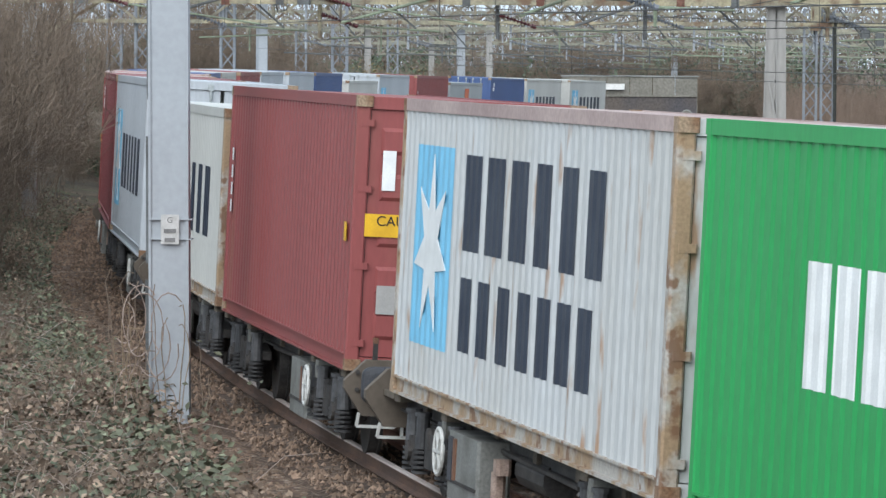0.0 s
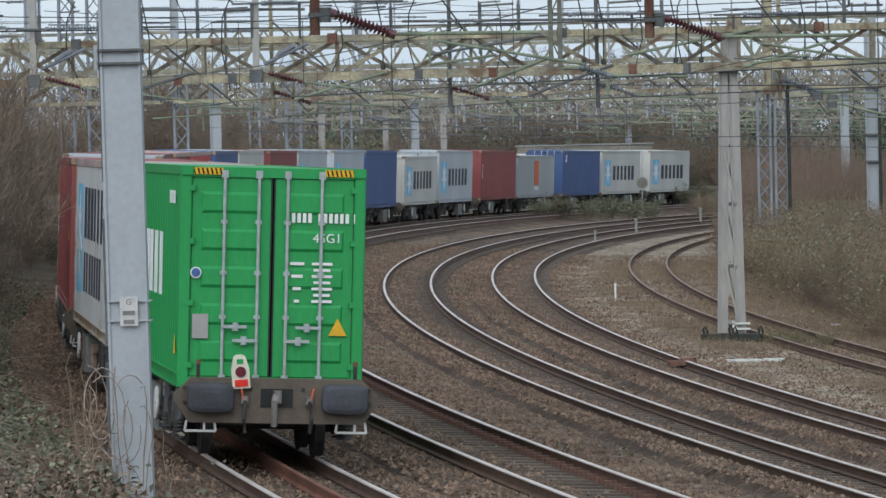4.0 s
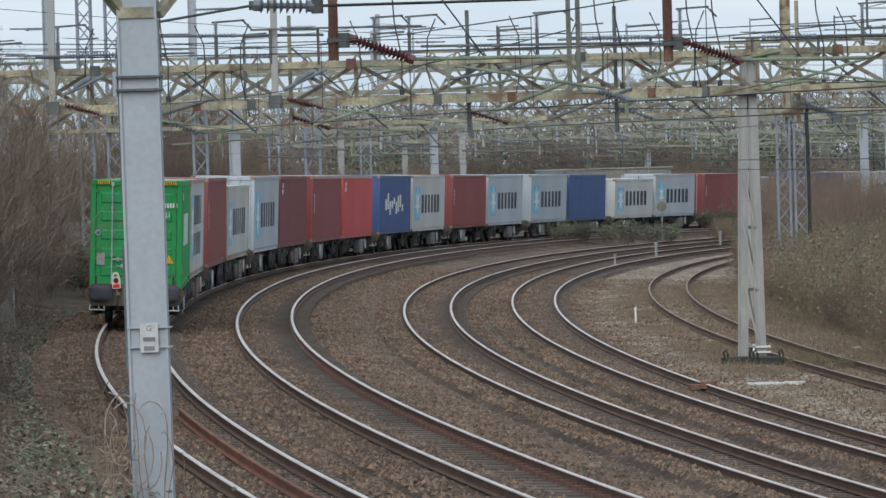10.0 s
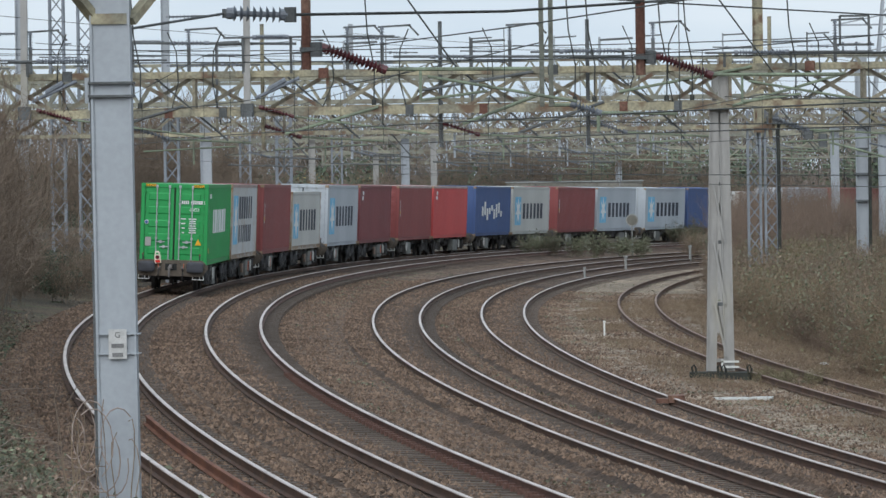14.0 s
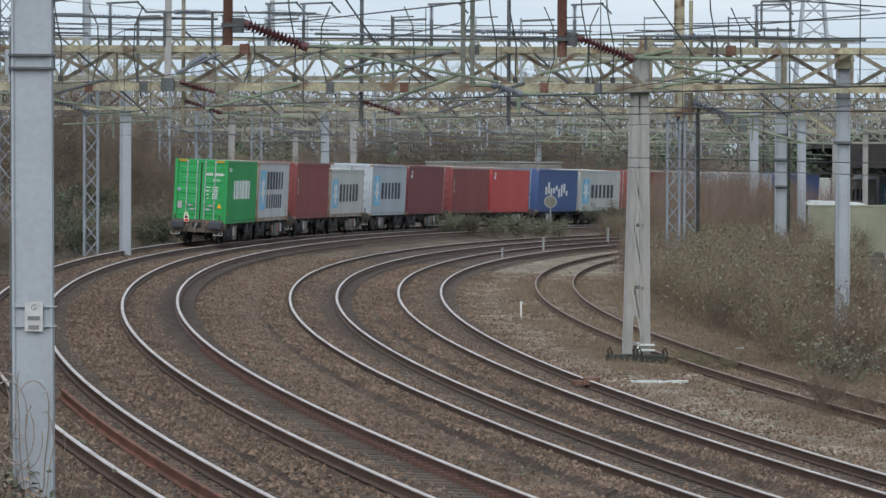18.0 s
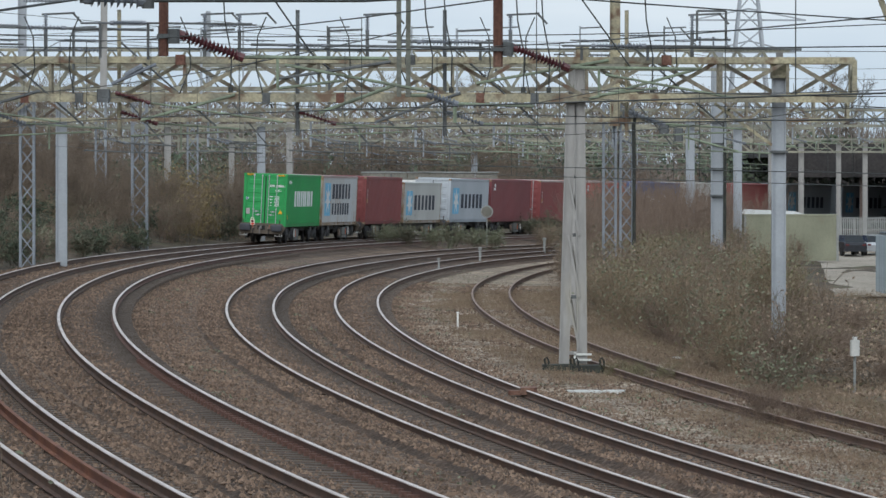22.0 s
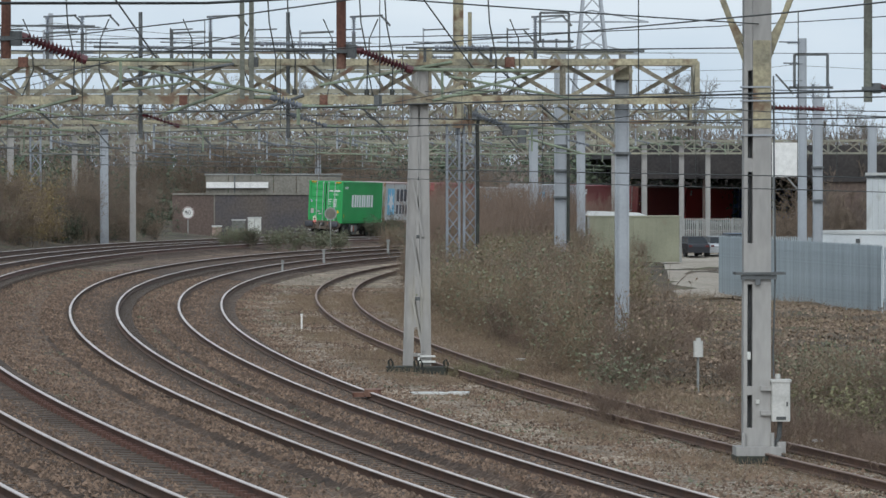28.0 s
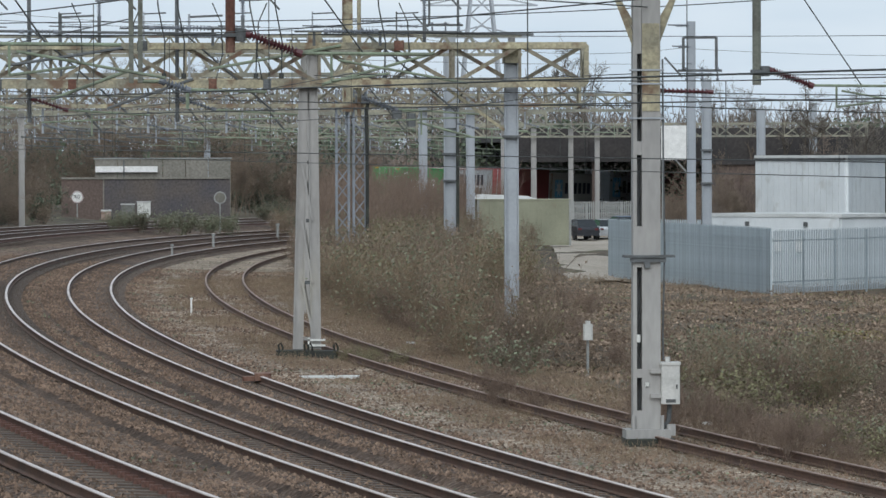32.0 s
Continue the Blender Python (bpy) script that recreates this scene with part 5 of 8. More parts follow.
    truss(p, (xl, yl), (xr + 4.5, yr + 9.1), zt, zt + 1.1, 0.8, 0.14, 1.6, M["cream"], web=M["cream_grimy"])
    # drop tubes and registration over the four lines and the siding
    for x, y, z, mt, w, ins in ((-2.64, 67.5, 5.83, M["tube"], 0.135, M["porcelain"]), (2.13, 77.0, 5.89, M["tube"], 0.155, M["porcelain"]), (12.95, 97.0, 5.66, M["tube_grey"], 0.17, M["porcelain"])):
        cantilever(p, x, y, zt, z, 1, mt, w, ins, 2.0)
    for o in (-0.075, 0.075):
        part("drop_plate", Mesh().bar((0.655 + o, 74.5, zt), (0.655 + o * 0.9, 74.5, 5.34), 0.07, 0.16), M["tube_grey"], p, "paired grey drop plates")
    insulator("insulator", (1.05, 74.5, 5.36), (1.42, 74.5, 5.24), M["porcelain_grey"], p, 0.07, 7)
    part("pipe", Mesh().bar((0.68, 74.5, 5.36), (1.05, 74.5, 5.36), 0.05, n=6).bar((1.42, 74.5, 5.24), (2.6, 74.5, 5.2), 0.045, n=6).bar((1.42, 74.5, 5.24), (1.42, 74.5, 4.95), 0.06, n=6).bar((-0.6, 74.5, 5.1), (0.62, 74.5, 5.55), 0.05, n=6), M["copper"], p)


def main_gantry():
    y = 129.2
    p = thing("catenary_portal", "cream lattice portal with lichen and rust, spanning all tracks", "catenary portal", group="overhead line portals")
    z0, z1 = 6.12, 7.10
    truss(p, (-18.3, y), (12.75, y), z0, z1, 1.0, 0.15, 1.72, M["cream"], web=M["cream_grimy"])
    for xa, xb in ((-17.5, -8.0), (-8.0, 2.0), (2.0, 12.75)):
        part("chord_plate", Mesh().box(((xa + xb) / 2, y - 0.60, z0), (xb - xa - 0.12, 0.03, 0.21)), M["cream"], p, "broad cream lower chord plate")
    for x in (-12.3, -6.57):
        part("tall_post", Mesh().bar((x, y - 0.72, z0 - 0.05), (x + 0.03, y - 0.72, 10.2), 0.17, 0.14), M["mast"], p, "tall pale grey post")
        part("post_clamp", Mesh().box((x, y - 0.7, z0 + 0.05), (0.34, 0.2, 0.34), bevel=0.03), M["steel_dark"], p)
        part("strut", Mesh().bar((x + 0.2, y - 0.66, z0 + 0.35), (x + 1.35, y - 0.66, z1 - 0.12), 0.10, n=8).bar((x + 0.55, y - 0.66, z0 + 0.57), (x + 1.0, y - 0.66, z0 + 0.82), 0.15, n=8), M["porcelain_grey"], p, "blue-grey jointed strut")
        insulator("insulator", (x + 0.35, y - 0.66, z0 + 0.12), (x + 1.15, y - 0.66, z0 - 0.12), M["porcelain"], p, 0.07, 9)
        part("pipe", Mesh().bar((x + 1.15, y - 0.66, z0 - 0.12), (x + 4.6, y - 0.66, z0 - 0.62), 0.05, n=6), M["copper"], p)
    plain_column(p, 10.84, y, 6.95, 0.36, M["galv"], collars=(4.75,))
    part("cap", Mesh().box((10.84, y, 6.9), (0.42, 0.5, 0.5), bevel=0.03), M["cream"], p)
    plain_column(p, -13.7, y, 7.1, 0.36, M["mast"])
    for a, b in (((9.18, 6.0), (10.66, 4.92)), ((-11.9, 6.05), (-13.5, 5.1))):
        part("knee_brace", Mesh().bar((a[0], y, a[1]), (b[0], y, b[1]), 0.10, 0.08), M["cream"], p, "cream diagonal brace")
    # twin-legged mast between the fourth line and the siding
    for (xb, zb), (xt, zt), w, lab in (((5.275, -0.72), (5.46, 6.2), 0.26, "broad pale grey leg, leaning inwards"), ((5.74, -0.72), (5.665, 7.36), 0.262, "pale lichen-stained upright leg")):
        leg = part("mast_leg", Mesh().bar((xb, y - 0.25, zb), (xt, y - 0.25, zt), w, 0.2), M["mast"], p, lab)
        for o in (-1, 1):
            part("leg_flange", Mesh().bar((xb + o * (w / 2 - 0.015), y - 0.37, zb), (xt + o * (w / 2 - 0.015), y - 0.37, zt), 0.03, 0.07), M["mast"], leg)
    for z in (-0.45, 1.0, 2.6, 4.1):
        k = (z + 0.95) / 7.5
        part("tie_plate", Mesh().box((5.53 + 0.05 * k, y - 0.25, z), (0.42 - 0.2 * k, 0.14, 0.09)), M["mast"] if z < 0 else M["steel_dark"], p)
    for za, zb in ((-0.35, 1.0), (1.0, 2.6), (2.6, 4.1)):
        part("lacing_bar", Mesh().bar((5.38, y - 0.40, zb), (5.66, y - 0.40, za), 0.05, 0.05), M["mast"], p)
        part("lacing_bar", Mesh().bar((5.46, y - 0.12, zb), (5.68, y - 0.12, za), 0.04, 0.05), M["mast"], p)
    part("foot_frame", Mesh().bar((5.52, y - 0.42, -0.62), (5.98, y - 0.42, -0.62), 0.05).bar((5.52, y - 0.42, -0.48), (5.98, y - 0.42, -0.48), 0.05).bar((5.55, y - 0.42, -0.72), (5.55, y - 0.42, -0.42), 0.05), M["white_box"], p, "white painted foot clamp")
    for xb, yy in ((5.12, 0.0), (5.86, -0.5)):
        ft = part("footing", Mesh().box((xb, y - 0.25 + yy, -0.92), (0.82, 0.7, 0.36), bevel=0.06), M["footing_dark"], p, "dark tarred footing")
        for o in (-0.33, 0.33):
            hp = [(xb + o, y - 0.6 + yy, -0.76), (xb + o - 0.03, y - 0.62 + yy, -0.60), (xb + o + 0.03, y - 0.62 + yy, -0.54), (xb + o + 0.08, y - 0.6 + yy, -0.64), (xb + o + 0.08, y - 0.58 + yy, -0.76)]
            part("lifting_eye", Mesh().sweep(hp, 0.055, 6), M["footing_dark"], ft)
    part("head_cap", Mesh().box((5.74, y - 0.25, 7.3), (0.34, 0.4, 0.3), bevel=0.03), M["cream"], p)
    for x, side in ((-9.6, 1), (-6.2, 1), (-1.6, 1), (2.2, 1), (6.9, 1)):
        part("drop_tube", Mesh().bar((x, y, 8.4), (x, y, 5.15), 0.11, n=8), M["cream"] if x in (-6.2, 6.9) else M["steel_dark"], p)
        a = Vector((x + 0.1, y - 0.1, 5.75))
        insulator("insulator", a, a + Vector((0.85, 0, -0.28)), M["porcelain_grey"] if x > 2 or x < -8 else M["porcelain"], p, 0.08, 9)
        part("pipe", Mesh().bar(a + Vector((0.85, 0, -0.28)), a + Vector((3.0, 0, -0.42)), 0.05, n=6).bar(a + Vector((0.2, 0, -0.6)), a + Vector((2.6, 0, -0.5)), 0.045, n=6).bar(a + Vector((1.5, 0, -0.3)), a + Vector((1.5, 0, -0.95)), 0.05, n=6), M["copper"], p)
        part("stay_rod", Mesh().bar((x, y, 7.6), a + Vector((2.4, 0, -0.35)), 0.05, n=6), M["steel_dark"], p)
    for x in (-12.2, -8.1, -4.0, -3.1, 0.2, 3.9, 8.6):
        part("upright_post", Mesh().bar((x, y + 0.1, z1), (x, y + 0.1, z1 + 0.75), 0.09), M["steel_dark"], p)
        insulator("insulator", (x, y + 0.1, z1 + 0.75), (x, y + 0.1, z1 + 1.15), M["porcelain_grey"], p, 0.07, 6)
        part("bracket_arm", Mesh().bar((x - 0.1, y + 0.1, z1 + 1.18), (x + 0.75, y + 0.1, z1 + 1.22), 0.05).bar((x + 0.7, y + 0.1, z1 + 1.22), (x + 0.95, y + 0.1, z1 + 0.95), 0.05), M["steel_dark"], p)
    # long post insulators with their bars, lying along the beam
    for xa, xb, xc, z in ((-6.35, -5.52, -2.75, 8.03), (1.52, 3.0, 3.9, 7.55), (6.0, 7.3, 9.5, 7.46), (-11.9, -10.6, -8.6, 7.5)):
        insulator("insulator", (xa, y - 0.9, z), (xb, y - 0.9, z), M["porcelain_grey"], p, 0.085, 15)
        part("busbar", Mesh().bar((xb, y - 0.9, z), (xc, y - 0.9, z - 0.02), 0.055, n=6), M["steel_dark"], p, "dark horizontal bar")
        part("busbar", Mesh().bar((xa - 0.8, y - 0.9, z), (xa, y - 0.9, z), 0.055, n=6), M["steel_dark"], p, "short dark horizontal bar")
        part("bar_support", Mesh().bar((xb + 0.1, y - 0.75, z1), (xb + 0.1, y - 0.85, z), 0.07).bar((xa - 0.3, y - 0.75, z1), (xa - 0.3, y - 0.85, z), 0.07), M["steel_dark"], p)
    # paired hanging leads with weighted ends
    for x in (-9.4, -3.4, 1.75, 2.25, 4.1, 4.75, 7.4):
        part("hanging_lead", Mesh().sweep([(x - 0.12, y - 1.0, z1 + 2.2), (x - 0.05, y - 1.0, z1 + 1.0), (x + 0.12, y - 1.0, z1 + 0.1), (x + 0.1, y - 1.0, z0 + 0.25)], 0.04, 5), M["wire"], p, "hanging black lead")
        part("lead_end", Mesh().box((x + 0.1, y - 1.0, z0 + 0.2), (0.12, 0.1, 0.14), bevel=0.03), M["wire"], p)
    # clamps on the lower chord and black jumper cables looping down from the posts
    for i, x in enumerate((-11.2, -8.6, -7.2, -4.6, -2.4, -0.5, 1.3, 3.1, 4.5, 7.9)):
        part("chord_clamp", Mesh().box((x, y - 0.55, z0 if i % 3 else z1), (0.26, 0.14, 0.26), bevel=0.03), M["tube"] if i % 2 else M["steel_dark"], p)
        drop = 0.7 + 0.3 * (i % 3)
        k = 1 if i % 2 else -1
        part("jumper_cable", Mesh().sweep([(x, y - 0.6, z1 + 1.1), (x + k * 0.22, y - 0.6, z1 + 0.6), (x + k * 0.26, y - 0.6, z1 - 0.2), (x + k * 0.05, y - 0.6, z1 - drop), (x - k * 0.18, y - 0.6, z0 - 0.25)], 0.035, 5), M["wire"], p, "looping black cable")
    for i, (xa, za, xb, zb) in enumerate(((-10.6, 5.6, -8.2, 6.3), (-5.6, 5.55, -3.2, 6.2), (0.4, 5.5, 2.6, 6.25), (3.0, 6.5, 6.4, 7.1), (-2.2, 6.6, 0.8, 7.05), (5.9, 6.1, 8.8, 6.9))):
        part("brace_pipe", Mesh().bar((xa, y - 0.62, za), (xb, y - 0.62, zb), 0.075, n=6), M["copper"] if i % 2 else M["steel_dark"], p)
    for xa, xb, z in ((-9.5, -5.3, 7.95), (6.2, 11.4, 7.47), (-2.8, 3.2, 7.5)):
        part("busbar", Mesh().bar((xa, y - 0.3, z), (xb, y - 0.3, z - 0.08), 0.07, n=6), M["steel_dark"], p, "dark horizontal bar")
        insulator("insulator", (xa + 1.0, y - 0.3, z - 0.02), (xa + 1.9, y - 0.3, z - 0.03), M["porcelain_grey"], p, 0.075, 9)


def far_portal(y, xl, xr, z0, z1, plain, lattice, drops, mat, label):
    p = thing("catenary_portal", label, "catenary portal", group="overhead line portals")
    truss(p, (xl, y), (xr, y), z0, z1, 0.9, 0.14, 1.4, mat, lace=y < 250, web=M["cream_grimy"] if y < 250 else None)
    for x, top, w in plain:
        plain_column(p, x, y, top, w, M["galv"] if w > 0.45 else M["mast"])
    for x, top, w in lattice:
        lattice_column(p, x, y, top, w, M["lattice"])
    for x in drops:
        part("drop_tube", Mesh().bar((x, y, z1 + 0.9), (x, y, z0 - 1.1), 0.11, n=6), M["galv"], p)
        a = Vector((x, y, z0 - 0.75))
        insulator("insulator", a, a + Vector((0.8, 0, -0.2)), M["porcelain_grey"], p, 0.09, 6)
        part("pipe", Mesh().bar(a + Vector((0.8, 0, -0.2)), a + Vector((2.9, 0, -0.32)), 0.07, n=5).bar(a + Vector((-0.9, 0, -0.5)), a + Vector((2.2, 0, -0.62)), 0.06, n=5).bar(a + Vector((1.4, 0, -0.2)), a + Vector((1.4, 0, -0.9)), 0.06, n=5), M["copper"] if x > 3 else M["steel_dark"], p)
        part("stay_rod", Mesh().bar((x, y, z1 + 0.8), a + Vector((2.4, 0, -0.25)), 0.06, n=5), M["steel_dark"], p)


def back_beam(y, xl, xr, z0, z1, pitch, columns, label):
    """A light zigzag beam of a portal farther back: chords, and each face's web as one part."""
    p = thing("catenary_portal", label, "catenary portal", group="overhead line portals")
    n = int((xr - xl) / pitch)
    for k in (-1, 1):
        for z in (z0, z1):
            part("chord", Mesh().bar((xl, y + 0.4 * k, z), (xr, y + 0.4 * k, z), 0.12, 0.14), M["cream_far"], p)
        web = Mesh()
        for i in range(n):
            a, b = xl + i * pitch, xl + (i + 0.5) * pitch
            web.bar((a, y + 0.4 * k, z0), (b, y + 0.4 * k, z1), 0.08).bar((b, y + 0.4 * k, z1), (a + pitch, y + 0.4 * k, z0), 0.08)
        tagged(part("web", web, M["cream_far"], p, "zigzag web bars"), kind="stuff")
    for x in columns:
        plain_column(p, x, y, z1, 0.34, M["mast"])
    for i in range(int((xr - xl) / 4.2)):
        x = xl + 2.0 + 4.2 * i
        part("drop_tube", Mesh().bar((x, y - 0.5, z1 + 1.2), (x, y - 0.5, z0 - 0.5), 0.09, n=6), M["steel_dark"] if i % 2 else M["galv"], p)
        part("bracket_arm", Mesh().bar((x, y - 0.5, z1 + 1.1), (x + 1.1, y - 0.5, z1 + 1.15), 0.07).bar((x - 0.5, y - 0.5, z1 + 0.5), (x + 1.6, y - 0.5, z1 + 0.45), 0.06), M["steel_dark"], p)
        insulator("insulator", (x + 0.2, y - 0.5, z1 + 0.48), (x + 1.0, y - 0.5, z1 + 0.46), M["porcelain_grey"], p, 0.09, 6)


near_portal()
main_gantry()
back_beam(165.0, -24.0, 9.4, 6.95, 7.75, 1.0, (-23.5, 7.05), "light cream zigzag beam behind the lattice portal")
back_beam(250.0, -33.0, 21.5, 9.35, 10.3, 1.25, (-32.5, 21.0), "cream zigzag beam of a high portal")
far_portal(205.0, -20.0, 20.0, 6.35, 7.4, ((-12.2, 7.4, 0.46),), ((-18.25, 13.5, 0.55), (-17.1, 13.0, 0.55), (-13.6, 7.2, 0.55), (10.25, 7.0, 0.5), (10.95, 7.0, 0.5)), (-10.4, -6.2, -2.0, 2.3, 5.5, 10.4, 15.0), M["cream"], "cream lattice portal on grey lattice masts")
far_portal(300.0, -20.0, 33.0, 7.0, 7.95, ((-11.5, 7.3, 0.40), (-5.9, 7.3, 0.5), (-4.2, 8.4, 0.36), (19.85, 8.35, 0.5), (22.7, 7.9, 0.5)), ((-10.0, 7.2, 0.6), (-15.5, 7.2, 0.6)), (-8.5, -2.0, 1.5, 5.0, 9.0, 13.0, 16.5, 26.0, 30.0), M["cream_far"], "cream lattice portal on plain grey masts")
far_portal(352.0, -22.0, 32.0, 6.4, 7.3, ((-9.0, 7.0, 0.4), (29.0, 7.0, 0.4)), (), (-4.0, 0.5, 4.5, 11.5, 15.0, 19.0, 23.0), M["cream_far"], "weathered cream lattice portal")
far_portal(414.0, -15.0, 64.5, 5.9, 6.94, ((-5.7, 7.8, 0.5), (9.5, 7.6, 0.52), (36.6, 6.6, 0.44), (39.7, 6.6, 0.4), (41.9, 6.6, 0.4), (60.0, 8.6, 0.6)), (), (2.0, 6.2, 13.2, 18.0, 23.0, 27.3, 31.0, 47.0), M["cream_far"], "weathered cream lattice portal before the road bridge")


def single_mast(x, y, top, w, label, collars=(), frame_top=False, arms=(), mat=None, base_z=None):
    m = thing("overhead_line_mast", label, "mast", group="single masts")
    plain_column(m, x, y, top, w, mat or M["galv"], base_z=base_z)
    for z in collars:
        part("collar", Mesh().box((x, y, z), (w * 1.2, w * 1.2, 0.09)), M["steel_dark"], m)
    if frame_top:
        fr = Mesh()
        for a, b in (((-0.75, 0.4), (-0.75, 1.9)), ((0.75, 0.4), (0.75, 1.9)), ((-0.75, 1.9), (0.75, 1.9)), ((-1.0, 0.4), (1.0, 0.4))):
            fr.bar((x - 0.3 + a[0], y, top + a[1]), (x - 0.3 + b[0], y, top + b[1]), 0.12)
        part("switch_frame", fr, M["steel_dark"], m, "square steel switch frame")
        for o in (-0.9, -0.2, 0.5):
            insulator("insulator", (x + o, y, top), (x + o, y, top + 0.5), M["porcelain_grey"], m, 0.1, 5)
        part("switch_arm", Mesh().bar((x - 1.9, y, top + 1.0), (x - 1.1, y, top + 0.1), 0.08), M["steel_dark"], m)
    for z, dx, ln in arms:
        insulator("insulator", (x + dx * 0.1, y, z), (x + dx * (0.1 + ln * 0.5), y, z), M["porcelain_grey"], m, 0.09, 7)
        part("arm", Mesh().bar((x, y, z), (x + dx * ln, y, z + 0.03), 0.06), M["steel_dark"], m)


single_mast(18.6, 260.0, 10.7, 0.62, "thick grey steel mast with black bands and a switch frame", (6.9, 5.7, 4.4, 3.0), True)
single_mast(28.25, 235.0, 10.6, 0.40, "tall slim grey mast with insulator arms", (), False, ((10.4, -1, 1.1), (9.4, -1, 0.9), (7.3, -1, 1.3)))
single_mast(27.75, 225.0, 7.7, 0.42, "grey steel mast with a small frame on top", (4.5, 3.0), True)
single_mast(40.3, 300.0, 7.0, 0.5, "pale grey steel mast beyond the yard", ())
single_mast(-19.7, 205.0, 13.0, 0.5, "tall grey mast beside bare trees", (), False, ((10.6, -1, 1.6), (9.5, -1, 1.8), (8.8, 1, 2.5)))
single_mast(-13.8, 205.0, 12.4, 0.34, "slim blue-grey upright fixed on the portal beam", (), False, ((11.2, 1, 2.2), (10.2, -1, 1.6), (9.2, 1, 3.0)), base_z=6.4)
single_mast(-6.2, 205.0, 10.8, 0.2, "slim grey upright with bracket arms on the portal", (), False, ((10.2, 1, 2.0),), base_z=6.6)
single_mast(10.45, 204.6, 13.0, 0.42, "yellowed upright fixed on the portal beam", (), False, ((9.8, 1, 2.2), (9.0, -1, 2.5)), mat=M["cream"], base_z=6.4)

LM = thing("lattice_mast", "blue-grey lattice mast standing in the hedge", "mast", group="single masts")
lattice_column(LM, -11.42, 260.0, 8.4, 0.75, M["lattice"])

# feeder fittings beside the lattice columns
FD = thing("feeder_bracket", "blue-grey insulator string with pale pipes on the portal", "bracket")
insulator("insulator", (11.2, 204.4, 6.62), (12.5, 204.4, 6.08), M["porcelain_grey"], FD, 0.16, 9)
part("pipe", Mesh().bar((12.5, 204.4, 6.1), (13.6, 204.4, 6.12), 0.10, n=8).bar((13.3, 204.4, 5.66), (15.5, 204.4, 5.06), 0.10, n=8), M["copper"], FD, "pale green-grey pipes")
for _c, _d in (((12.45, 204.4, 6.0), (0.4, 0.3, 0.4)), ((13.05, 204.4, 5.75), (0.35, 0.25, 0.55)), ((11.0, 204.4, 6.62), (0.5, 0.3, 0.3))):
    part("clamp", Mesh().box(_c, _d, bevel=0.06), M["steel_dark"], FD)
thing("feeder_cable", "black feeder cable down the lattice column", "cable", group="feeder cables", mesh=Mesh().sweep([(11.3, 204.4, 6.6), (11.22, 204.5, 6.2), (11.24, 204.5, 3.0), (11.22, 204.5, ground_at(11.2, 204.5) - 0.1)], 0.14, 6), mat=M["footing_dark"])
thing("feeder_cable", "black feeder cable down the banded mast", "cable", group="feeder cables", mesh=Mesh().sweep([(19.2, 259.5, 7.6), (18.98, 259.6, 6.9), (18.98, 259.6, 3.0), (18.96, 259.6, ground_at(18.96, 259.6) - 0.1)], 0.17, 6), mat=M["footing_dark"])

# ---- wires ----


def wire(points, w=0.02, name="overhead_wire", label="thin dark overhead wire", sag=0.0):
    pts = []
    for a, b in zip(points[:-1], points[1:]):
        a, b = Vector(a), Vector(b)
        n = 8
        for i in range(n):
            k = i / n
            p = a.lerp(b, k)
            p.z -= sag * 4 * k * (1 - k)
            pts.append(tuple(p))
    pts.append(tuple(points[-1]))
    thing(name, label, "wire", group="overhead wires", mesh=Mesh().sweep(pts, w, 4), mat=M["wire"])


def catenary(k):
    """Contact wire, sagging carrier and droppers over one line."""
    sup = [20.0, 75.0, 130.0, 206.0, 300.0, 352.0, 400.0, 470.0]
    t = thing("catenary", "contact wire hung from its carrier by droppers", "wire", group="overhead wires")
    con, car = [], []
    for i, (a, b) in enumerate(zip(sup[:-1], sup[1:])):
        for j in range(8):
            u = j / 8
            s = a + (b - a) * u
            x, y, h = line(s, LAT[k] + (0.15 if i % 2 else -0.15))
            z = float(level(x, y, LAT[k]))
            con.append((float(x), float(y), z + 4.75))
            car.append((float(x), float(y), z + 5.95 - 0.75 * 4 * u * (1 - u) * ((b - a) / 90) ** 1.5))
    part("contact_wire", Mesh().sweep(con, 0.012, 4), M["wire"], t)
    part("carrier_wire", Mesh().sweep(car, 0.013, 4), M["wire"], t)
    hang = Mesh()
    for a, b in zip(con, car):
        if b[2] - a[2] > 0.12:
            hang.bar(a, b, 0.01, n=3)
    tagged(part("dropper", hang, M["wire"], t), kind="stuff")


for _k in range(4):
    catenary(_k)
wire([(-4.9, 61, 6.95), (10.2, 91, 6.95)], 0.024, sag=0.05)
wire([(-2.77, 66.8, 6.5), (0.05, 72.0, 6.68), (5.1, 84.0, 7.35)], 0.04, label="thick dark feeder wire")
wire([(-20.0, 118, 7.35), (13.0, 118, 7.2)], 0.03, label="thick dark feeder wire", sag=0.15)
wire([(-24.0, 150, 8.9), (0.0, 150, 8.3), (24.0, 150, 9.2)], 0.03, sag=0.25)
FI = thing("feeder_insulator", "grey ribbed insulator hung level beside the drop tube", "insulator")
insulator("insulator", (-3.62, 66.8, 6.53), (-2.9, 66.8, 6.5), M["porcelain_grey"], FI, 0.11, 8)
part("end_clamp", Mesh().box((-2.82, 66.8, 6.5), (0.16, 0.14, 0.2), bevel=0.03), M["steel_dark"], FI)
part("end_clamp", Mesh().box((-3.68, 66.8, 6.53), (0.1, 0.1, 0.12), bevel=0.02), M["steel_dark"], FI)
part("rod", Mesh().bar((-3.7, 66.8, 6.53), (-5.0, 63.5, 6.2), 0.035, n=6), M["steel_dark"], FI)
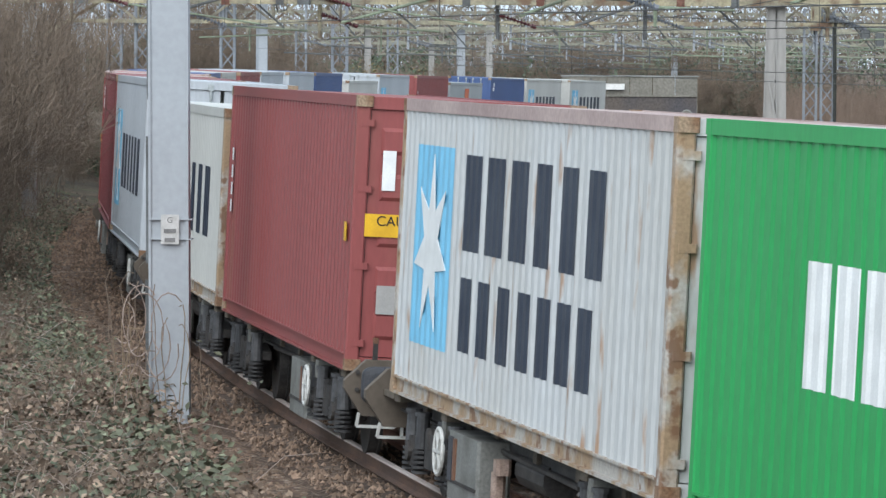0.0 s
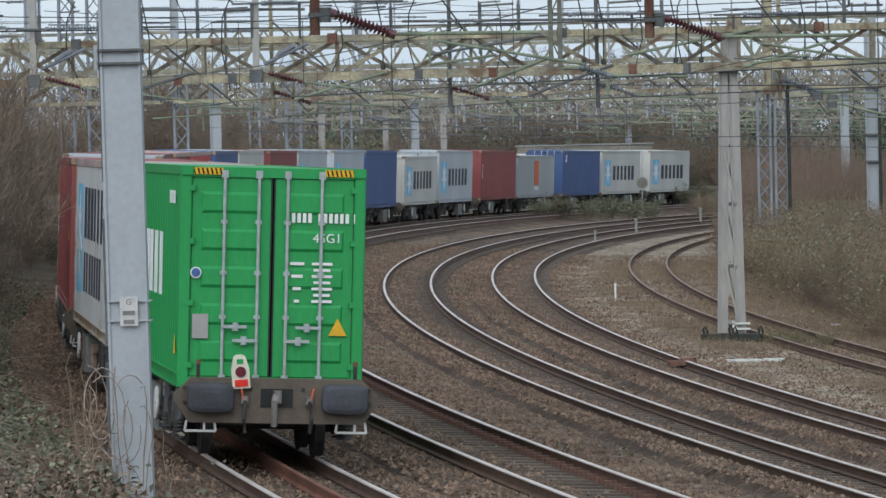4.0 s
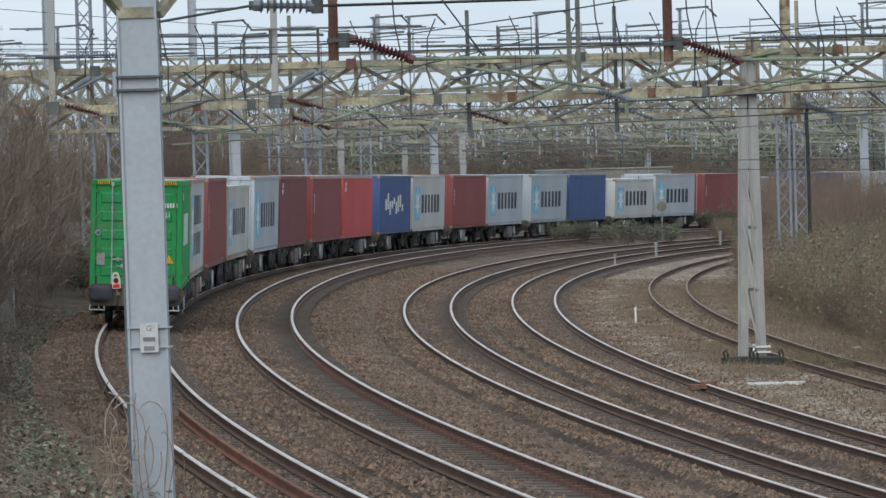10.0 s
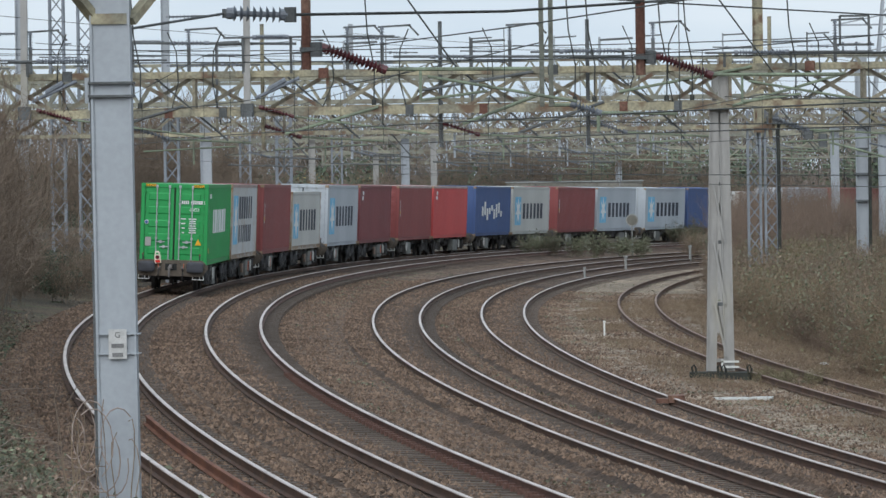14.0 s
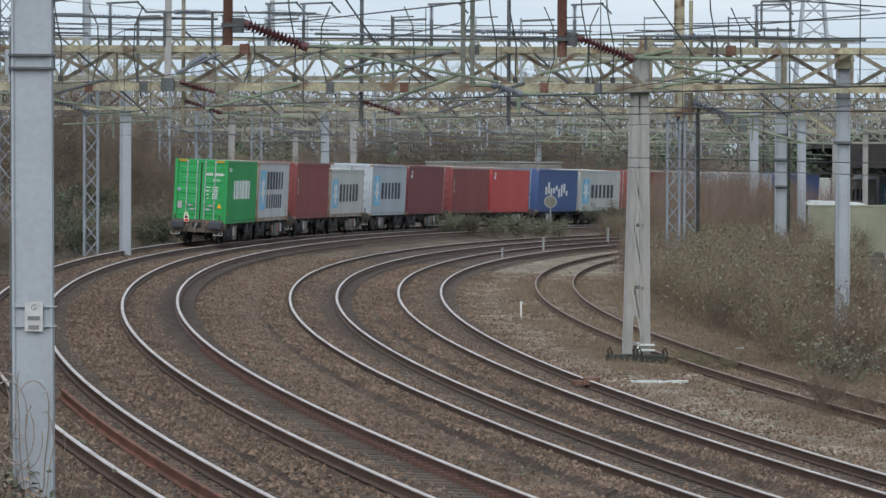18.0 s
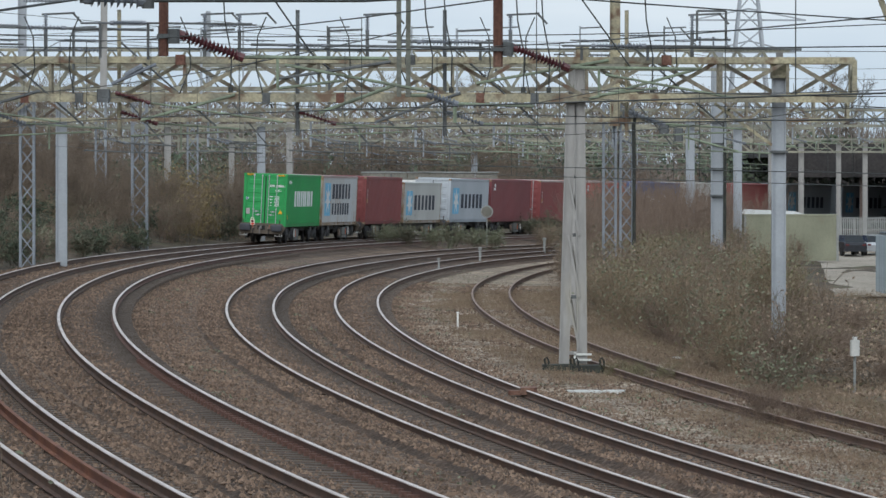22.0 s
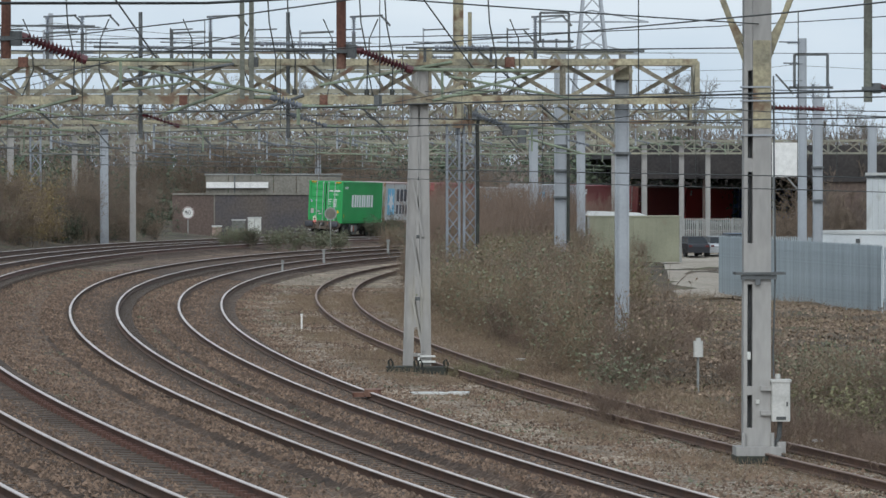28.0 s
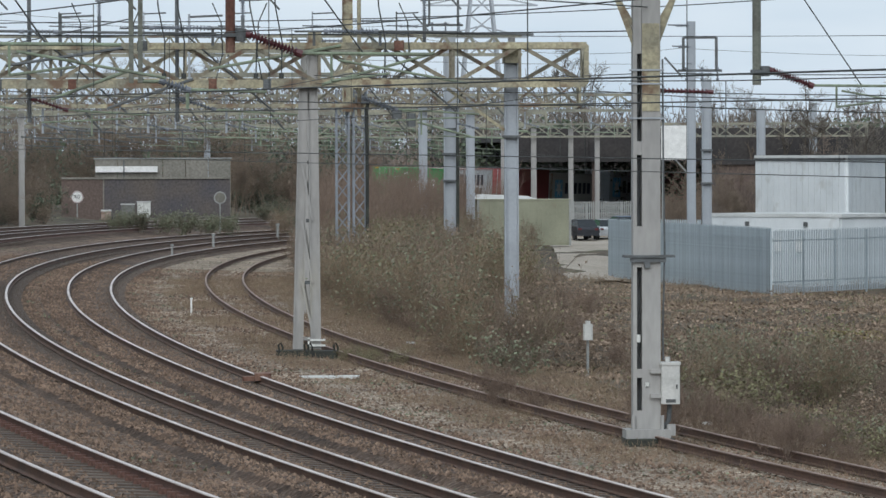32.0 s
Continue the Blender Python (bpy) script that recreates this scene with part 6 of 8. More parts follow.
wire([(-12.0, 62, 6.9), (-4.9, 61, 6.9)], 0.02)
wire([(-14.0, 129, 7.75), (30.0, 150, 7.9)], 0.018, sag=0.2)
wire([(-14.0, 150, 8.6), (28.3, 235, 8.6)], 0.02, sag=0.5)
wire([(5.7, 129, 6.35), (10.2, 91, 5.75), (22.0, 98, 6.0)], 0.018, sag=0.1)
wire([(5.7, 129, 6.15), (10.2, 91, 5.4), (26.0, 100, 5.55)], 0.018, sag=0.1)
wire([(-3.0, 129, 6.0), (10.2, 91, 5.15), (25.0, 95, 5.0)], 0.022, sag=0.1)
wire([(-22.0, 160, 10.5), (12.0, 205, 9.4), (28.3, 235, 9.4)], 0.02, sag=0.6)
wire([(-22.0, 140, 8.3), (-6.0, 205, 10.4), (18.6, 260, 11.2)], 0.02, sag=0.5)
wire([(-9.6, 129, 6.2), (0.6, 74.5, 6.3)], 0.02, sag=0.2)
wire([(28.3, 235, 9.3), (60.0, 300, 10.5)], 0.02, sag=0.3)

# pylon far behind
PYLON = thing("electricity_pylon", "grey lattice electricity pylon beyond the trees", "pylon")
for _o in ((-1, -1), (1, -1), (1, 1), (-1, 1)):
    part("leg", Mesh().bar((54.5 + _o[0] * 4.2, 700 + _o[1] * 4.2, -2), (54.5 + _o[0] * 1.1, 700 + _o[1] * 1.1, 30), 0.35), M["galv"], PYLON)
for _i in range(11):
    _za, _zb = -2 + _i * 2.9, -2 + (_i + 1) * 2.9
    _wa, _wb = 4.2 - 3.1 * _i / 11, 4.2 - 3.1 * (_i + 1) / 11
    part("lacing", Mesh().bar((54.5 - _wa, 700 - _wa, _za), (54.5 + _wb, 700 - _wb, _zb), 0.2).bar((54.5 + _wa, 700 - _wa, _za), (54.5 - _wb, 700 - _wb, _zb), 0.2), M["galv"], PYLON)
for _z, _w in ((21, 6.5), (25.5, 8.0), (30, 5.5)):
    part("cross_arm", Mesh().bar((54.5 - _w, 700, _z), (54.5 + _w, 700, _z), 0.25).bar((54.5 - _w, 700, _z), (54.5, 700, _z + 1.6), 0.2).bar((54.5 + _w, 700, _z), (54.5, 700, _z + 1.6), 0.2), M["galv"], PYLON)

# ---- plants ----
M.update({
    "twig": material("bare_brown_twigs", (0.21, 0.162, 0.122), 0.95, 0, (0.15, 0.117, 0.09), 0.8, (0.35, 0.65), 20.0, 0.2, 0.1, 0.003, vary=0.22, island=True),
    "twig_red": material("red_brown_thin_twigs", (0.225, 0.165, 0.125), 0.95, 0, (0.165, 0.12, 0.094), 0.8, (0.35, 0.65), 20.0, 0.2, 0.1, 0.003, vary=0.3, island=True),
    "twig_grey": material("grey_bare_twigs", (0.19, 0.17, 0.145), 0.95, 0, (0.135, 0.122, 0.105), 0.4, (0.35, 0.65), 20.0, 0.2, 0.1, 0.003, vary=0.3, island=True),
    "twig_tan": material("tan_dead_stems", (0.26, 0.20, 0.135), 0.95, 0, (0.18, 0.13, 0.09), 0.8, (0.35, 0.65), 20.0, 0.2, 0.1, 0.003, vary=0.22, island=True),
    "bark": material("grey_brown_bark", (0.10, 0.082, 0.065), 0.95, 0, (0.065, 0.055, 0.045), 1.5, (0.35, 0.65), 12.0, 0.3, 0.4, 0.01),
    "leaf": material("dull_green_bramble_leaf", (0.115, 0.12, 0.078), 0.7, 0, (0.07, 0.076, 0.05), 1.2, (0.35, 0.65), 9.0, 0.25, 0.1, 0.003, vary=0.24, island=True),
    "leaf_pale": material("pale_grey_green_leaf", (0.185, 0.20, 0.128), 0.65, 0, (0.13, 0.143, 0.09), 1.2, (0.35, 0.65), 9.0, 0.25, 0.1, 0.003, vary=0.22, island=True),
    "moss": material("yellow_green_moss", (0.24, 0.205, 0.07), 0.9, 0, (0.18, 0.155, 0.06), 1.2, (0.35, 0.65), 9.0, 0.25, 0.1, 0.003, vary=0.25, island=True),
    "cane": material("pale_pinkish_dead_cane", (0.36, 0.30, 0.26), 0.9, 0, (0.27, 0.21, 0.18), 3.0, (0.35, 0.65), 20.0, 0.2),
    "leaf_olive": material("olive_half_withered_leaf", (0.20, 0.19, 0.10), 0.75, 0, (0.14, 0.132, 0.07), 1.2, (0.35, 0.65), 9.0, 0.25, 0.1, 0.003, vary=0.3, island=True),
    "leaf_dead": material("withered_brown_leaf", (0.135, 0.096, 0.068), 0.85, 0, (0.085, 0.06, 0.043), 1.2, (0.35, 0.65), 9.0, 0.25, 0.1, 0.003, vary=0.24, island=True),
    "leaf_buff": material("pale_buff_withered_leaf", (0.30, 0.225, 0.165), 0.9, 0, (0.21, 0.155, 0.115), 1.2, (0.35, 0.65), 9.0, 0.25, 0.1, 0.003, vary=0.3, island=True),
    "leaf_dark": material("dark_evergreen_and_shade_leaf", (0.075, 0.098, 0.06), 0.7, 0, (0.055, 0.074, 0.046), 0.6, (0.35, 0.65), 9.0, 0.25, 0.1, 0.003, vary=0.4, island=True),
    "leaf_yellow": material("yellowing_leaf", (0.27, 0.20, 0.08), 0.7, 0, (0.19, 0.14, 0.06), 0.8, (0.35, 0.65), 9.0, 0.25, 0.1, 0.003, vary=0.35, island=True),
})


def leaves(points, normals, size, rng):
    """Folded four-cornered leaves at the points, each a shallow roof of two faces."""
    n = len(points)
    a = rng.uniform(0, 2 * math.pi, n)
    tilt = rng.normal(0, 0.6, (n, 3)) + normals
    tilt /= np.linalg.norm(tilt, axis=1)[:, None]
    u = np.stack([np.cos(a), np.sin(a), rng.normal(0, 0.3, n)], 1)
    u -= tilt * (u * tilt).sum(1)[:, None]
    u /= np.linalg.norm(u, axis=1)[:, None]
    v = np.cross(tilt, u)
    s = (size * rng.uniform(0.6, 1.4, n))[:, None]
    tip, tail = points + u * s, points - u * s
    l, r = points + v * s * 0.62 + tilt * s * 0.2, points - v * s * 0.62 + tilt * s * 0.2
    verts = np.stack([tail, l, tip, r], 1).reshape(-1, 3)
    k = np.arange(n)[:, None] * 4
    faces = np.concatenate([k + np.array([0, 2, 1]), k + np.array([0, 3, 2])], 0)
    return verts, faces


def stalks(a, b, w, rng, taper=0.4):
    """Thin three-sided stalks from a to b."""
    n = len(a)
    d = b - a
    d /= np.linalg.norm(d, axis=1)[:, None] + 1e-9
    ref = np.where(np.abs(d[:, 2:3]) > 0.9, np.array([[1.0, 0, 0]]), np.array([[0, 0, 1.0]]))
    s = np.cross(d, ref)
    s /= np.linalg.norm(s, axis=1)[:, None] + 1e-9
    u = np.cross(s, d)
    w = np.broadcast_to(np.asarray(w, float), (n,))[:, None]
    ring = [(math.cos(2 * math.pi * k / 3), math.sin(2 * math.pi * k / 3)) for k in range(3)]
    vs = [a + (s * c + u * q) * w * 0.5 for c, q in ring] + [b + (s * c + u * q) * w * 0.5 * taper for c, q in ring]
    verts = np.stack(vs, 1).reshape(-1, 3)
    k = np.arange(n)[:, None] * 6
    quads = [(0, 1, 4, 3), (1, 2, 5, 4), (2, 0, 3, 5)]
    return verts, np.concatenate([k + np.array(q) for q in quads], 0)


def np_mesh(name, chunks, mat):
    """One mesh from arrays of vertices and faces."""
    me = bpy.data.meshes.new(name)
    vs = np.concatenate([c[0] for c in chunks])
    fs, off = [], 0
    for v, f in chunks:
        fs.append(f + off)
        off += len(v)
    loops = np.concatenate([f.ravel() for f in fs])
    sizes = np.concatenate([np.full(len(f), f.shape[1]) for f in fs])
    me.vertices.add(len(vs))
    me.vertices.foreach_set("co", vs.ravel())
    me.loops.add(len(loops))
    me.loops.foreach_set("vertex_index", loops.astype(np.int32))
    me.polygons.add(len(sizes))
    starts = np.concatenate([[0], np.cumsum(sizes)[:-1]])
    me.polygons.foreach_set("loop_start", starts.astype(np.int32))
    me.update(calc_edges=True)
    me.materials.append(mat)
    return me


def scatter_region(rng, n, s0, s1, l0, l1):
    s, l = rng.uniform(s0, s1, n), rng.uniform(l0, l1, n)
    x, y, _ = line(s, l)
    return x, y, s, l


def stuff(name, label, chunks, mat, category="undergrowth"):
    ob = new(name, np_mesh(name, chunks, mat))
    return tagged(ob, label, category, kind="stuff")


def clump_height(x, y):
    return 0.34 + 0.30 * ripple(x, y, 1.7, 0.9) + 0.26 * ripple(x + 3, y - 5, 3.9, 2.1)


def brambles():
    """The bramble bank beside the outermost line."""
    rng = np.random.default_rng(11)
    for mat, n, size, low, label in (("leaf", 54000, 0.036, 0.02, "dull green bramble leaves"), ("leaf_pale", 25000, 0.036, 0.06, "pale grey-green bramble leaves"), ("leaf_dead", 78000, 0.036, -0.1, "withered brown bramble leaves"), ("leaf_buff", 26000, 0.032, 0.0, "pale buff withered bramble leaves")):
        x, y, s, l = scatter_region(rng, n * 2, 30, 150, -12, -1.15)
        patch = ripple(x, y, 0.55, 0.35) + 0.6 * ripple(x - 7, y, 1.3, 0.8)
        near = rng.uniform(0, 1, len(x)) < np.clip(1.25 - (s - 30) / 90, 0.32, 1)
        keep = near & ((patch > -0.25) if mat == "leaf" else (patch > -0.1) if mat == "leaf_pale" else (patch < 0.45)) & (l < -1.5 - 0.3 * np.sin(s * 0.8) - 1.2 * np.clip((70 - s) / 14, 0, 1))
        x, y, l, s = x[keep][:n], y[keep][:n], l[keep][:n], s[keep][:n]
        edge = np.clip((-l - 1.2) / 1.6, 0.08, 1)
        z = ground_height(x, y) + np.maximum(0.02, (clump_height(x, y) + low) * edge) * rng.uniform(0.35, 1.15, len(x)) + 0.03
        pts = np.stack([x, y, z], 1)
        big = size * (1 + (0.55 if mat == "leaf" else 0.25) * np.clip((75 - s) / 20, 0, 1))
        stuff("bramble_leaves", label + " on the bank beside the line", [leaves(pts, np.array([[0, -0.35, 0.9]]), big, rng)], M[mat])
    x, y, s, l = scatter_region(rng, 13000, 32, 145, -12, -1.3)
    keep = l < -1.4 - 1.2 * np.clip((70 - s) / 14, 0, 1)
    x, y, s, l = x[keep], y[keep], s[keep], l[keep]
    z = ground_height(x, y)
    a = np.stack([x, y, z], 1)
    d = rng.normal(0, 0.3, (len(x), 3))
    d[:, 2] = rng.uniform(0.05, 0.42, len(x)) * np.clip((-l - 1.6) / 1.5, 0.3, 1)
    stuff("dead_stems", "tangled dead bramble stems and grass stalks", [stalks(a, a + d, rng.uniform(0.006, 0.014, len(x)), rng)], M["twig_tan"])
    # dark leaves strewn to paint the shade below the brambles
    x, y, s, l = scatter_region(rng, 62000, 46, 135, -8.5, -1.35)
    keep = (ripple(x, y, 0.8, 0.5) > -0.5) & (rng.uniform(0, 1, len(x)) < np.clip((s - 44) / 25, 0, 1))
    x, y, l = x[keep], y[keep], l[keep]
    pts = np.stack([x, y, ground_height(x, y) + rng.uniform(0.02, 0.3, len(x)) * np.clip((-l - 1.6) / 1.2, 0.2, 1)], 1)
    stuff("dark_ivy", "dark ivy leaves standing in for shade along the foot of the bank", [leaves(pts, np.array([[0, -0.35, 0.9]]), 0.045, rng)], M["leaf_dark"])
    # long pale stems lying across the brambles near by
    x, y, s, l = scatter_region(rng, 3200, 30, 90, -11, -2.9)
    a = np.stack([x, y, ground_height(x, y) + clump_height(x, y) * rng.uniform(0.4, 1.0, len(x))], 1)
    d = rng.normal(0, 0.42, (len(x), 3))
    d[:, 2] = rng.normal(0.06, 0.16, len(x))
    m = a + d * 0.55 + np.array([[0, 0, 0.1]])
    w = rng.uniform(0.007, 0.013, len(x))
    stuff("pale_stems", "long pale dead stems lying across the brambles", [stalks(a, m, w, rng, 0.9), stalks(m, m + d * 0.7 - np.array([[0, 0, 0.16]]), w * 0.9, rng)], M["cane"])
    x, y, s, l = scatter_region(rng, 14000, 32, 140, -12, -2.4)
    a = np.stack([x, y, ground_height(x, y) + rng.uniform(0, 0.3, len(x))], 1)
    d = rng.normal(0, 0.42, (len(x), 3))
    d[:, 2] = rng.normal(0.1, 0.25, len(x))
    stuff("bramble_canes", "arching brown bramble canes", [stalks(a, a + d, rng.uniform(0.008, 0.016, len(x)), rng)], M["twig"])


def branch_tree(rng, height, spread, stems, levels, twig_w, trunk_w, kids=5, fork=0.75, up=0.35):
    """Branches level by level: returns lists of (start, end, width) per level."""
    out = []
    cur = []
    for _ in range(stems):
        lean = rng.normal(0, spread * 0.25, 2)
        base = np.array([*(rng.normal(0, 0.12 * spread, 2)), -0.2])
        tip = base + np.array([lean[0], lean[1], height * rng.uniform(0.55, 0.75) + 0.2])
        cur.append((base, tip, trunk_w * rng.uniform(0.7, 1.1)))
    out.append(cur)
    for lv in range(levels):
        nxt = []
        for a, b, w in cur:
            ln = np.linalg.norm(b - a)
            for _ in range(kids):
                k = rng.uniform(0.25, 1.0)
                p = a + (b - a) * k
                d = (b - a) / ln * 0.55 + rng.normal(0, 0.55, 3) + np.array([0, 0, up])
                d /= np.linalg.norm(d)
                nxt.append((p, p + d * ln * fork * rng.uniform(0.45, 0.85), max(twig_w, w * 0.52)))
        out.append(nxt)
        cur = nxt
    return out


def to_stalks(branches, rng):
    a = np.array([x[0] for x in branches])
    b = np.array([x[1] for x in branches])
    w = np.array([x[2] for x in branches])
    return stalks(a, b, w, rng, 0.5)


def woody(name, label, category, seed, height, spread, stems, levels, twig_w, trunk_w, mat_trunk, mat_twig, kids=5, leaf=None, leaf_n=0, leaf_size=0.05, fork=0.75, up=0.35, group=""):
    rng = np.random.default_rng(seed)
    lv = branch_tree(rng, height, spread, stems, levels, twig_w, trunk_w, kids, fork, up)
    t = thing(name, label, category, group=group)
    part("trunk", np_mesh("trunk", [to_stalks([b for l in lv[:-1] for b in l], rng)], mat_trunk), None, t)
    part("crown", np_mesh("crown", [to_stalks(lv[-1], rng)], mat_twig), None, t)
    if leaf is not None:
        ends = np.array([b[1] for b in lv[-1]])
        pts = ends[rng.integers(0, len(ends), leaf_n)] + rng.normal(0, 0.12, (leaf_n, 3))
        pts[:, 2] = np.maximum(pts[:, 2], 0.05)
        part("foliage", np_mesh("foliage", [leaves(pts, np.array([[0, 0, 0.6]]), leaf_size, rng)], leaf), None, t)
    return t


def place(ob, x, y, rz=0.0, sc=1.0, first=False):
    lat = float(lat_of(x, y)[0][0])
    z = ground_at(x, y) if lat < -2.2 or lat > 20.4 else float(level(x, y, lat)) - 0.2
    m = Matrix.Translation((x, y, z)) @ Matrix.Rotation(rz, 4, "Z")
    if first:
        ob.matrix_basis = m
        ob.scale = (sc, sc, sc)
        return ob
    o = copy_thing(ob, m)
    o.scale = (sc, sc, sc)
    return o


def scatter(kinds, spots, seed, lo=0.8, hi=1.2):
    rng = np.random.default_rng(seed)
    used = set()
    for i, (x, y) in enumerate(spots):
        k = kinds[int(rng.integers(len(kinds)))] if i >= len(kinds) else kinds[i]
        place(k, float(x), float(y), float(rng.uniform(0, 6.28)), float(rng.uniform(lo, hi)), first=k.name not in used)
        used.add(k.name)


brambles()

# tall bare thicket on the left bank
THICKET = [woody("bare_shrub", "tall leafless brown shrub on the railway bank", "shrub", 20 + i, 4.6, 3.0, 14, 3, 0.012, 0.03, M["twig"], M["twig"], 6, up=0.5, group="bare shrubs") for i in range(3)]
_rng = np.random.default_rng(5)
_spots = []
for _s in np.arange(74, 250, 3.4):
    for _r in range(3 if _s < 150 else 2):
        _x, _y, _ = line(_s + _rng.uniform(-1.5, 1.5), -3.9 - 2.2 * _r - _rng.uniform(0, 1.2) - max(0.0, (92 - _s) * 0.16))
        _spots.append((_x, _y))
_tall = [p for p in _spots if p[0] < -0.093 * p[1] - 1.2]
scatter(THICKET, _tall, 6, 0.75, 1.15)
for _i, (_x, _y) in enumerate(p for p in _spots if p[0] >= -0.093 * p[1] - 1.2):
    place(THICKET[_i % 3], _x, _y, _i * 2.1, 0.19 + 0.13 * ((_i * 7) % 5) / 4)

GREEN_ONE = [woody("leafy_bush", "dull green leafy bush beside the far line", "bush", 75, 1.9, 1.6, 10, 2, 0.012, 0.02, M["twig"], M["twig"], 6, M["leaf"], 1500, 0.06, up=0.3, group="bushes between tracks")]
place(GREEN_ONE[0], 15.2, 341.0, 0.4, 0.8, True)

# scrub between the siding and the yard, brown with some green
SCRUB = [woody("scrub_bush", "half-bare brown scrub with dull green leaves", "bush", 40 + i, 2.3, 2.0, 12, 2, 0.011, 0.02, tw, tw, 8, leaf, n, 0.045, up=0.45, group="scrub beside the siding")
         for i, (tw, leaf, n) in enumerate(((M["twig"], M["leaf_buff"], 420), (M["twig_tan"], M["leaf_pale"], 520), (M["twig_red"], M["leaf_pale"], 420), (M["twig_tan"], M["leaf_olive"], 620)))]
_spots = []
for _s in np.arange(112, 300, 2.8):
    _edge = 22.4 + max(0.0, _s - 130) * 0.125
    for _r in range(6):
        _lat = 21.0 + _r * 1.7 + _rng.uniform(-0.8, 0.8)
        if _lat > min(_edge, 27.5) or (_s > 215 and _lat > 25.5) or (_s < 175 and _lat > 21.8 + max(0.0, _s - 150) * 0.1):
            continue
        _x, _y, _ = line(_s + _rng.uniform(-1.3, 1.3), _lat)
        _spots.append((_x, _y))
scatter(SCRUB, [p for p in _spots if not (p[1] < 128 and abs(p[0] - 12.4 * p[1] / 125) < 1.5)], 8, 0.6, 1.1)
# taller bare saplings farther round, which screen the line
SAPLING = [woody("bare_sapling", "tall thin leafless sapling in the scrub", "shrub", 150 + i, 4.6, 2.0, 7, 2, 0.010, 0.022, M["twig_red"], M["twig_red"], 7, up=0.9, group="bare saplings") for i in range(2)]
_spots = []
for _s in np.arange(232, 345, 3.2):
    for _r in range(2):
        _x, _y, _ = line(_s + _rng.uniform(-1.3, 1.3), 20.6 + _r * 1.9 + _rng.uniform(-0.8, 0.8) - 0.02 * max(0.0, _s - 300))
        _spots.append((_x, _y))
scatter(SAPLING, _spots, 18, 0.7, 1.1)
# hedge on the outer side of the curve
_spots = []
for _s in np.arange(252, 322, 3.2):
    for _r in range(2):
        _x, _y, _ = line(_s + _rng.uniform(-1.3, 1.3), -4.2 - _r * 2.6 - _rng.uniform(0, 1.5))
        _spots.append((_x, _y))
for _i, (_x, _y) in enumerate(_spots):
    place((SCRUB + THICKET[:2])[_i % 6], _x, _y, _i * 1.7, float(_rng.uniform(0.55, 0.95)))
for _i in range(9):
    place((THICKET + SCRUB)[_i % 7], -8.6 + 0.62 * _i, 336.0 + 3.0 * (_i % 3), _i * 1.3, 0.62 + 0.06 * (_i % 4))
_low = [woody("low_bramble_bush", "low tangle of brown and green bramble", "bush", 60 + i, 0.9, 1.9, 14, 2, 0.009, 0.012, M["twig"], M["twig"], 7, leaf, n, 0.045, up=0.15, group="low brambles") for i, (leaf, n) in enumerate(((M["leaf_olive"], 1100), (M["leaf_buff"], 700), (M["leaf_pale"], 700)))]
_spots = [(17.2 + _rng.uniform(-2.6, 2.6), 118 + _rng.uniform(-5, 12)) for _ in range(16)]
for _s in np.arange(88, 136, 4.5):
    for _r in range(3):
        _x, _y, _ = line(_s + _rng.uniform(-1.3, 1.3), 20.6 + _r * 2.6 + _rng.uniform(-0.9, 0.9))
        _spots.append((_x, _y))
scatter(_low, [p for p in _spots if not (p[1] < 128 and abs(p[0] - 12.4 * p[1] / 125) < 1.3)], 9, 0.45, 1.05)


# thin bare purple-brown brush over the siding and in front of the compound
BRUSH = [woody("thin_brush", "thin bare purple-brown brush growing beside the siding", "shrub", 170 + i, 1.1, 1.6, 16, 2, 0.010, 0.013, M["twig_red"], M["twig_red"], 7, M["leaf_dead"], 60, 0.03, up=0.55, group="thin brush") for i in range(3)]
_spots = []
for _s in np.arange(86, 104, 1.6):
    for _r in range(3):
        _x, _y, _ = line(_s + _rng.uniform(-0.8, 0.8), 16.6 + _r * 1.3 + _rng.uniform(-0.6, 0.6))
        _spots.append((_x, _y))
for _s in np.arange(128, 178, 5.0):
    _x, _y, _ = line(_s + _rng.uniform(-1.2, 1.2), 21.0 + _rng.uniform(-0.2, 0.9))
    _spots.append((_x, _y))
for _s in np.arange(112, 190, 7.0):
    for _r in range(3):
        _x, _y, _ = line(_s + _rng.uniform(-1.9, 1.9), 22.6 + _r * 2.3 + _rng.uniform(-1.1, 1.1))
        _spots.append((_x, _y))
scatter(BRUSH, [p for p in _spots if not (abs(p[0] - 10.1) < 1.3 and p[1] < 93) and not (p[1] < 127 and abs(p[0] - 12.4 * p[1] / 125) < 1.1)], 28, 0.4, 0.8)

for _i in range(9):
    place(SCRUB[1 + _i % 2], 13.7 + 0.46 * _i, 110.5 + 1.9 * (_i % 3), _i * 1.3, 0.5 + 0.07 * ((_i * 5) % 4))
# twiggy growth that screens the far end of the line
for _i in range(54):
    _y = 283.0 + 3.1 * (_i % 18)
    _x = _y * (0.0462 + 0.0098 * (_i // 18) + 0.0033 * ((_i * 7) % 3))
    place(SAPLING[_i % 2], _x, _y, _i * 1.1, 0.92 + 0.07 * (_i % 4))
for _i in range(8):
    place((SCRUB + GREEN_ONE)[_i % 5], 11.9 + 0.36 * _i, 325.0 + 3.0 * (_i % 4), _i * 1.7, 0.62 + 0.06 * (_i % 3))
for _i in range(34):
    _x, _y, _ = line(56 + 1.75 * _i, -2.7 - 3.0 * ((_i * 13) % 10) / 10)
    place(BRUSH[_i % 3], float(_x), float(_y), _i * 0.9, 0.3 + 0.07 * (_i % 5))
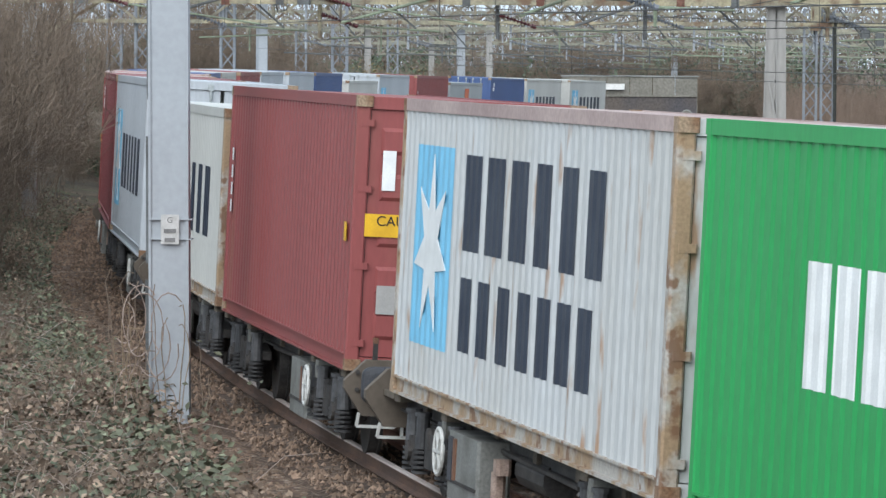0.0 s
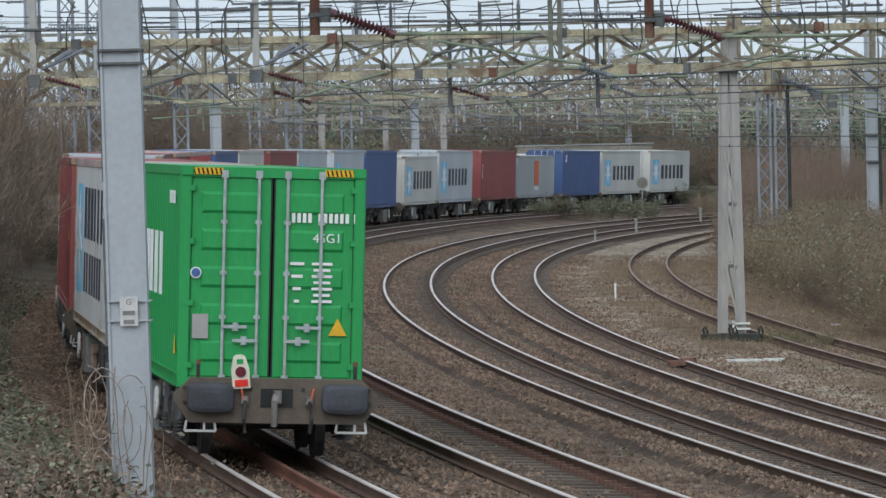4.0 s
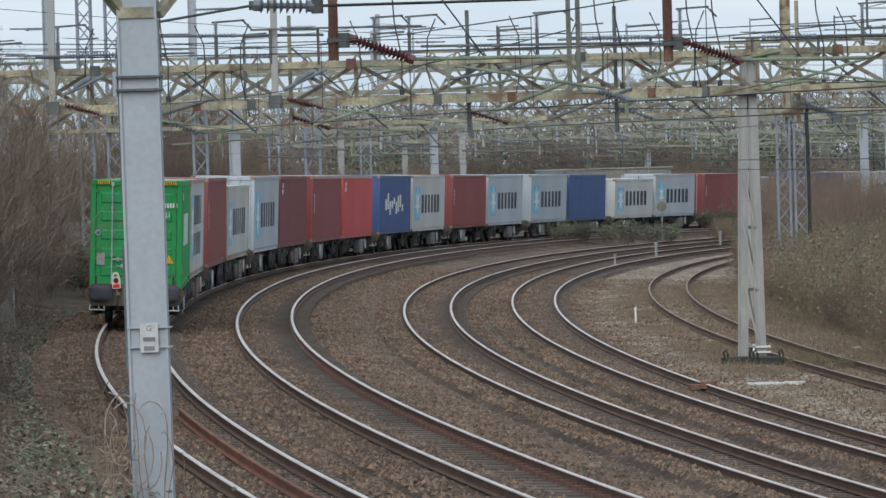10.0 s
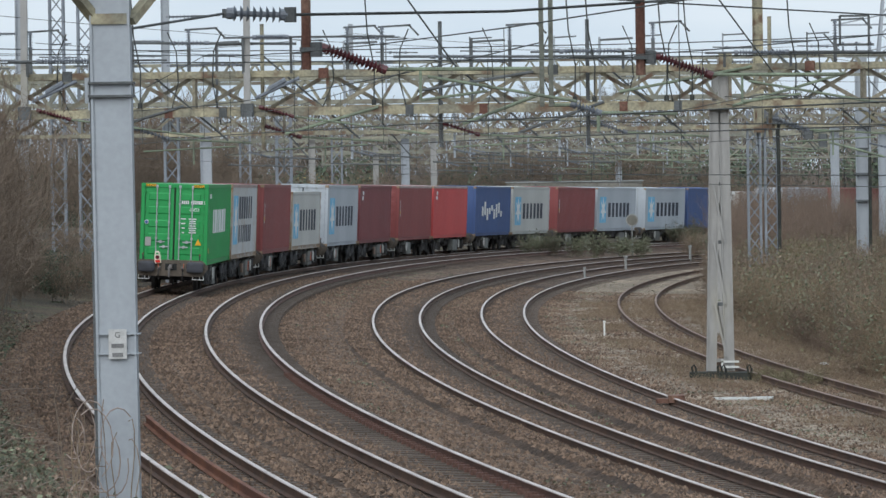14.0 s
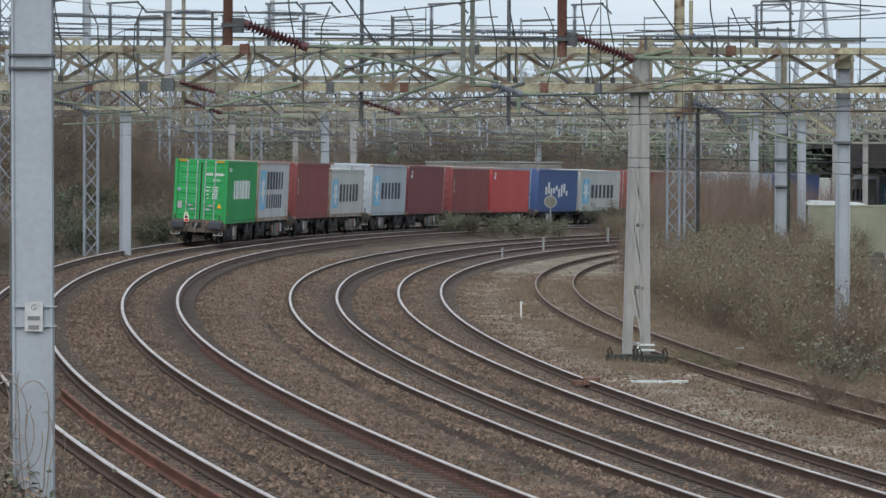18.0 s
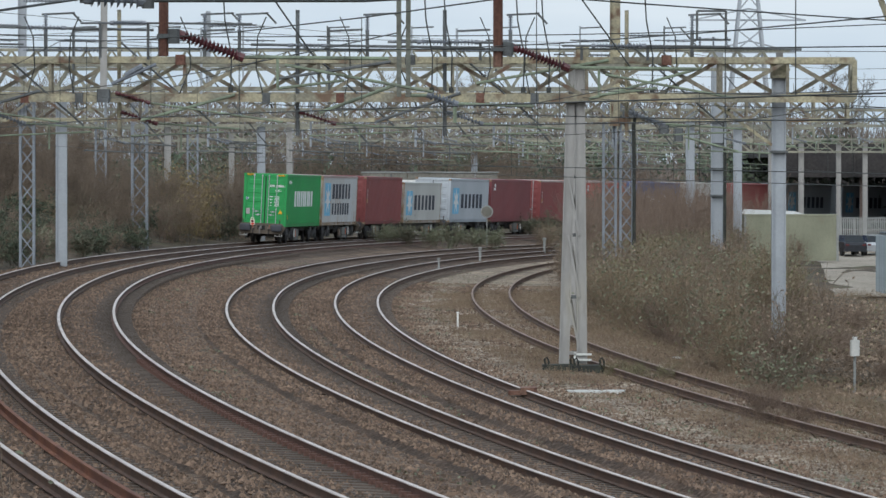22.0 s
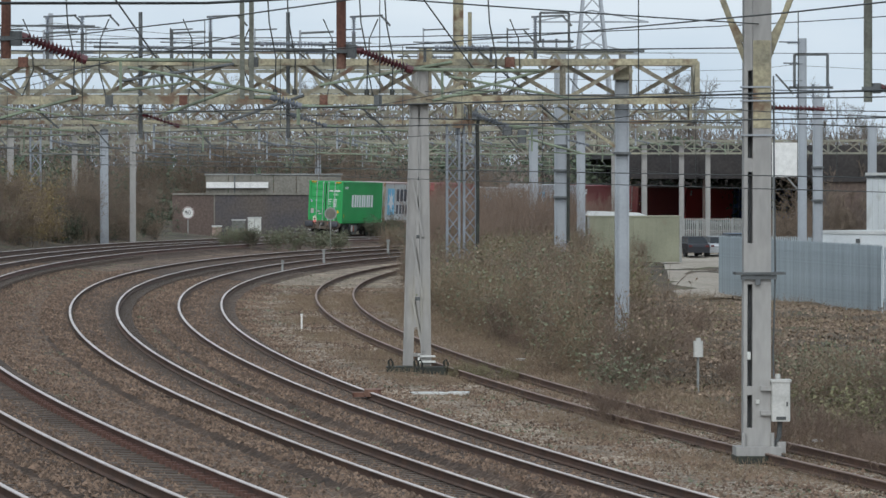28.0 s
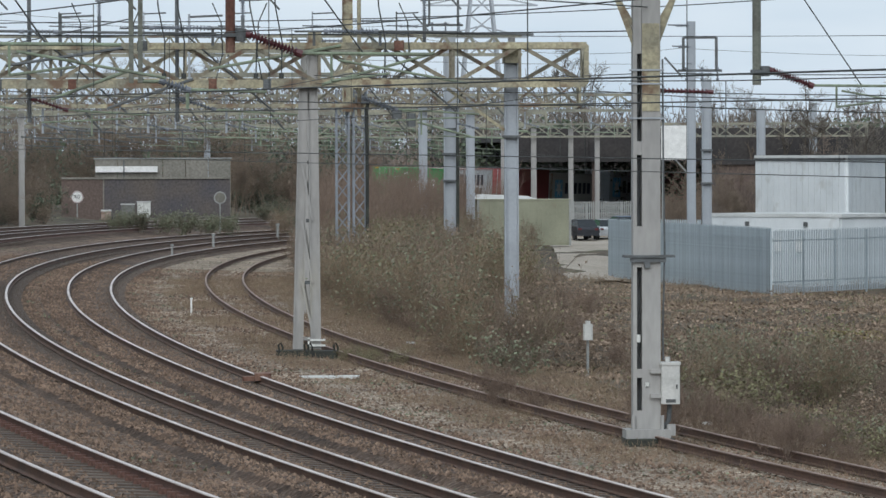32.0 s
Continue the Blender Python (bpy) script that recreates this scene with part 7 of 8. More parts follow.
for _i, (_x, _y) in enumerate(((9.5, 126.2), (10.3, 125.4), (11.0, 126.4), (10.7, 124.6))):
    place(SCRUB[(_i + 1) % 4], _x, _y, _i * 1.4, 0.62 + 0.07 * _i)
for _i in range(3):
    place(SCRUB[_i % 4], 24.2 + 1.15 * _i, 299.0 + 2.0 * (_i % 3), _i * 1.1, 0.55 + 0.08 * (_i % 3))
for _i, (_x, _y) in enumerate(((6.5, 126.6), (7.1, 127.0), (6.9, 125.6), (7.7, 126.2))):
    place(_low[0], _x, _y, _i * 1.9, 0.32)


def grassland():
    """Dead grass, fallen leaves and weeds on the rough ground beside the siding, and sparse weeds on the ballast."""
    rng = np.random.default_rng(31)
    x, y, s, l = scatter_region(rng, 42000, 80, 230, 18.6, 46)
    a = np.stack([x, y, ground_height(x, y) + 0.0], 1)
    a[:, 2] = np.where(l < 20.6, level(x, y, l) + infill(l), a[:, 2])
    d = rng.normal(0, 0.16, (len(x), 3))
    d[:, 2] = rng.uniform(0.08, 0.42, len(x)) * np.where(l < 20, 0.5, 1)
    stuff("dead_grass", "dead tan grass and weed stalks beside the siding", [stalks(a, a + d, rng.uniform(0.008, 0.016, len(x)), rng)], M["twig_tan"])
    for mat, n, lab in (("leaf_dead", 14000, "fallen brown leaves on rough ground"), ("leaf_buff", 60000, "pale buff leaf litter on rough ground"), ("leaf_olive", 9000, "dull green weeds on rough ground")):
        x, y, s, l = scatter_region(rng, n, 80, 215, 18.8, 44)
        keep = ripple(x, y, 0.4, 0.3) > (-0.3 if mat == "leaf_dead" else -0.8 if mat == "leaf_buff" else 0.15)
        x, y = x[keep], y[keep]
        pts = np.stack([x, y, ground_height(x, y) + rng.uniform(0.02, 0.12 if mat == "leaf_buff" else 0.25, len(x))], 1)
        stuff("ground_leaves", lab, [leaves(pts, np.array([[0, -0.3, 0.9]]), 0.055, rng)], M[mat])
    for mat, n, lab in (("leaf_pale", 3500, "sparse pale weeds on the ballast"), ("leaf", 3000, "moss and weeds in the ballast")):
        x, y, s, l = scatter_region(rng, n * 4, 60, 260, 4.8, 20)
        keep = (ripple(x, y, 0.6, 0.45) > 0.35) & (np.min(np.abs(l[:, None] - np.array(LAT[:4])[None, :]), 1) > 1.35)
        x, y, l = x[keep], y[keep], l[keep]
        pts = np.stack([x, y, level(x, y, l) + infill(l) + 0.02 + rng.uniform(0, 0.03, len(x))], 1)
        stuff("ballast_weeds", lab, [leaves(pts, np.array([[0, -0.2, 1.0]]), 0.035, rng)], M[mat])
    x, y, s, l = scatter_region(rng, 8000, 96, 200, 21.5, 40)
    pts = np.stack([x, y, ground_height(x, y) + rng.uniform(0.02, 0.3, len(x)) * (0.6 + 0.4 * ripple(x, y, 0.5, 0.4))], 1)
    stuff("dead_bracken", "large withered brown leaves and bracken before the compound", [leaves(pts, np.array([[0, -0.4, 0.8]]), 0.075, rng)], M["leaf_dead"])
    x, y = rng.normal(24.4, 0.75, 2600), rng.normal(154.0, 2.0, 2600)
    pts = np.stack([x, y, ground_height(x, y) + rng.uniform(0.0, 0.06, len(x))], 1)
    stuff("moss_patch", "bright yellow-green moss on the open ground", [leaves(pts, np.array([[0, -0.2, 1.0]]), 0.07, rng)], M["moss"])
    # thin weeds grown over the siding
    x, y, s, l = scatter_region(rng, 52000, 80, 215, 14.6, 21.4)
    keep = (ripple(x, y, 0.5, 0.3) > -0.15) | (l > 18.8)
    x, y, l = x[keep], y[keep], l[keep]
    a = np.stack([x, y, level(x, y, l) + infill(l) - 0.01], 1)
    d = rng.normal(0, 0.08, (len(x), 3))
    d[:, 2] = rng.uniform(0.04, 0.22, len(x))
    stuff("siding_weeds", "thin withered weeds growing over the siding", [stalks(a, a + d, 0.008, rng)], M["twig_tan"])


grassland()
# green clumps between the lines, far round the curve
GREEN = [woody("green_bush", "low dull green bush between the tracks", "bush", 70 + i, 1.5, 1.6, 10, 2, 0.012, 0.02, M["twig"], M["twig"], 6, M["leaf"] if i else M["leaf_pale"], 1700, 0.055, up=0.3, group="bushes between tracks") for i in range(2)]
scatter(GREEN, [(1.4, 300), (2.9, 301), (4.4, 304), (5.7, 306), (7.2, 310), (8.4, 313), (2.2, 303), (12.0, 352), (13.5, 355), (15.0, 356), (16.5, 359), (18.2, 362), (-13.5, 262), (-15.0, 268), (-12.6, 226), (-14.2, 222), (-15.6, 214)], 3, 0.6, 1.0)
YEL = woody("yellowing_bush", "rounded bush with yellowing leaves beside the line", "bush", 80, 3.4, 2.4, 10, 3, 0.012, 0.03, M["twig"], M["twig_tan"], 5, M["leaf_yellow"], 1500, 0.07, up=0.35)
place(YEL, -9.7, 318.0, 0, 1.0, True)
place(YEL, -10.9, 290.0, 2.0, 1.0)
place(YEL, -10.0, 293.0, 3.6, 0.95)

# trees
OAK = [woody("bare_tree", "tall leafless grey-brown tree", "tree", 90 + i, 12.0, 5.0, 2, 5, 0.022, 0.34, M["bark"], M["twig_grey"], 5, fork=0.72, up=0.4, group="bare trees") for i in range(3)]
DARK = [woody("dark_bush", "dark evergreen bush behind the tracks", "bush", 110 + i, 3.6, 5.0, 9, 3, 0.03, 0.06, M["bark"], M["twig"], 5, M["leaf_dark"], 2600, 0.13, up=0.3, group="evergreen bushes") for i in range(2)]
BROWN = [woody("brown_hedge_tree", "dense leafless brown hedge tree", "tree", 120 + i, 6.5, 5.0, 9, 4, 0.022, 0.08, M["twig"], M["twig"], 5, up=0.45, group="brown hedge trees") for i in range(3)]
_spots = [(-70 + 6.0 * i + _rng.uniform(-2, 2), 525 + _rng.uniform(-25, 60)) for i in range(30)] + [(-33 + _rng.uniform(-4, 4), 190 + 24 * i) for i in range(6)] + [(45.0, 300.0), (49.5, 306.0), (58, 320)]
scatter(OAK, _spots, 12, 0.75, 1.2)
_spots = [(-64 + 4.6 * i + _rng.uniform(-1, 1), 485 + _rng.uniform(-12, 30)) for i in range(38)] + [(-18 - 2.5 * (i % 4), 250 + 14 * i) for i in range(12)] + [(-9 + 4 * i, 402 + 3 * i) for i in range(6)] + [(33.6, 262), (36.0, 275)] + [(11.2, 398), (13.4, 402), (15.8, 405), (18.2, 409)]
scatter(BROWN, _spots, 13, 0.7, 1.15)
_spots = [(-40 + 9 * i + _rng.uniform(-2, 2), 435 + _rng.uniform(-8, 20)) for i in range(7)] + [(-13.5, 345), (-15.5, 330), (30.4, 340), (-17, 300), (30.2, 246), (12.5, 432), (17, 436), (21, 440)]
scatter(DARK, _spots, 14, 0.5, 0.9)
# small dark bushes added so their leaf colour gives the hedge its shade
for _i in range(22):
    _x, _y, _ = line(228 + 4.6 * _i, -5.6 - 2.6 * ((_i * 7) % 3) / 2)
    place(DARK[_i % 2], float(_x), float(_y), _i * 1.9, 0.30 + 0.05 * ((_i * 3) % 4))
for _i in range(12):
    place(DARK[_i % 2], -15.8 + 0.75 * _i, 296.0 + 5.0 * (_i % 4), _i * 2.3, 0.42 + 0.07 * ((_i * 3) % 4))
for _i in range(40):
    _x, _y, _ = line(172 + 2.3 * _i, -2.9 - 1.9 * ((_i * 5) % 4) / 3)
    place((SCRUB[0], DARK[0], SCRUB[2], DARK[1], THICKET[0])[_i % 5], float(_x), float(_y), _i * 1.3, (0.62, 0.30, 0.55, 0.36, 0.30)[_i % 5])
place(YEL, -8.9, 283.0, 1.2, 0.8)
place(YEL, -9.7, 279.0, 4.0, 0.7)
for _i in range(6):
    place((BROWN + SAPLING)[_i % 5], 32.7 + 0.55 * _i, 284.0 + 3.0 * (_i % 3), _i * 1.7, (0.5, 0.56, 0.46, 1.0, 1.1, 0.5)[_i])
place(OAK[0], 51.5, 480.0, 0.3, 0.95)
place(OAK[1], 43.5, 300.0, 1.0, 0.72)
place(OAK[2], 47.5, 312.0, 2.6, 0.8)


def far_woods():
    """The brown wooded slope that closes the view behind the curve."""
    rng = np.random.default_rng(77)
    n = 75000
    x, y = rng.uniform(-110, 170, n), rng.uniform(470, 560, n)
    top = 5.2 + 3.0 * np.clip((62 - x) / 25, 0, 1) + 2.0 * ripple(x, y, 0.11, 0.06) + 1.5 * ripple(x, y, 0.33, 0.2) + np.clip((y - 470) / 30, 0, 1) * 2.5
    z = -1.5 + rng.uniform(0, 1, n) ** 0.8 * (top + 1.5)
    a = np.stack([x, y, z], 1)
    d = rng.normal(0, 0.55, (n, 3))
    d[:, 2] = rng.uniform(0.3, 1.9, n)
    stuff("far_woods", "brown leafless woods on the slope behind the railway", [stalks(a, a + d, rng.uniform(0.06, 0.14, n), rng)], M["twig_far"], "woods")
    m = 52000
    x, y = rng.uniform(-75, 75, m), rng.uniform(448, 468, m)
    keep = ripple(x + 20, y, 0.14, 0.05) + 0.5 * ripple(x, y, 0.31, 0.1) > -0.25
    x, y = x[keep], y[keep]
    z = -1.2 + rng.uniform(0, 1, len(x)) ** 0.8 * (6.6 + 2.6 * ripple(x, y, 0.23, 0.1))
    stuff("evergreen_belt", "dark evergreen trees in a belt behind the railway", [leaves(np.stack([x, y, z], 1), np.array([[0, -0.6, 0.5]]), 0.22, rng)], M["leaf_dark"], "woods")
    m = 26000
    x, y = rng.uniform(-110, 170, m), rng.uniform(465, 540, m)
    keep = ripple(x, y, 0.09, 0.07) > 0.0
    x, y = x[keep], y[keep]
    z = -1.2 + rng.uniform(0, 1, len(x)) * (4.5 + 1.5 * ripple(x, y, 0.2, 0.1))
    stuff("far_thicket", "green ivy and evergreen thicket in the woods, haze in its colour", [leaves(np.stack([x, y, z], 1), np.array([[0, -0.6, 0.5]]), 0.24, rng)], M["leaf_far"], "woods")


# lighter copy of the evergreen leaf: distance haze mixed into its colour
M["leaf_far"] = material("hazed_far_evergreen_leaf", (0.085, 0.105, 0.075), 0.8, 0, (0.06, 0.075, 0.055), 0.2, (0.35, 0.65), 3.0, 0.25, 0.1, 0.003, vary=0.35, island=True)
# woods brown, raised to include the haze of distance
M["twig_far"] = material("brown_hazed_far_woods", (0.205, 0.175, 0.15), 1.0, 0, (0.15, 0.13, 0.112), 0.15, (0.35, 0.65), 3.0, 0.2, 0.1, 0.01, vary=0.35, island=True)
far_woods()
_b = Mesh()
_pts = [(-260 + 12 * _i, _y, _z + 1.2 * float(ripple(np.array([-260.0 + 12 * _i]), np.array([_y]), 0.11, 0.06)[0]) * (_z > 0)) for _y, _z in ((545.0, -1.6), (575.0, 4.6), (700.0, 5.2), (900.0, -3.0)) for _i in range(50)]
_b.add(_pts, [(r * 50 + i, r * 50 + i + 1, (r + 1) * 50 + i + 1, (r + 1) * 50 + i) for r in range(3) for i in range(49)])
thing("wooded_slope", "brown wooded slope behind the railway", "slope", kind="structure", mesh=_b, mat=M["twig_far"], smooth=True)

# ---- the yard, walls and small things ----
M.update({
    "palisade": material("pale_blue_grey_palisade_steel", (0.35, 0.40, 0.425), 0.6, 0.1, (0.30, 0.345, 0.365), 1.2, (0.35, 0.65), 20.0, 0.12, 0.1, 0.003, vary=0.12),
    "kiosk": material("off_white_ribbed_cladding", (0.62, 0.65, 0.66), 0.6, 0, (0.54, 0.57, 0.58), 0.6, (0.35, 0.65), 18.0, 0.06, 0.08, 0.004, stain=(0.36, 0.36, 0.33), stain_scale=0.9, stain_edge=(0.6, 0.78)),
    "kiosk_seam": material("grey_cladding_seam", (0.47, 0.49, 0.5), 0.7),
    "roof_pale": material("pale_felt_roof", (0.52, 0.53, 0.52), 0.8, 0, (0.42, 0.43, 0.42), 0.8, (0.35, 0.65), 15.0, 0.1),
    "dark_wall": material("dark_blue_brick_wall", (0.072, 0.068, 0.075), 0.9, 0, (0.10, 0.085, 0.075), 0.4, (0.35, 0.65), 6.0, 0.25, 0.4, 0.02),
    "brown_wall": material("brown_brick_wall", (0.12, 0.088, 0.075), 0.9, 0, (0.085, 0.066, 0.058), 0.4, (0.35, 0.65), 6.0, 0.25, 0.4, 0.02),
    "parapet": material("weathered_concrete_parapet", (0.20, 0.19, 0.165), 0.9, 0, (0.145, 0.14, 0.12), 0.4, (0.35, 0.65), 6.0, 0.2, 0.3, 0.01),
    # girder colour, deepened to carry the shade under the bridge too
    "bridge": material("dark_weathered_girder_and_bridge_shade", (0.034, 0.032, 0.033), 0.85, 0.1, (0.052, 0.047, 0.045), 0.3, (0.35, 0.65), 5.0, 0.25, 0.2, 0.01),
    "glass": material("dark_car_glass", (0.02, 0.024, 0.028), 0.1, 0),
    "tyre": material("black_tyre_rubber", (0.02, 0.02, 0.02), 0.85),
    "car_silver": material("silver_car_paint", (0.42, 0.44, 0.46), 0.3, 0.5),
    "car_blue": material("blue_grey_car_paint", (0.14, 0.19, 0.27), 0.3, 0.3),
    "car_dark": material("dark_car_paint", (0.035, 0.038, 0.045), 0.3, 0.3),
    "sign_white": material("white_sign_face", (0.70, 0.70, 0.68), 0.5, 0, (0.6, 0.6, 0.58), 4.0),
    "sign_back": material("grey_sign_back", (0.28, 0.29, 0.28), 0.6, 0.2),
})

# yard surface
_yard = Mesh()
_pts = []
for _j in range(26):
    for _i in range(10):
        _y = 216 + _j * 6.0
        _x = (20.6 + (_y - 216) * 0.085) + _i * (2.2 if _y > 236 else 0.55)
        _pts.append((_x, _y, ground_at(_x, _y) + 0.08))
_yard.add(_pts, [(j * 10 + i, j * 10 + i + 1, (j + 1) * 10 + i + 1, (j + 1) * 10 + i) for j in range(25) for i in range(9)])
thing("yard", "pale gravel yard and track behind the scrub", "yard", kind="structure", mesh=_yard, mat=M["gravel"], smooth=True)


def palisade(a, b, height, mat):
    a, b = Vector((*a, 0)), Vector((*b, 0))
    f = thing("palisade_fence", "pale blue-grey steel palisade fence round the compound" if mat is M["palisade"] else "grey steel palisade fence behind the parked cars", "fence", group="palisade fence")
    d = (b - a).normalized()
    ang = math.atan2(d.y, d.x)
    pale = Mesh().add([(-0.05, -0.014, 0), (0, 0.014, 0), (0.05, -0.014, 0), (-0.05, -0.014, height - 0.1), (0, 0.014, height - 0.1), (0.05, -0.014, height - 0.1), (0, -0.004, height)],
                      [(0, 1, 4, 3), (1, 2, 5, 4), (4, 1, 0, 3), (3, 4, 6), (4, 5, 6), (2, 0, 3, 5), (3, 6, 5)]).data("pale", mat)
    n = int((b - a).length / 0.15)
    for i in range(n):
        p = a.lerp(b, (i + 0.5) / n)
        part("pale", pale, None, f, m=Matrix.Translation((p.x, p.y, -1.42)) @ Matrix.Rotation(ang, 4, "Z"))
    for i in range(int((b - a).length / 2.75) + 1):
        p = a + d * (i * 2.75)
        z = -1.42
        part("post", Mesh().box((p.x - d.y * 0.08, p.y + d.x * 0.08, z + height / 2 - 0.1), (0.08, 0.1, height)), mat, f)
    for k in (0.18, 0.82):
        za = zb = -1.42 + height * k
        part("rail", Mesh().bar((a.x - d.y * 0.04, a.y + d.x * 0.04, za), (b.x - d.y * 0.04, b.y + d.x * 0.04, zb), 0.05, 0.06), mat, f)


palisade((24.2, 234.0), (27.7, 203.0), 2.75, M["palisade"])
palisade((27.75, 203.0), (37.5, 216.0), 2.65, M["palisade"])
palisade((27.7, 262.0), (33.0, 256.0), 2.4, M["palisade"])


def kiosk():
    k = thing("relay_building", "off-white flat-roofed equipment building in the compound", "building")
    p1, p2, p3 = Vector((32.47, 243, 0)), Vector((35.79, 236, 0)), Vector((39.78, 250, 0))
    p4 = p1 + p3 - p2
    z0, z1 = ground_at(34, 242) - 0.4, 4.1
    for a, b in ((p1, p2), (p2, p3), (p3, p4), (p4, p1)):
        d = (b - a).normalized()
        n = Vector((d.y, -d.x, 0))
        part("wall", Mesh().bar(a + Vector((0, 0, (z0 + z1) / 2)), b + Vector((0, 0, (z0 + z1) / 2)), 0.2, z1 - z0), M["kiosk"], k)
        cnt = int((b - a).length / 0.5)
        for i in range(1, cnt):
            q = a.lerp(b, i / cnt) - n * 0.0 + n * 0.103
            part("cladding_seam", Mesh().bar(Vector((q.x, q.y, z0)), Vector((q.x, q.y, z1 - 0.1)), 0.022), M["kiosk_seam"], k)
        part("cornice", Mesh().bar(a + n * 0.1 + Vector((0, 0, z1 - 0.04)), b + n * 0.1 + Vector((0, 0, z1 - 0.04)), 0.16, 0.1), M["steel_dark"], k)
    rf = Mesh()
    c = (p1 + p3) / 2
    ring = [c + (p - c) * 1.05 for p in (p1, p2, p3, p4)]
    rf.add([(p.x, p.y, z1 + 0.02) for p in ring] + [(p.x, p.y, z1 + 0.16) for p in ring], [(3, 2, 1, 0), (4, 5, 6, 7)] + [(i, (i + 1) % 4, 4 + (i + 1) % 4, 4 + i) for i in range(4)])
    part("roof", rf, M["roof_pale"], k)
    d = (p2 - p1).normalized()
    n = Vector((d.y, -d.x, 0))
    m = Matrix.Translation(p1.lerp(p2, 0.68) + n * -0.16 + Vector((0, 0, 2.3))) @ Matrix.Rotation(math.atan2(d.y, d.x), 4, "Z")
    part("wall_panel", Mesh().box((0, 0, 0), (1.1, 0.08, 1.6), bevel=0.02), M["white_box"], k, "pale meter panel", m=m)
    part("panel_dial", Mesh().disc((0, -0.06, 0.3), (0, 1, 0), 0.12, 0.06, 12), M["steel_dark"], k, m=m)
    part("panel_pipe", Mesh().sweep([(-0.1, -0.08, -0.9), (-0.3, -0.08, -1.0), (-1.1, -0.08, -1.15)], 0.07, 6), M["white_box"], k, m=m)
    # low annex in front
    an = thing("low_annex", "low off-white flat-roofed annex beside the equipment building", "building")
    a, b = Vector((28.3, 228, 0)), Vector((33.4, 222, 0))
    d = (b - a).normalized()
    back = Vector((-d.y, d.x, 0)) * 5.0
    za, zb = ground_at(30, 225) - 0.4, 1.45
    for q0, q1 in ((a, b), (b, b + back), (b + back, a + back), (a + back, a)):
        part("wall", Mesh().bar(q0 + Vector((0, 0, (za + zb) / 2)), q1 + Vector((0, 0, (za + zb) / 2)), 0.18, zb - za), M["kiosk"], an)
    c = (a + b + back) / 2 + Vector((0, 0, 0))
    ring = [c + (p - c) * 1.05 for p in (a, b, b + back, a + back)]
    part("roof", Mesh().add([(p.x, p.y, zb + 0.01) for p in ring] + [(p.x, p.y, zb + 0.16) for p in ring], [(3, 2, 1, 0), (4, 5, 6, 7)] + [(i, (i + 1) % 4, 4 + (i + 1) % 4, 4 + i) for i in range(4)]), M["roof_pale"], an)
    for t in (0.3, 0.75):
        q = a.lerp(b, t) - Vector((-d.y, d.x, 0)) * 0.13
        part("wall_lamp", Mesh().box((q.x, q.y, 1.15), (0.2, 0.14, 0.2), bevel=0.03), M["steel_dark"], an)
    for t in (0.55, 0.72):
        q = a.lerp(b, t) - Vector((-d.y, d.x, 0)) * 0.16
        part("notice", Mesh().box((q.x, q.y, 0.2), (0.5, 0.03, 0.6)), M["sign_white"], an)


kiosk()

BOARD = thing("notice_board", "blank white board fixed between two masts", "board")
part("panel", Mesh().box((27.45, 235.0, 4.87), (1.25, 0.06, 1.62)), M["sign_white"], BOARD)
part("frame", Mesh().box((27.45, 235.06, 4.1), (1.3, 0.05, 0.06)).box((27.45, 235.06, 5.65), (1.3, 0.05, 0.06)), M["sign_back"], BOARD)
part("strut", Mesh().bar((27.3, 235.1, 4.3), (28.2, 235.1, 3.3), 0.06), M["sign_back"], BOARD)
part("leg", Mesh().bar((26.9, 235.1, ground_at(26.9, 235.1) - 0.2), (26.9, 235.1, 5.6), 0.08), M["sign_back"], BOARD)

# walls behind the curve
WALL = thing("wall_north", "long dark brick retaining wall behind the curve", "wall", kind="structure")
part("wall_panel", Mesh().box((5.6, 375.2, 0.97), (9.4, 0.4, 3.4)), M["dark_wall"], WALL, "dark brick wall")
part("wall_panel", Mesh().box((-0.75, 375.2, 1.07), (3.1, 0.42, 3.5)), M["brown_wall"], WALL, "brown brick pier wall")
part("coping", Mesh().box((4.0, 375.2, 2.73), (12.6, 0.6, 0.14)), M["parapet"], WALL)
PAR = thing("wall_parapet", "weathered concrete parapet panels above the dark wall", "wall", kind="structure")
for _i in range(6):
    part("parapet_panel", Mesh().box((1.05 + _i * 1.72, 380.0, 1.57), (1.66, 0.25, 5.2)), M["parapet"], PAR)
part("parapet_cap", Mesh().box((5.35, 380.0, 4.20), (10.5, 0.4, 0.1)), M["sign_back"], PAR)
part("pale_beam", Mesh().box((2.6, 379.7, 3.39), (4.7, 0.2, 0.45)), M["sign_white"], PAR, "white beam along the parapet")
part("floodlight_post", Mesh().bar((2.4, 379.6, 2.67), (2.4, 379.6, 4.07), 0.1), M["steel_dark"], PAR)


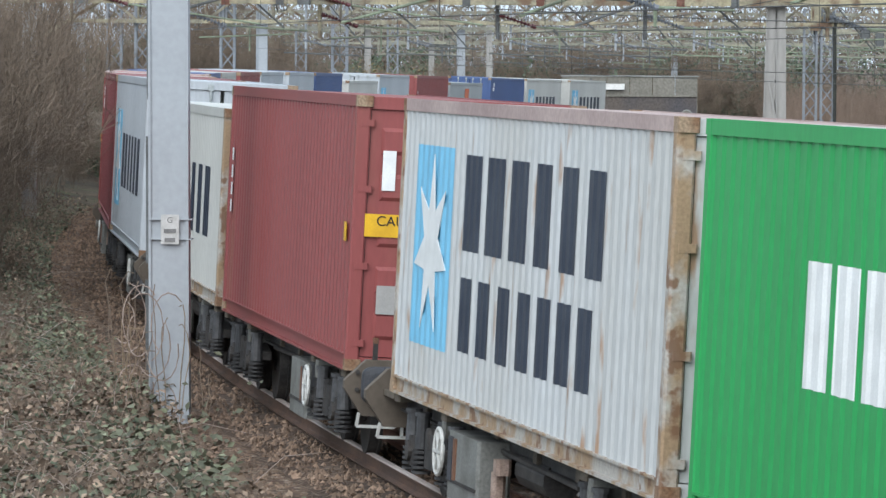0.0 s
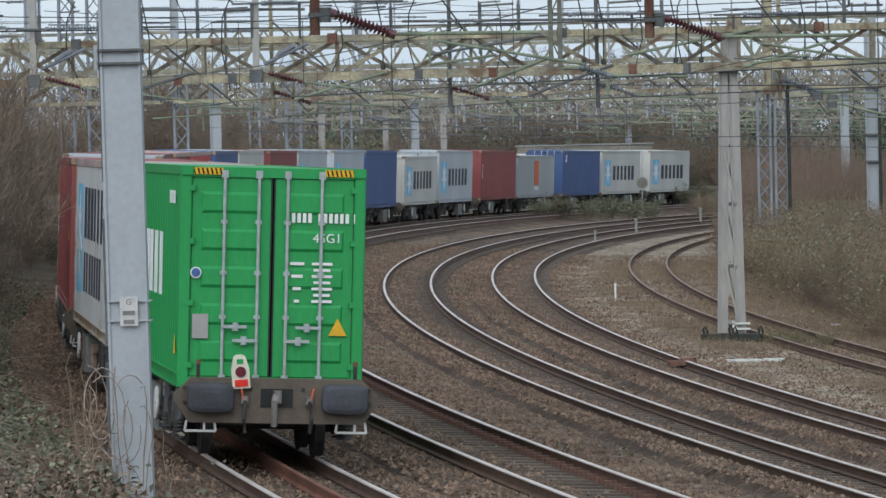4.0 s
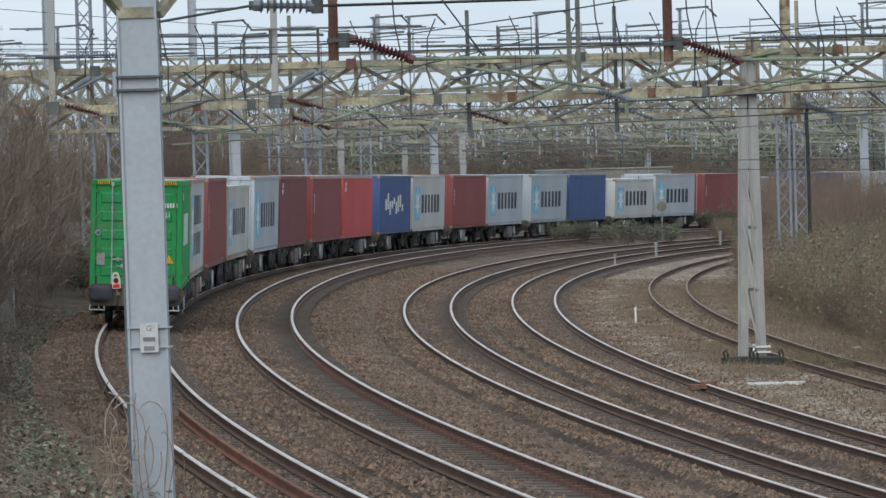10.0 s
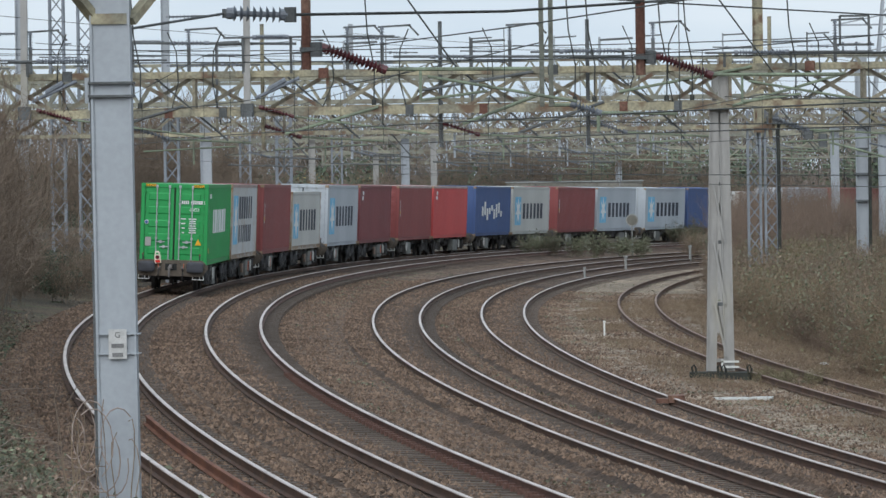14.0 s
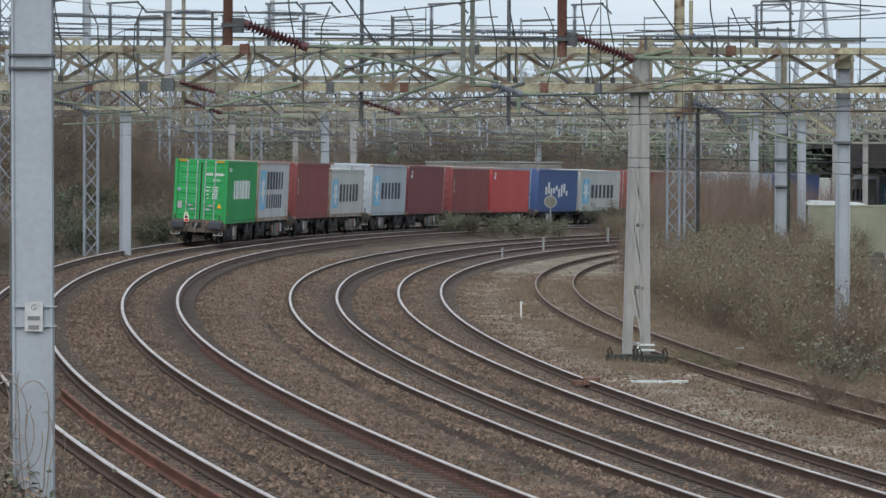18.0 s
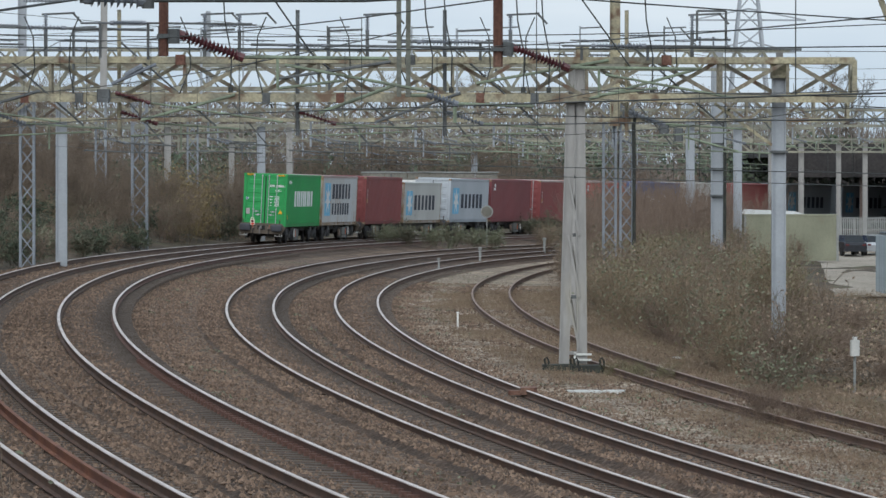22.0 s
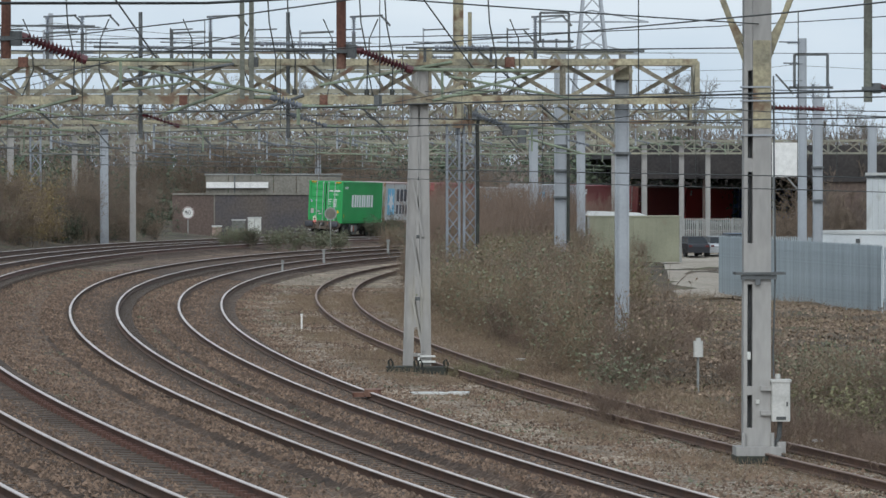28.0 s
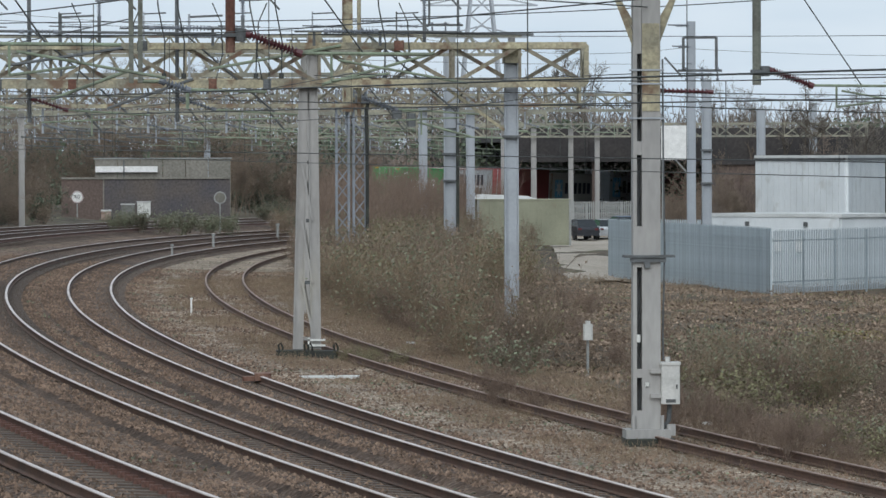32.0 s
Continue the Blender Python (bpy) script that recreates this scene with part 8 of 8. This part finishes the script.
def round_sign(x, y, z, r, text, label):
    s = thing("round_sign", label, "sign")
    g = ground_at(x, y)
    part("pole", Mesh().bar((x, y, g - 0.2), (x, y, z + r), 0.09, n=8), M["sign_back"], s)
    f = part("face", Mesh().disc((x, y - 0.06, z), (0, 1, 0), r, 0.04, 28), M["sign_back"], s, "pale disc") if not text else part("face", Mesh().disc((x, y - 0.06, z), (0, 1, 0), r, 0.04, 28), M["sign_white"], s, "white disc")
    if text:
        rim = [(x + (r - 0.045) * math.cos(2 * math.pi * i / 28), y - 0.09, z + (r - 0.045) * math.sin(2 * math.pi * i / 28)) for i in range(29)]
        part("rim", Mesh().sweep(rim, 0.075, 4), M["rim"], f, "dull red rim")
        writing(text, r * 0.95, M["steel_dark"], f, Matrix.Translation((x, y - 0.088, z)) @ Matrix.Rotation(math.pi / 2, 4, "X"))
    else:
        part("face_centre", Mesh().disc((x, y - 0.09, z), (0, 1, 0), r * 0.8, 0.02, 24), M["parapet"], f)


M["rim"] = material("faded_sign_rim", (0.34, 0.26, 0.25), 0.6)
round_sign(-1.1, 366.0, 1.40, 0.46, "40", "round white speed sign with black figures")
round_sign(8.1, 318.0, 1.70, 0.40, "", "round pale sign on a post between the tracks")

for _x, _y, _c, _h in ((2.55, 360.0, M["box"], 1.15), (3.7, 360.0, M["white_box"], 1.2)):
    _g = ground_at(_x, _y)
    _b = thing("trackside_cabinet", "small pale steel equipment cabinet beside the line", "cabinet", group="trackside cabinets")
    part("body", Mesh().box((_x, _y, _g + 0.2 + _h / 2), (0.95, 0.6, _h), bevel=0.03), _c, _b)
    part("roof", Mesh().box((_x, _y, _g + 0.24 + _h), (1.05, 0.7, 0.08)), M["roof_pale"], _b)
    part("plinth", Mesh().box((_x, _y, _g + 0.08), (1.0, 0.65, 0.3)), M["concrete"], _b)
    part("door_line", Mesh().box((_x, _y - 0.305, _g + 0.2 + _h / 2), (0.02, 0.01, _h * 0.9)), M["steel_dark"], _b)
_g = ground_at(1.0, 362)
_d = thing("grit_bin", "small dull pinkish bin beside the line", "bin")
part("bin_body", Mesh().box((1.0, 362, _g + 0.35), (0.7, 0.6, 0.6), bevel=0.06), M["pale_rust"], _d)
part("bin_lid", Mesh().box((1.0, 362, _g + 0.7), (0.76, 0.66, 0.12), bevel=0.06), M["pale"], _d)

# overbridge in the distance
BR = thing("road_bridge", "dark girder road bridge crossing far behind the yard", "bridge")
# near girder set forward so the train beneath falls into shade
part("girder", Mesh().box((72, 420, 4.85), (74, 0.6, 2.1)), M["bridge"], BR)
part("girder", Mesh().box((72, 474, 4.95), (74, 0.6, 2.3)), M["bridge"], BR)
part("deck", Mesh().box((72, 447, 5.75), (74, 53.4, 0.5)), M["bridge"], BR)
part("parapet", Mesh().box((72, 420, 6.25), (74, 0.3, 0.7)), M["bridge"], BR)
for _x, _w in ((42.4, 0.55), (79.0, 2.2), (96.0, 2.2)):
    part("pier", Mesh().box((_x, 420.6 if _w < 1 else 447, 1.3), (_w, _w if _w < 1 else 52, 5.0)), M["brown_wall"] if _w < 1 else M["bridge"], BR)
part("abutment", Mesh().box((108, 453, 2.0), (14, 43, 7.6)), M["brown_wall"], BR)
# added dark sheet: paints the shadowed void below the deck
part("back_wall", Mesh().box((72, 486, 1.6), (78, 0.6, 6.4)), M["bridge"], BR, "dark sheet standing in for the shade under the bridge")
for _i in range(16):
    part("stiffener", Mesh().box((37 + _i * 4.6, 419.6, 4.85), (0.2, 0.25, 1.9)), M["bridge"], BR)

SHED = thing("brick_shed", "red-brown brick shed behind the compound", "shed")
part("wall", Mesh().box((35.6, 268.0, 1.2), (4.6, 6.0, 5.2)), M["brown_wall"], SHED)
part("roof", Mesh().box((35.6, 268.0, 3.9), (5.0, 6.4, 0.25)), M["bridge"], SHED)
# a pale storage container in the yard, with a folded sheet on its roof
M["pale_olive"] = material("faded_yellow_green_paint", (0.27, 0.275, 0.20), 0.7, 0, (0.21, 0.215, 0.155), 0.5, (0.35, 0.65), 14.0, 0.1, 0.1, 0.004, stain=(0.22, 0.19, 0.13), stain_scale=1.0, stain_edge=(0.6, 0.75))
ST = thing("storage_container", "faded yellow-green storage container in the yard", "container")
_z = ground_at(27.4, 317.5)
part("body", Mesh().box((27.35, 317.6, (_z + 1.5) / 2), (5.9, 2.4, 1.5 - _z - 0.04)), M["pale_olive"], ST)
for _i in range(19):
    part("rib", Mesh().box((24.6 + _i * 0.305, 316.38, (_z + 1.5) / 2), (0.13, 0.05, 1.2 - _z)), M["pale_olive"], ST)
for _x in (24.42, 30.28):
    part("corner_post", Mesh().box((_x, 316.4, (_z + 1.5) / 2), (0.14, 0.14, 1.5 - _z)), M["sign_back"], ST)
part("roof", Mesh().box((27.35, 317.6, 1.5), (6.0, 2.5, 0.1)), M["pale_olive"], ST)
SH = thing("folded_sheet", "pale folded sheet lying on the storage container", "sheet")
part("sheet", Mesh().add([(24.1, 316.6, 1.56), (28.2, 316.6, 1.56), (28.2, 318.4, 1.56), (24.1, 318.4, 1.56), (24.5, 316.75, 1.86), (27.6, 316.75, 1.74), (27.6, 318.2, 1.74), (24.5, 318.2, 1.86)], [(3, 2, 1, 0), (4, 5, 6, 7), (0, 1, 5, 4), (1, 2, 6, 5), (2, 3, 7, 6), (3, 0, 4, 7)]), M["roof_pale"], SH)
palisade((35.7, 388.0), (43.0, 388.0), 2.2, M["sign_back"])


M["tail_dark"] = material("dark_red_lamp_glass", (0.10, 0.015, 0.015), 0.3)


def car(x, y, rz, mat, label):
    c = thing("parked_car", label, "car", m=Matrix.Translation((x, y, ground_at(x, y) + 0.08)) @ Matrix.Rotation(rz, 4, "Z"), group="parked cars")

    def loft(rows, hw):
        me = Mesh()
        n = len(rows)
        me.add([(px, -w, pz) for px, pz, w in rows] + [(px, w, pz) for px, pz, w in rows], [tuple(range(n)), tuple(range(2 * n - 1, n - 1, -1))] + [(i, n + i, n + (i + 1) % n, (i + 1) % n) for i in range(n)])
        return me
    part("body", loft([(-2.1, 0.3, 0.82), (-2.12, 0.75, 0.84), (-2.0, 0.95, 0.82), (-1.2, 1.0, 0.86), (0.9, 0.98, 0.86), (1.9, 0.82, 0.8), (2.1, 0.6, 0.78), (2.08, 0.3, 0.78)], 0.85), mat, c)
    part("cabin", loft([(-1.95, 0.93, 0.74), (-1.45, 1.42, 0.62), (0.1, 1.45, 0.62), (1.0, 0.95, 0.74)], 0.7), M["glass"], c, "dark glass cabin")
    part("roof", Mesh().box((-0.65, 0, 1.45), (1.6, 1.22, 0.05), bevel=0.1), mat, c)
    for px in (-1.3, 1.3):
        for o in (-1, 1):
            part("wheel", Mesh().disc((px, o * 0.78, 0.31), (0, 1, 0), 0.31, 0.2, 18), M["tyre"], c)
    for o in (-1, 1):
        part("tail_light", Mesh().box((-2.1, o * 0.62, 0.78), (0.05, 0.25, 0.14)), M["tail_dark"], c)
        part("headlight", Mesh().box((2.03, o * 0.58, 0.66), (0.08, 0.3, 0.12)), M["pale"], c)


car(35.2, 360.0, 1.75, M["car_dark"], "dark car with a pale roof parked in the yard")
car(37.1, 362.0, 1.7, M["car_silver"], "silver car parked in the yard")
car(39.6, 374.0, 1.75, M["car_blue"], "blue-grey car parked in the yard")

# small things beside the rails
_g = ground_at(12.4, 125.0)
BX = thing("marker_box", "small off-white box on a short post beside the siding", "box")
part("post", Mesh().bar((12.4, 125.0, _g - 0.2), (12.4, 125.0, -0.35), 0.07, n=8), M["sign_back"], BX)
part("box", Mesh().box((12.4, 124.95, -0.18), (0.23, 0.2, 0.40), bevel=0.03), M["cabinet"], BX)
part("cap", Mesh().box((12.4, 124.95, 0.05), (0.12, 0.12, 0.1), bevel=0.02), M["cabinet"], BX)


def stake(x, y, h, w, mat, label):
    lat = float(lat_of(x, y)[0][0])
    z = float(level(x, y, lat)) - 0.26
    s = thing("marker_stake", label, "stake", group="marker stakes")
    part("shaft", Mesh().box((x, y, z + h / 2), (w, w, h), bevel=w * 0.2), mat, s)
    part("top", Mesh().box((x, y, z + h), (w * 1.5, w * 1.5, w * 0.8), bevel=w * 0.2), mat, s)


stake(3.2, 162.8, 0.52, 0.06, M["sign_white"], "short white marker stake in the ballast")
stake(4.05, 255.5, 0.62, 0.11, M["sign_back"], "grey marker post beside the track")
stake(6.75, 280.0, 0.85, 0.14, M["sign_back"], "grey marker post beside the track")
stake(11.5, 311.0, 1.1, 0.16, M["sign_back"], "grey marker post beside the track")
SL = thing("concrete_slab", "pale broken concrete troughing slab on the ballast", "slab")
_z = float(level(5.5, 116.5, 15.0)) - 0.2
part("slab", Mesh().box((5.25, 116.5, _z), (0.8, 0.9, 0.07), Matrix.Rotation(0.1, 3, "Z"), bevel=0.04), M["pale"], SL)
part("slab_piece", Mesh().box((5.95, 116.8, _z), (0.5, 0.7, 0.06), Matrix.Rotation(-0.15, 3, "Z"), bevel=0.04), M["pale"], SL)
_z = float(level(3.85, 111.0, 12.7))
CL = thing("rail_lubricator", "brown rusty lump of equipment on the rail side", "equipment")
part("body", Mesh().box((3.75, 110.8, _z + 0.0), (0.36, 0.7, 0.16), bevel=0.07), M["tube"], CL)
part("spout", Mesh().box((3.45, 110.8, _z - 0.04), (0.3, 0.4, 0.1), bevel=0.04), M["tube"], CL)
for _i, (_x, _y) in enumerate(((11.6, 94.5), (12.2, 99.0), (8.9, 140.0), (13.6, 92.0), (4.2, 95.0), (10.9, 176.0))):
    _lat = float(lat_of(_x, _y)[0][0])
    _z = float(level(_x, _y, _lat)) - 0.2
    thing("litter", "scrap of pale litter on the ground", "litter", group="litter", mesh=Mesh().box((_x, _y, _z + 0.02), (0.22 + 0.05 * (_i % 3), 0.16, 0.09), Matrix.Rotation(_i, 3, "Z"), bevel=0.04), mat=M["pale"])

# bramble canes climbing the near mast
_rng2 = np.random.default_rng(3)
CN = thing("climbing_canes", "bare bramble canes climbing the mast foot", "bramble")
for _i in range(26):
    _p = [(-4.73 + _rng2.uniform(-0.7, 0.5), 60.7 + _rng2.uniform(-0.3, 0.25), ground_at(-4.73, 60.7))]
    _dx = _rng2.uniform(-0.5, 0.45)
    _hh = _rng2.uniform(0.5, 2.4)
    for _k in range(1, 7):
        _u = _k / 6
        _p.append((_p[0][0] + _dx * math.sin(_u * 2.4) + _rng2.normal(0, 0.03), _p[0][1] + _rng2.normal(0, 0.03) - 0.1 * _u, _p[0][2] + _hh * math.sin(_u * 1.75)))
    part("cane", Mesh().sweep(_p, 0.012, 4), M["twig_tan"] if _i % 3 == 0 else M["twig"], CN)
for _i in range(14):
    _a, _r = _rng2.uniform(0, 6.28), _rng2.uniform(0.25, 0.55)
    _c = Vector((-4.73 + _rng2.uniform(-0.55, 0.3), 60.66, ground_at(-4.73, 60.7) + _rng2.uniform(0.5, 1.9)))
    _p = [tuple(_c + Vector((_r * math.cos(_a + 0.42 * _k) * 0.55, -0.03 * _k + _rng2.normal(0, 0.01), _r * math.sin(_a + 0.42 * _k)))) for _k in range(9)]
    part("cane", Mesh().sweep(_p, 0.016, 4), M["cane"], CN, "pale curling cane")
_pp = np.stack([-4.75 + _rng2.normal(0, 0.5, 200), 60.75 + _rng2.normal(0, 0.2, 200), ground_at(-4.73, 60.7) + np.abs(_rng2.normal(0, 0.45, 200))], 1)
tagged(part("foliage", np_mesh("foliage", [leaves(_pp, np.array([[0, -0.6, 0.5]]), 0.045, _rng2)], M["leaf"]), None, CN), kind="stuff")


motions()
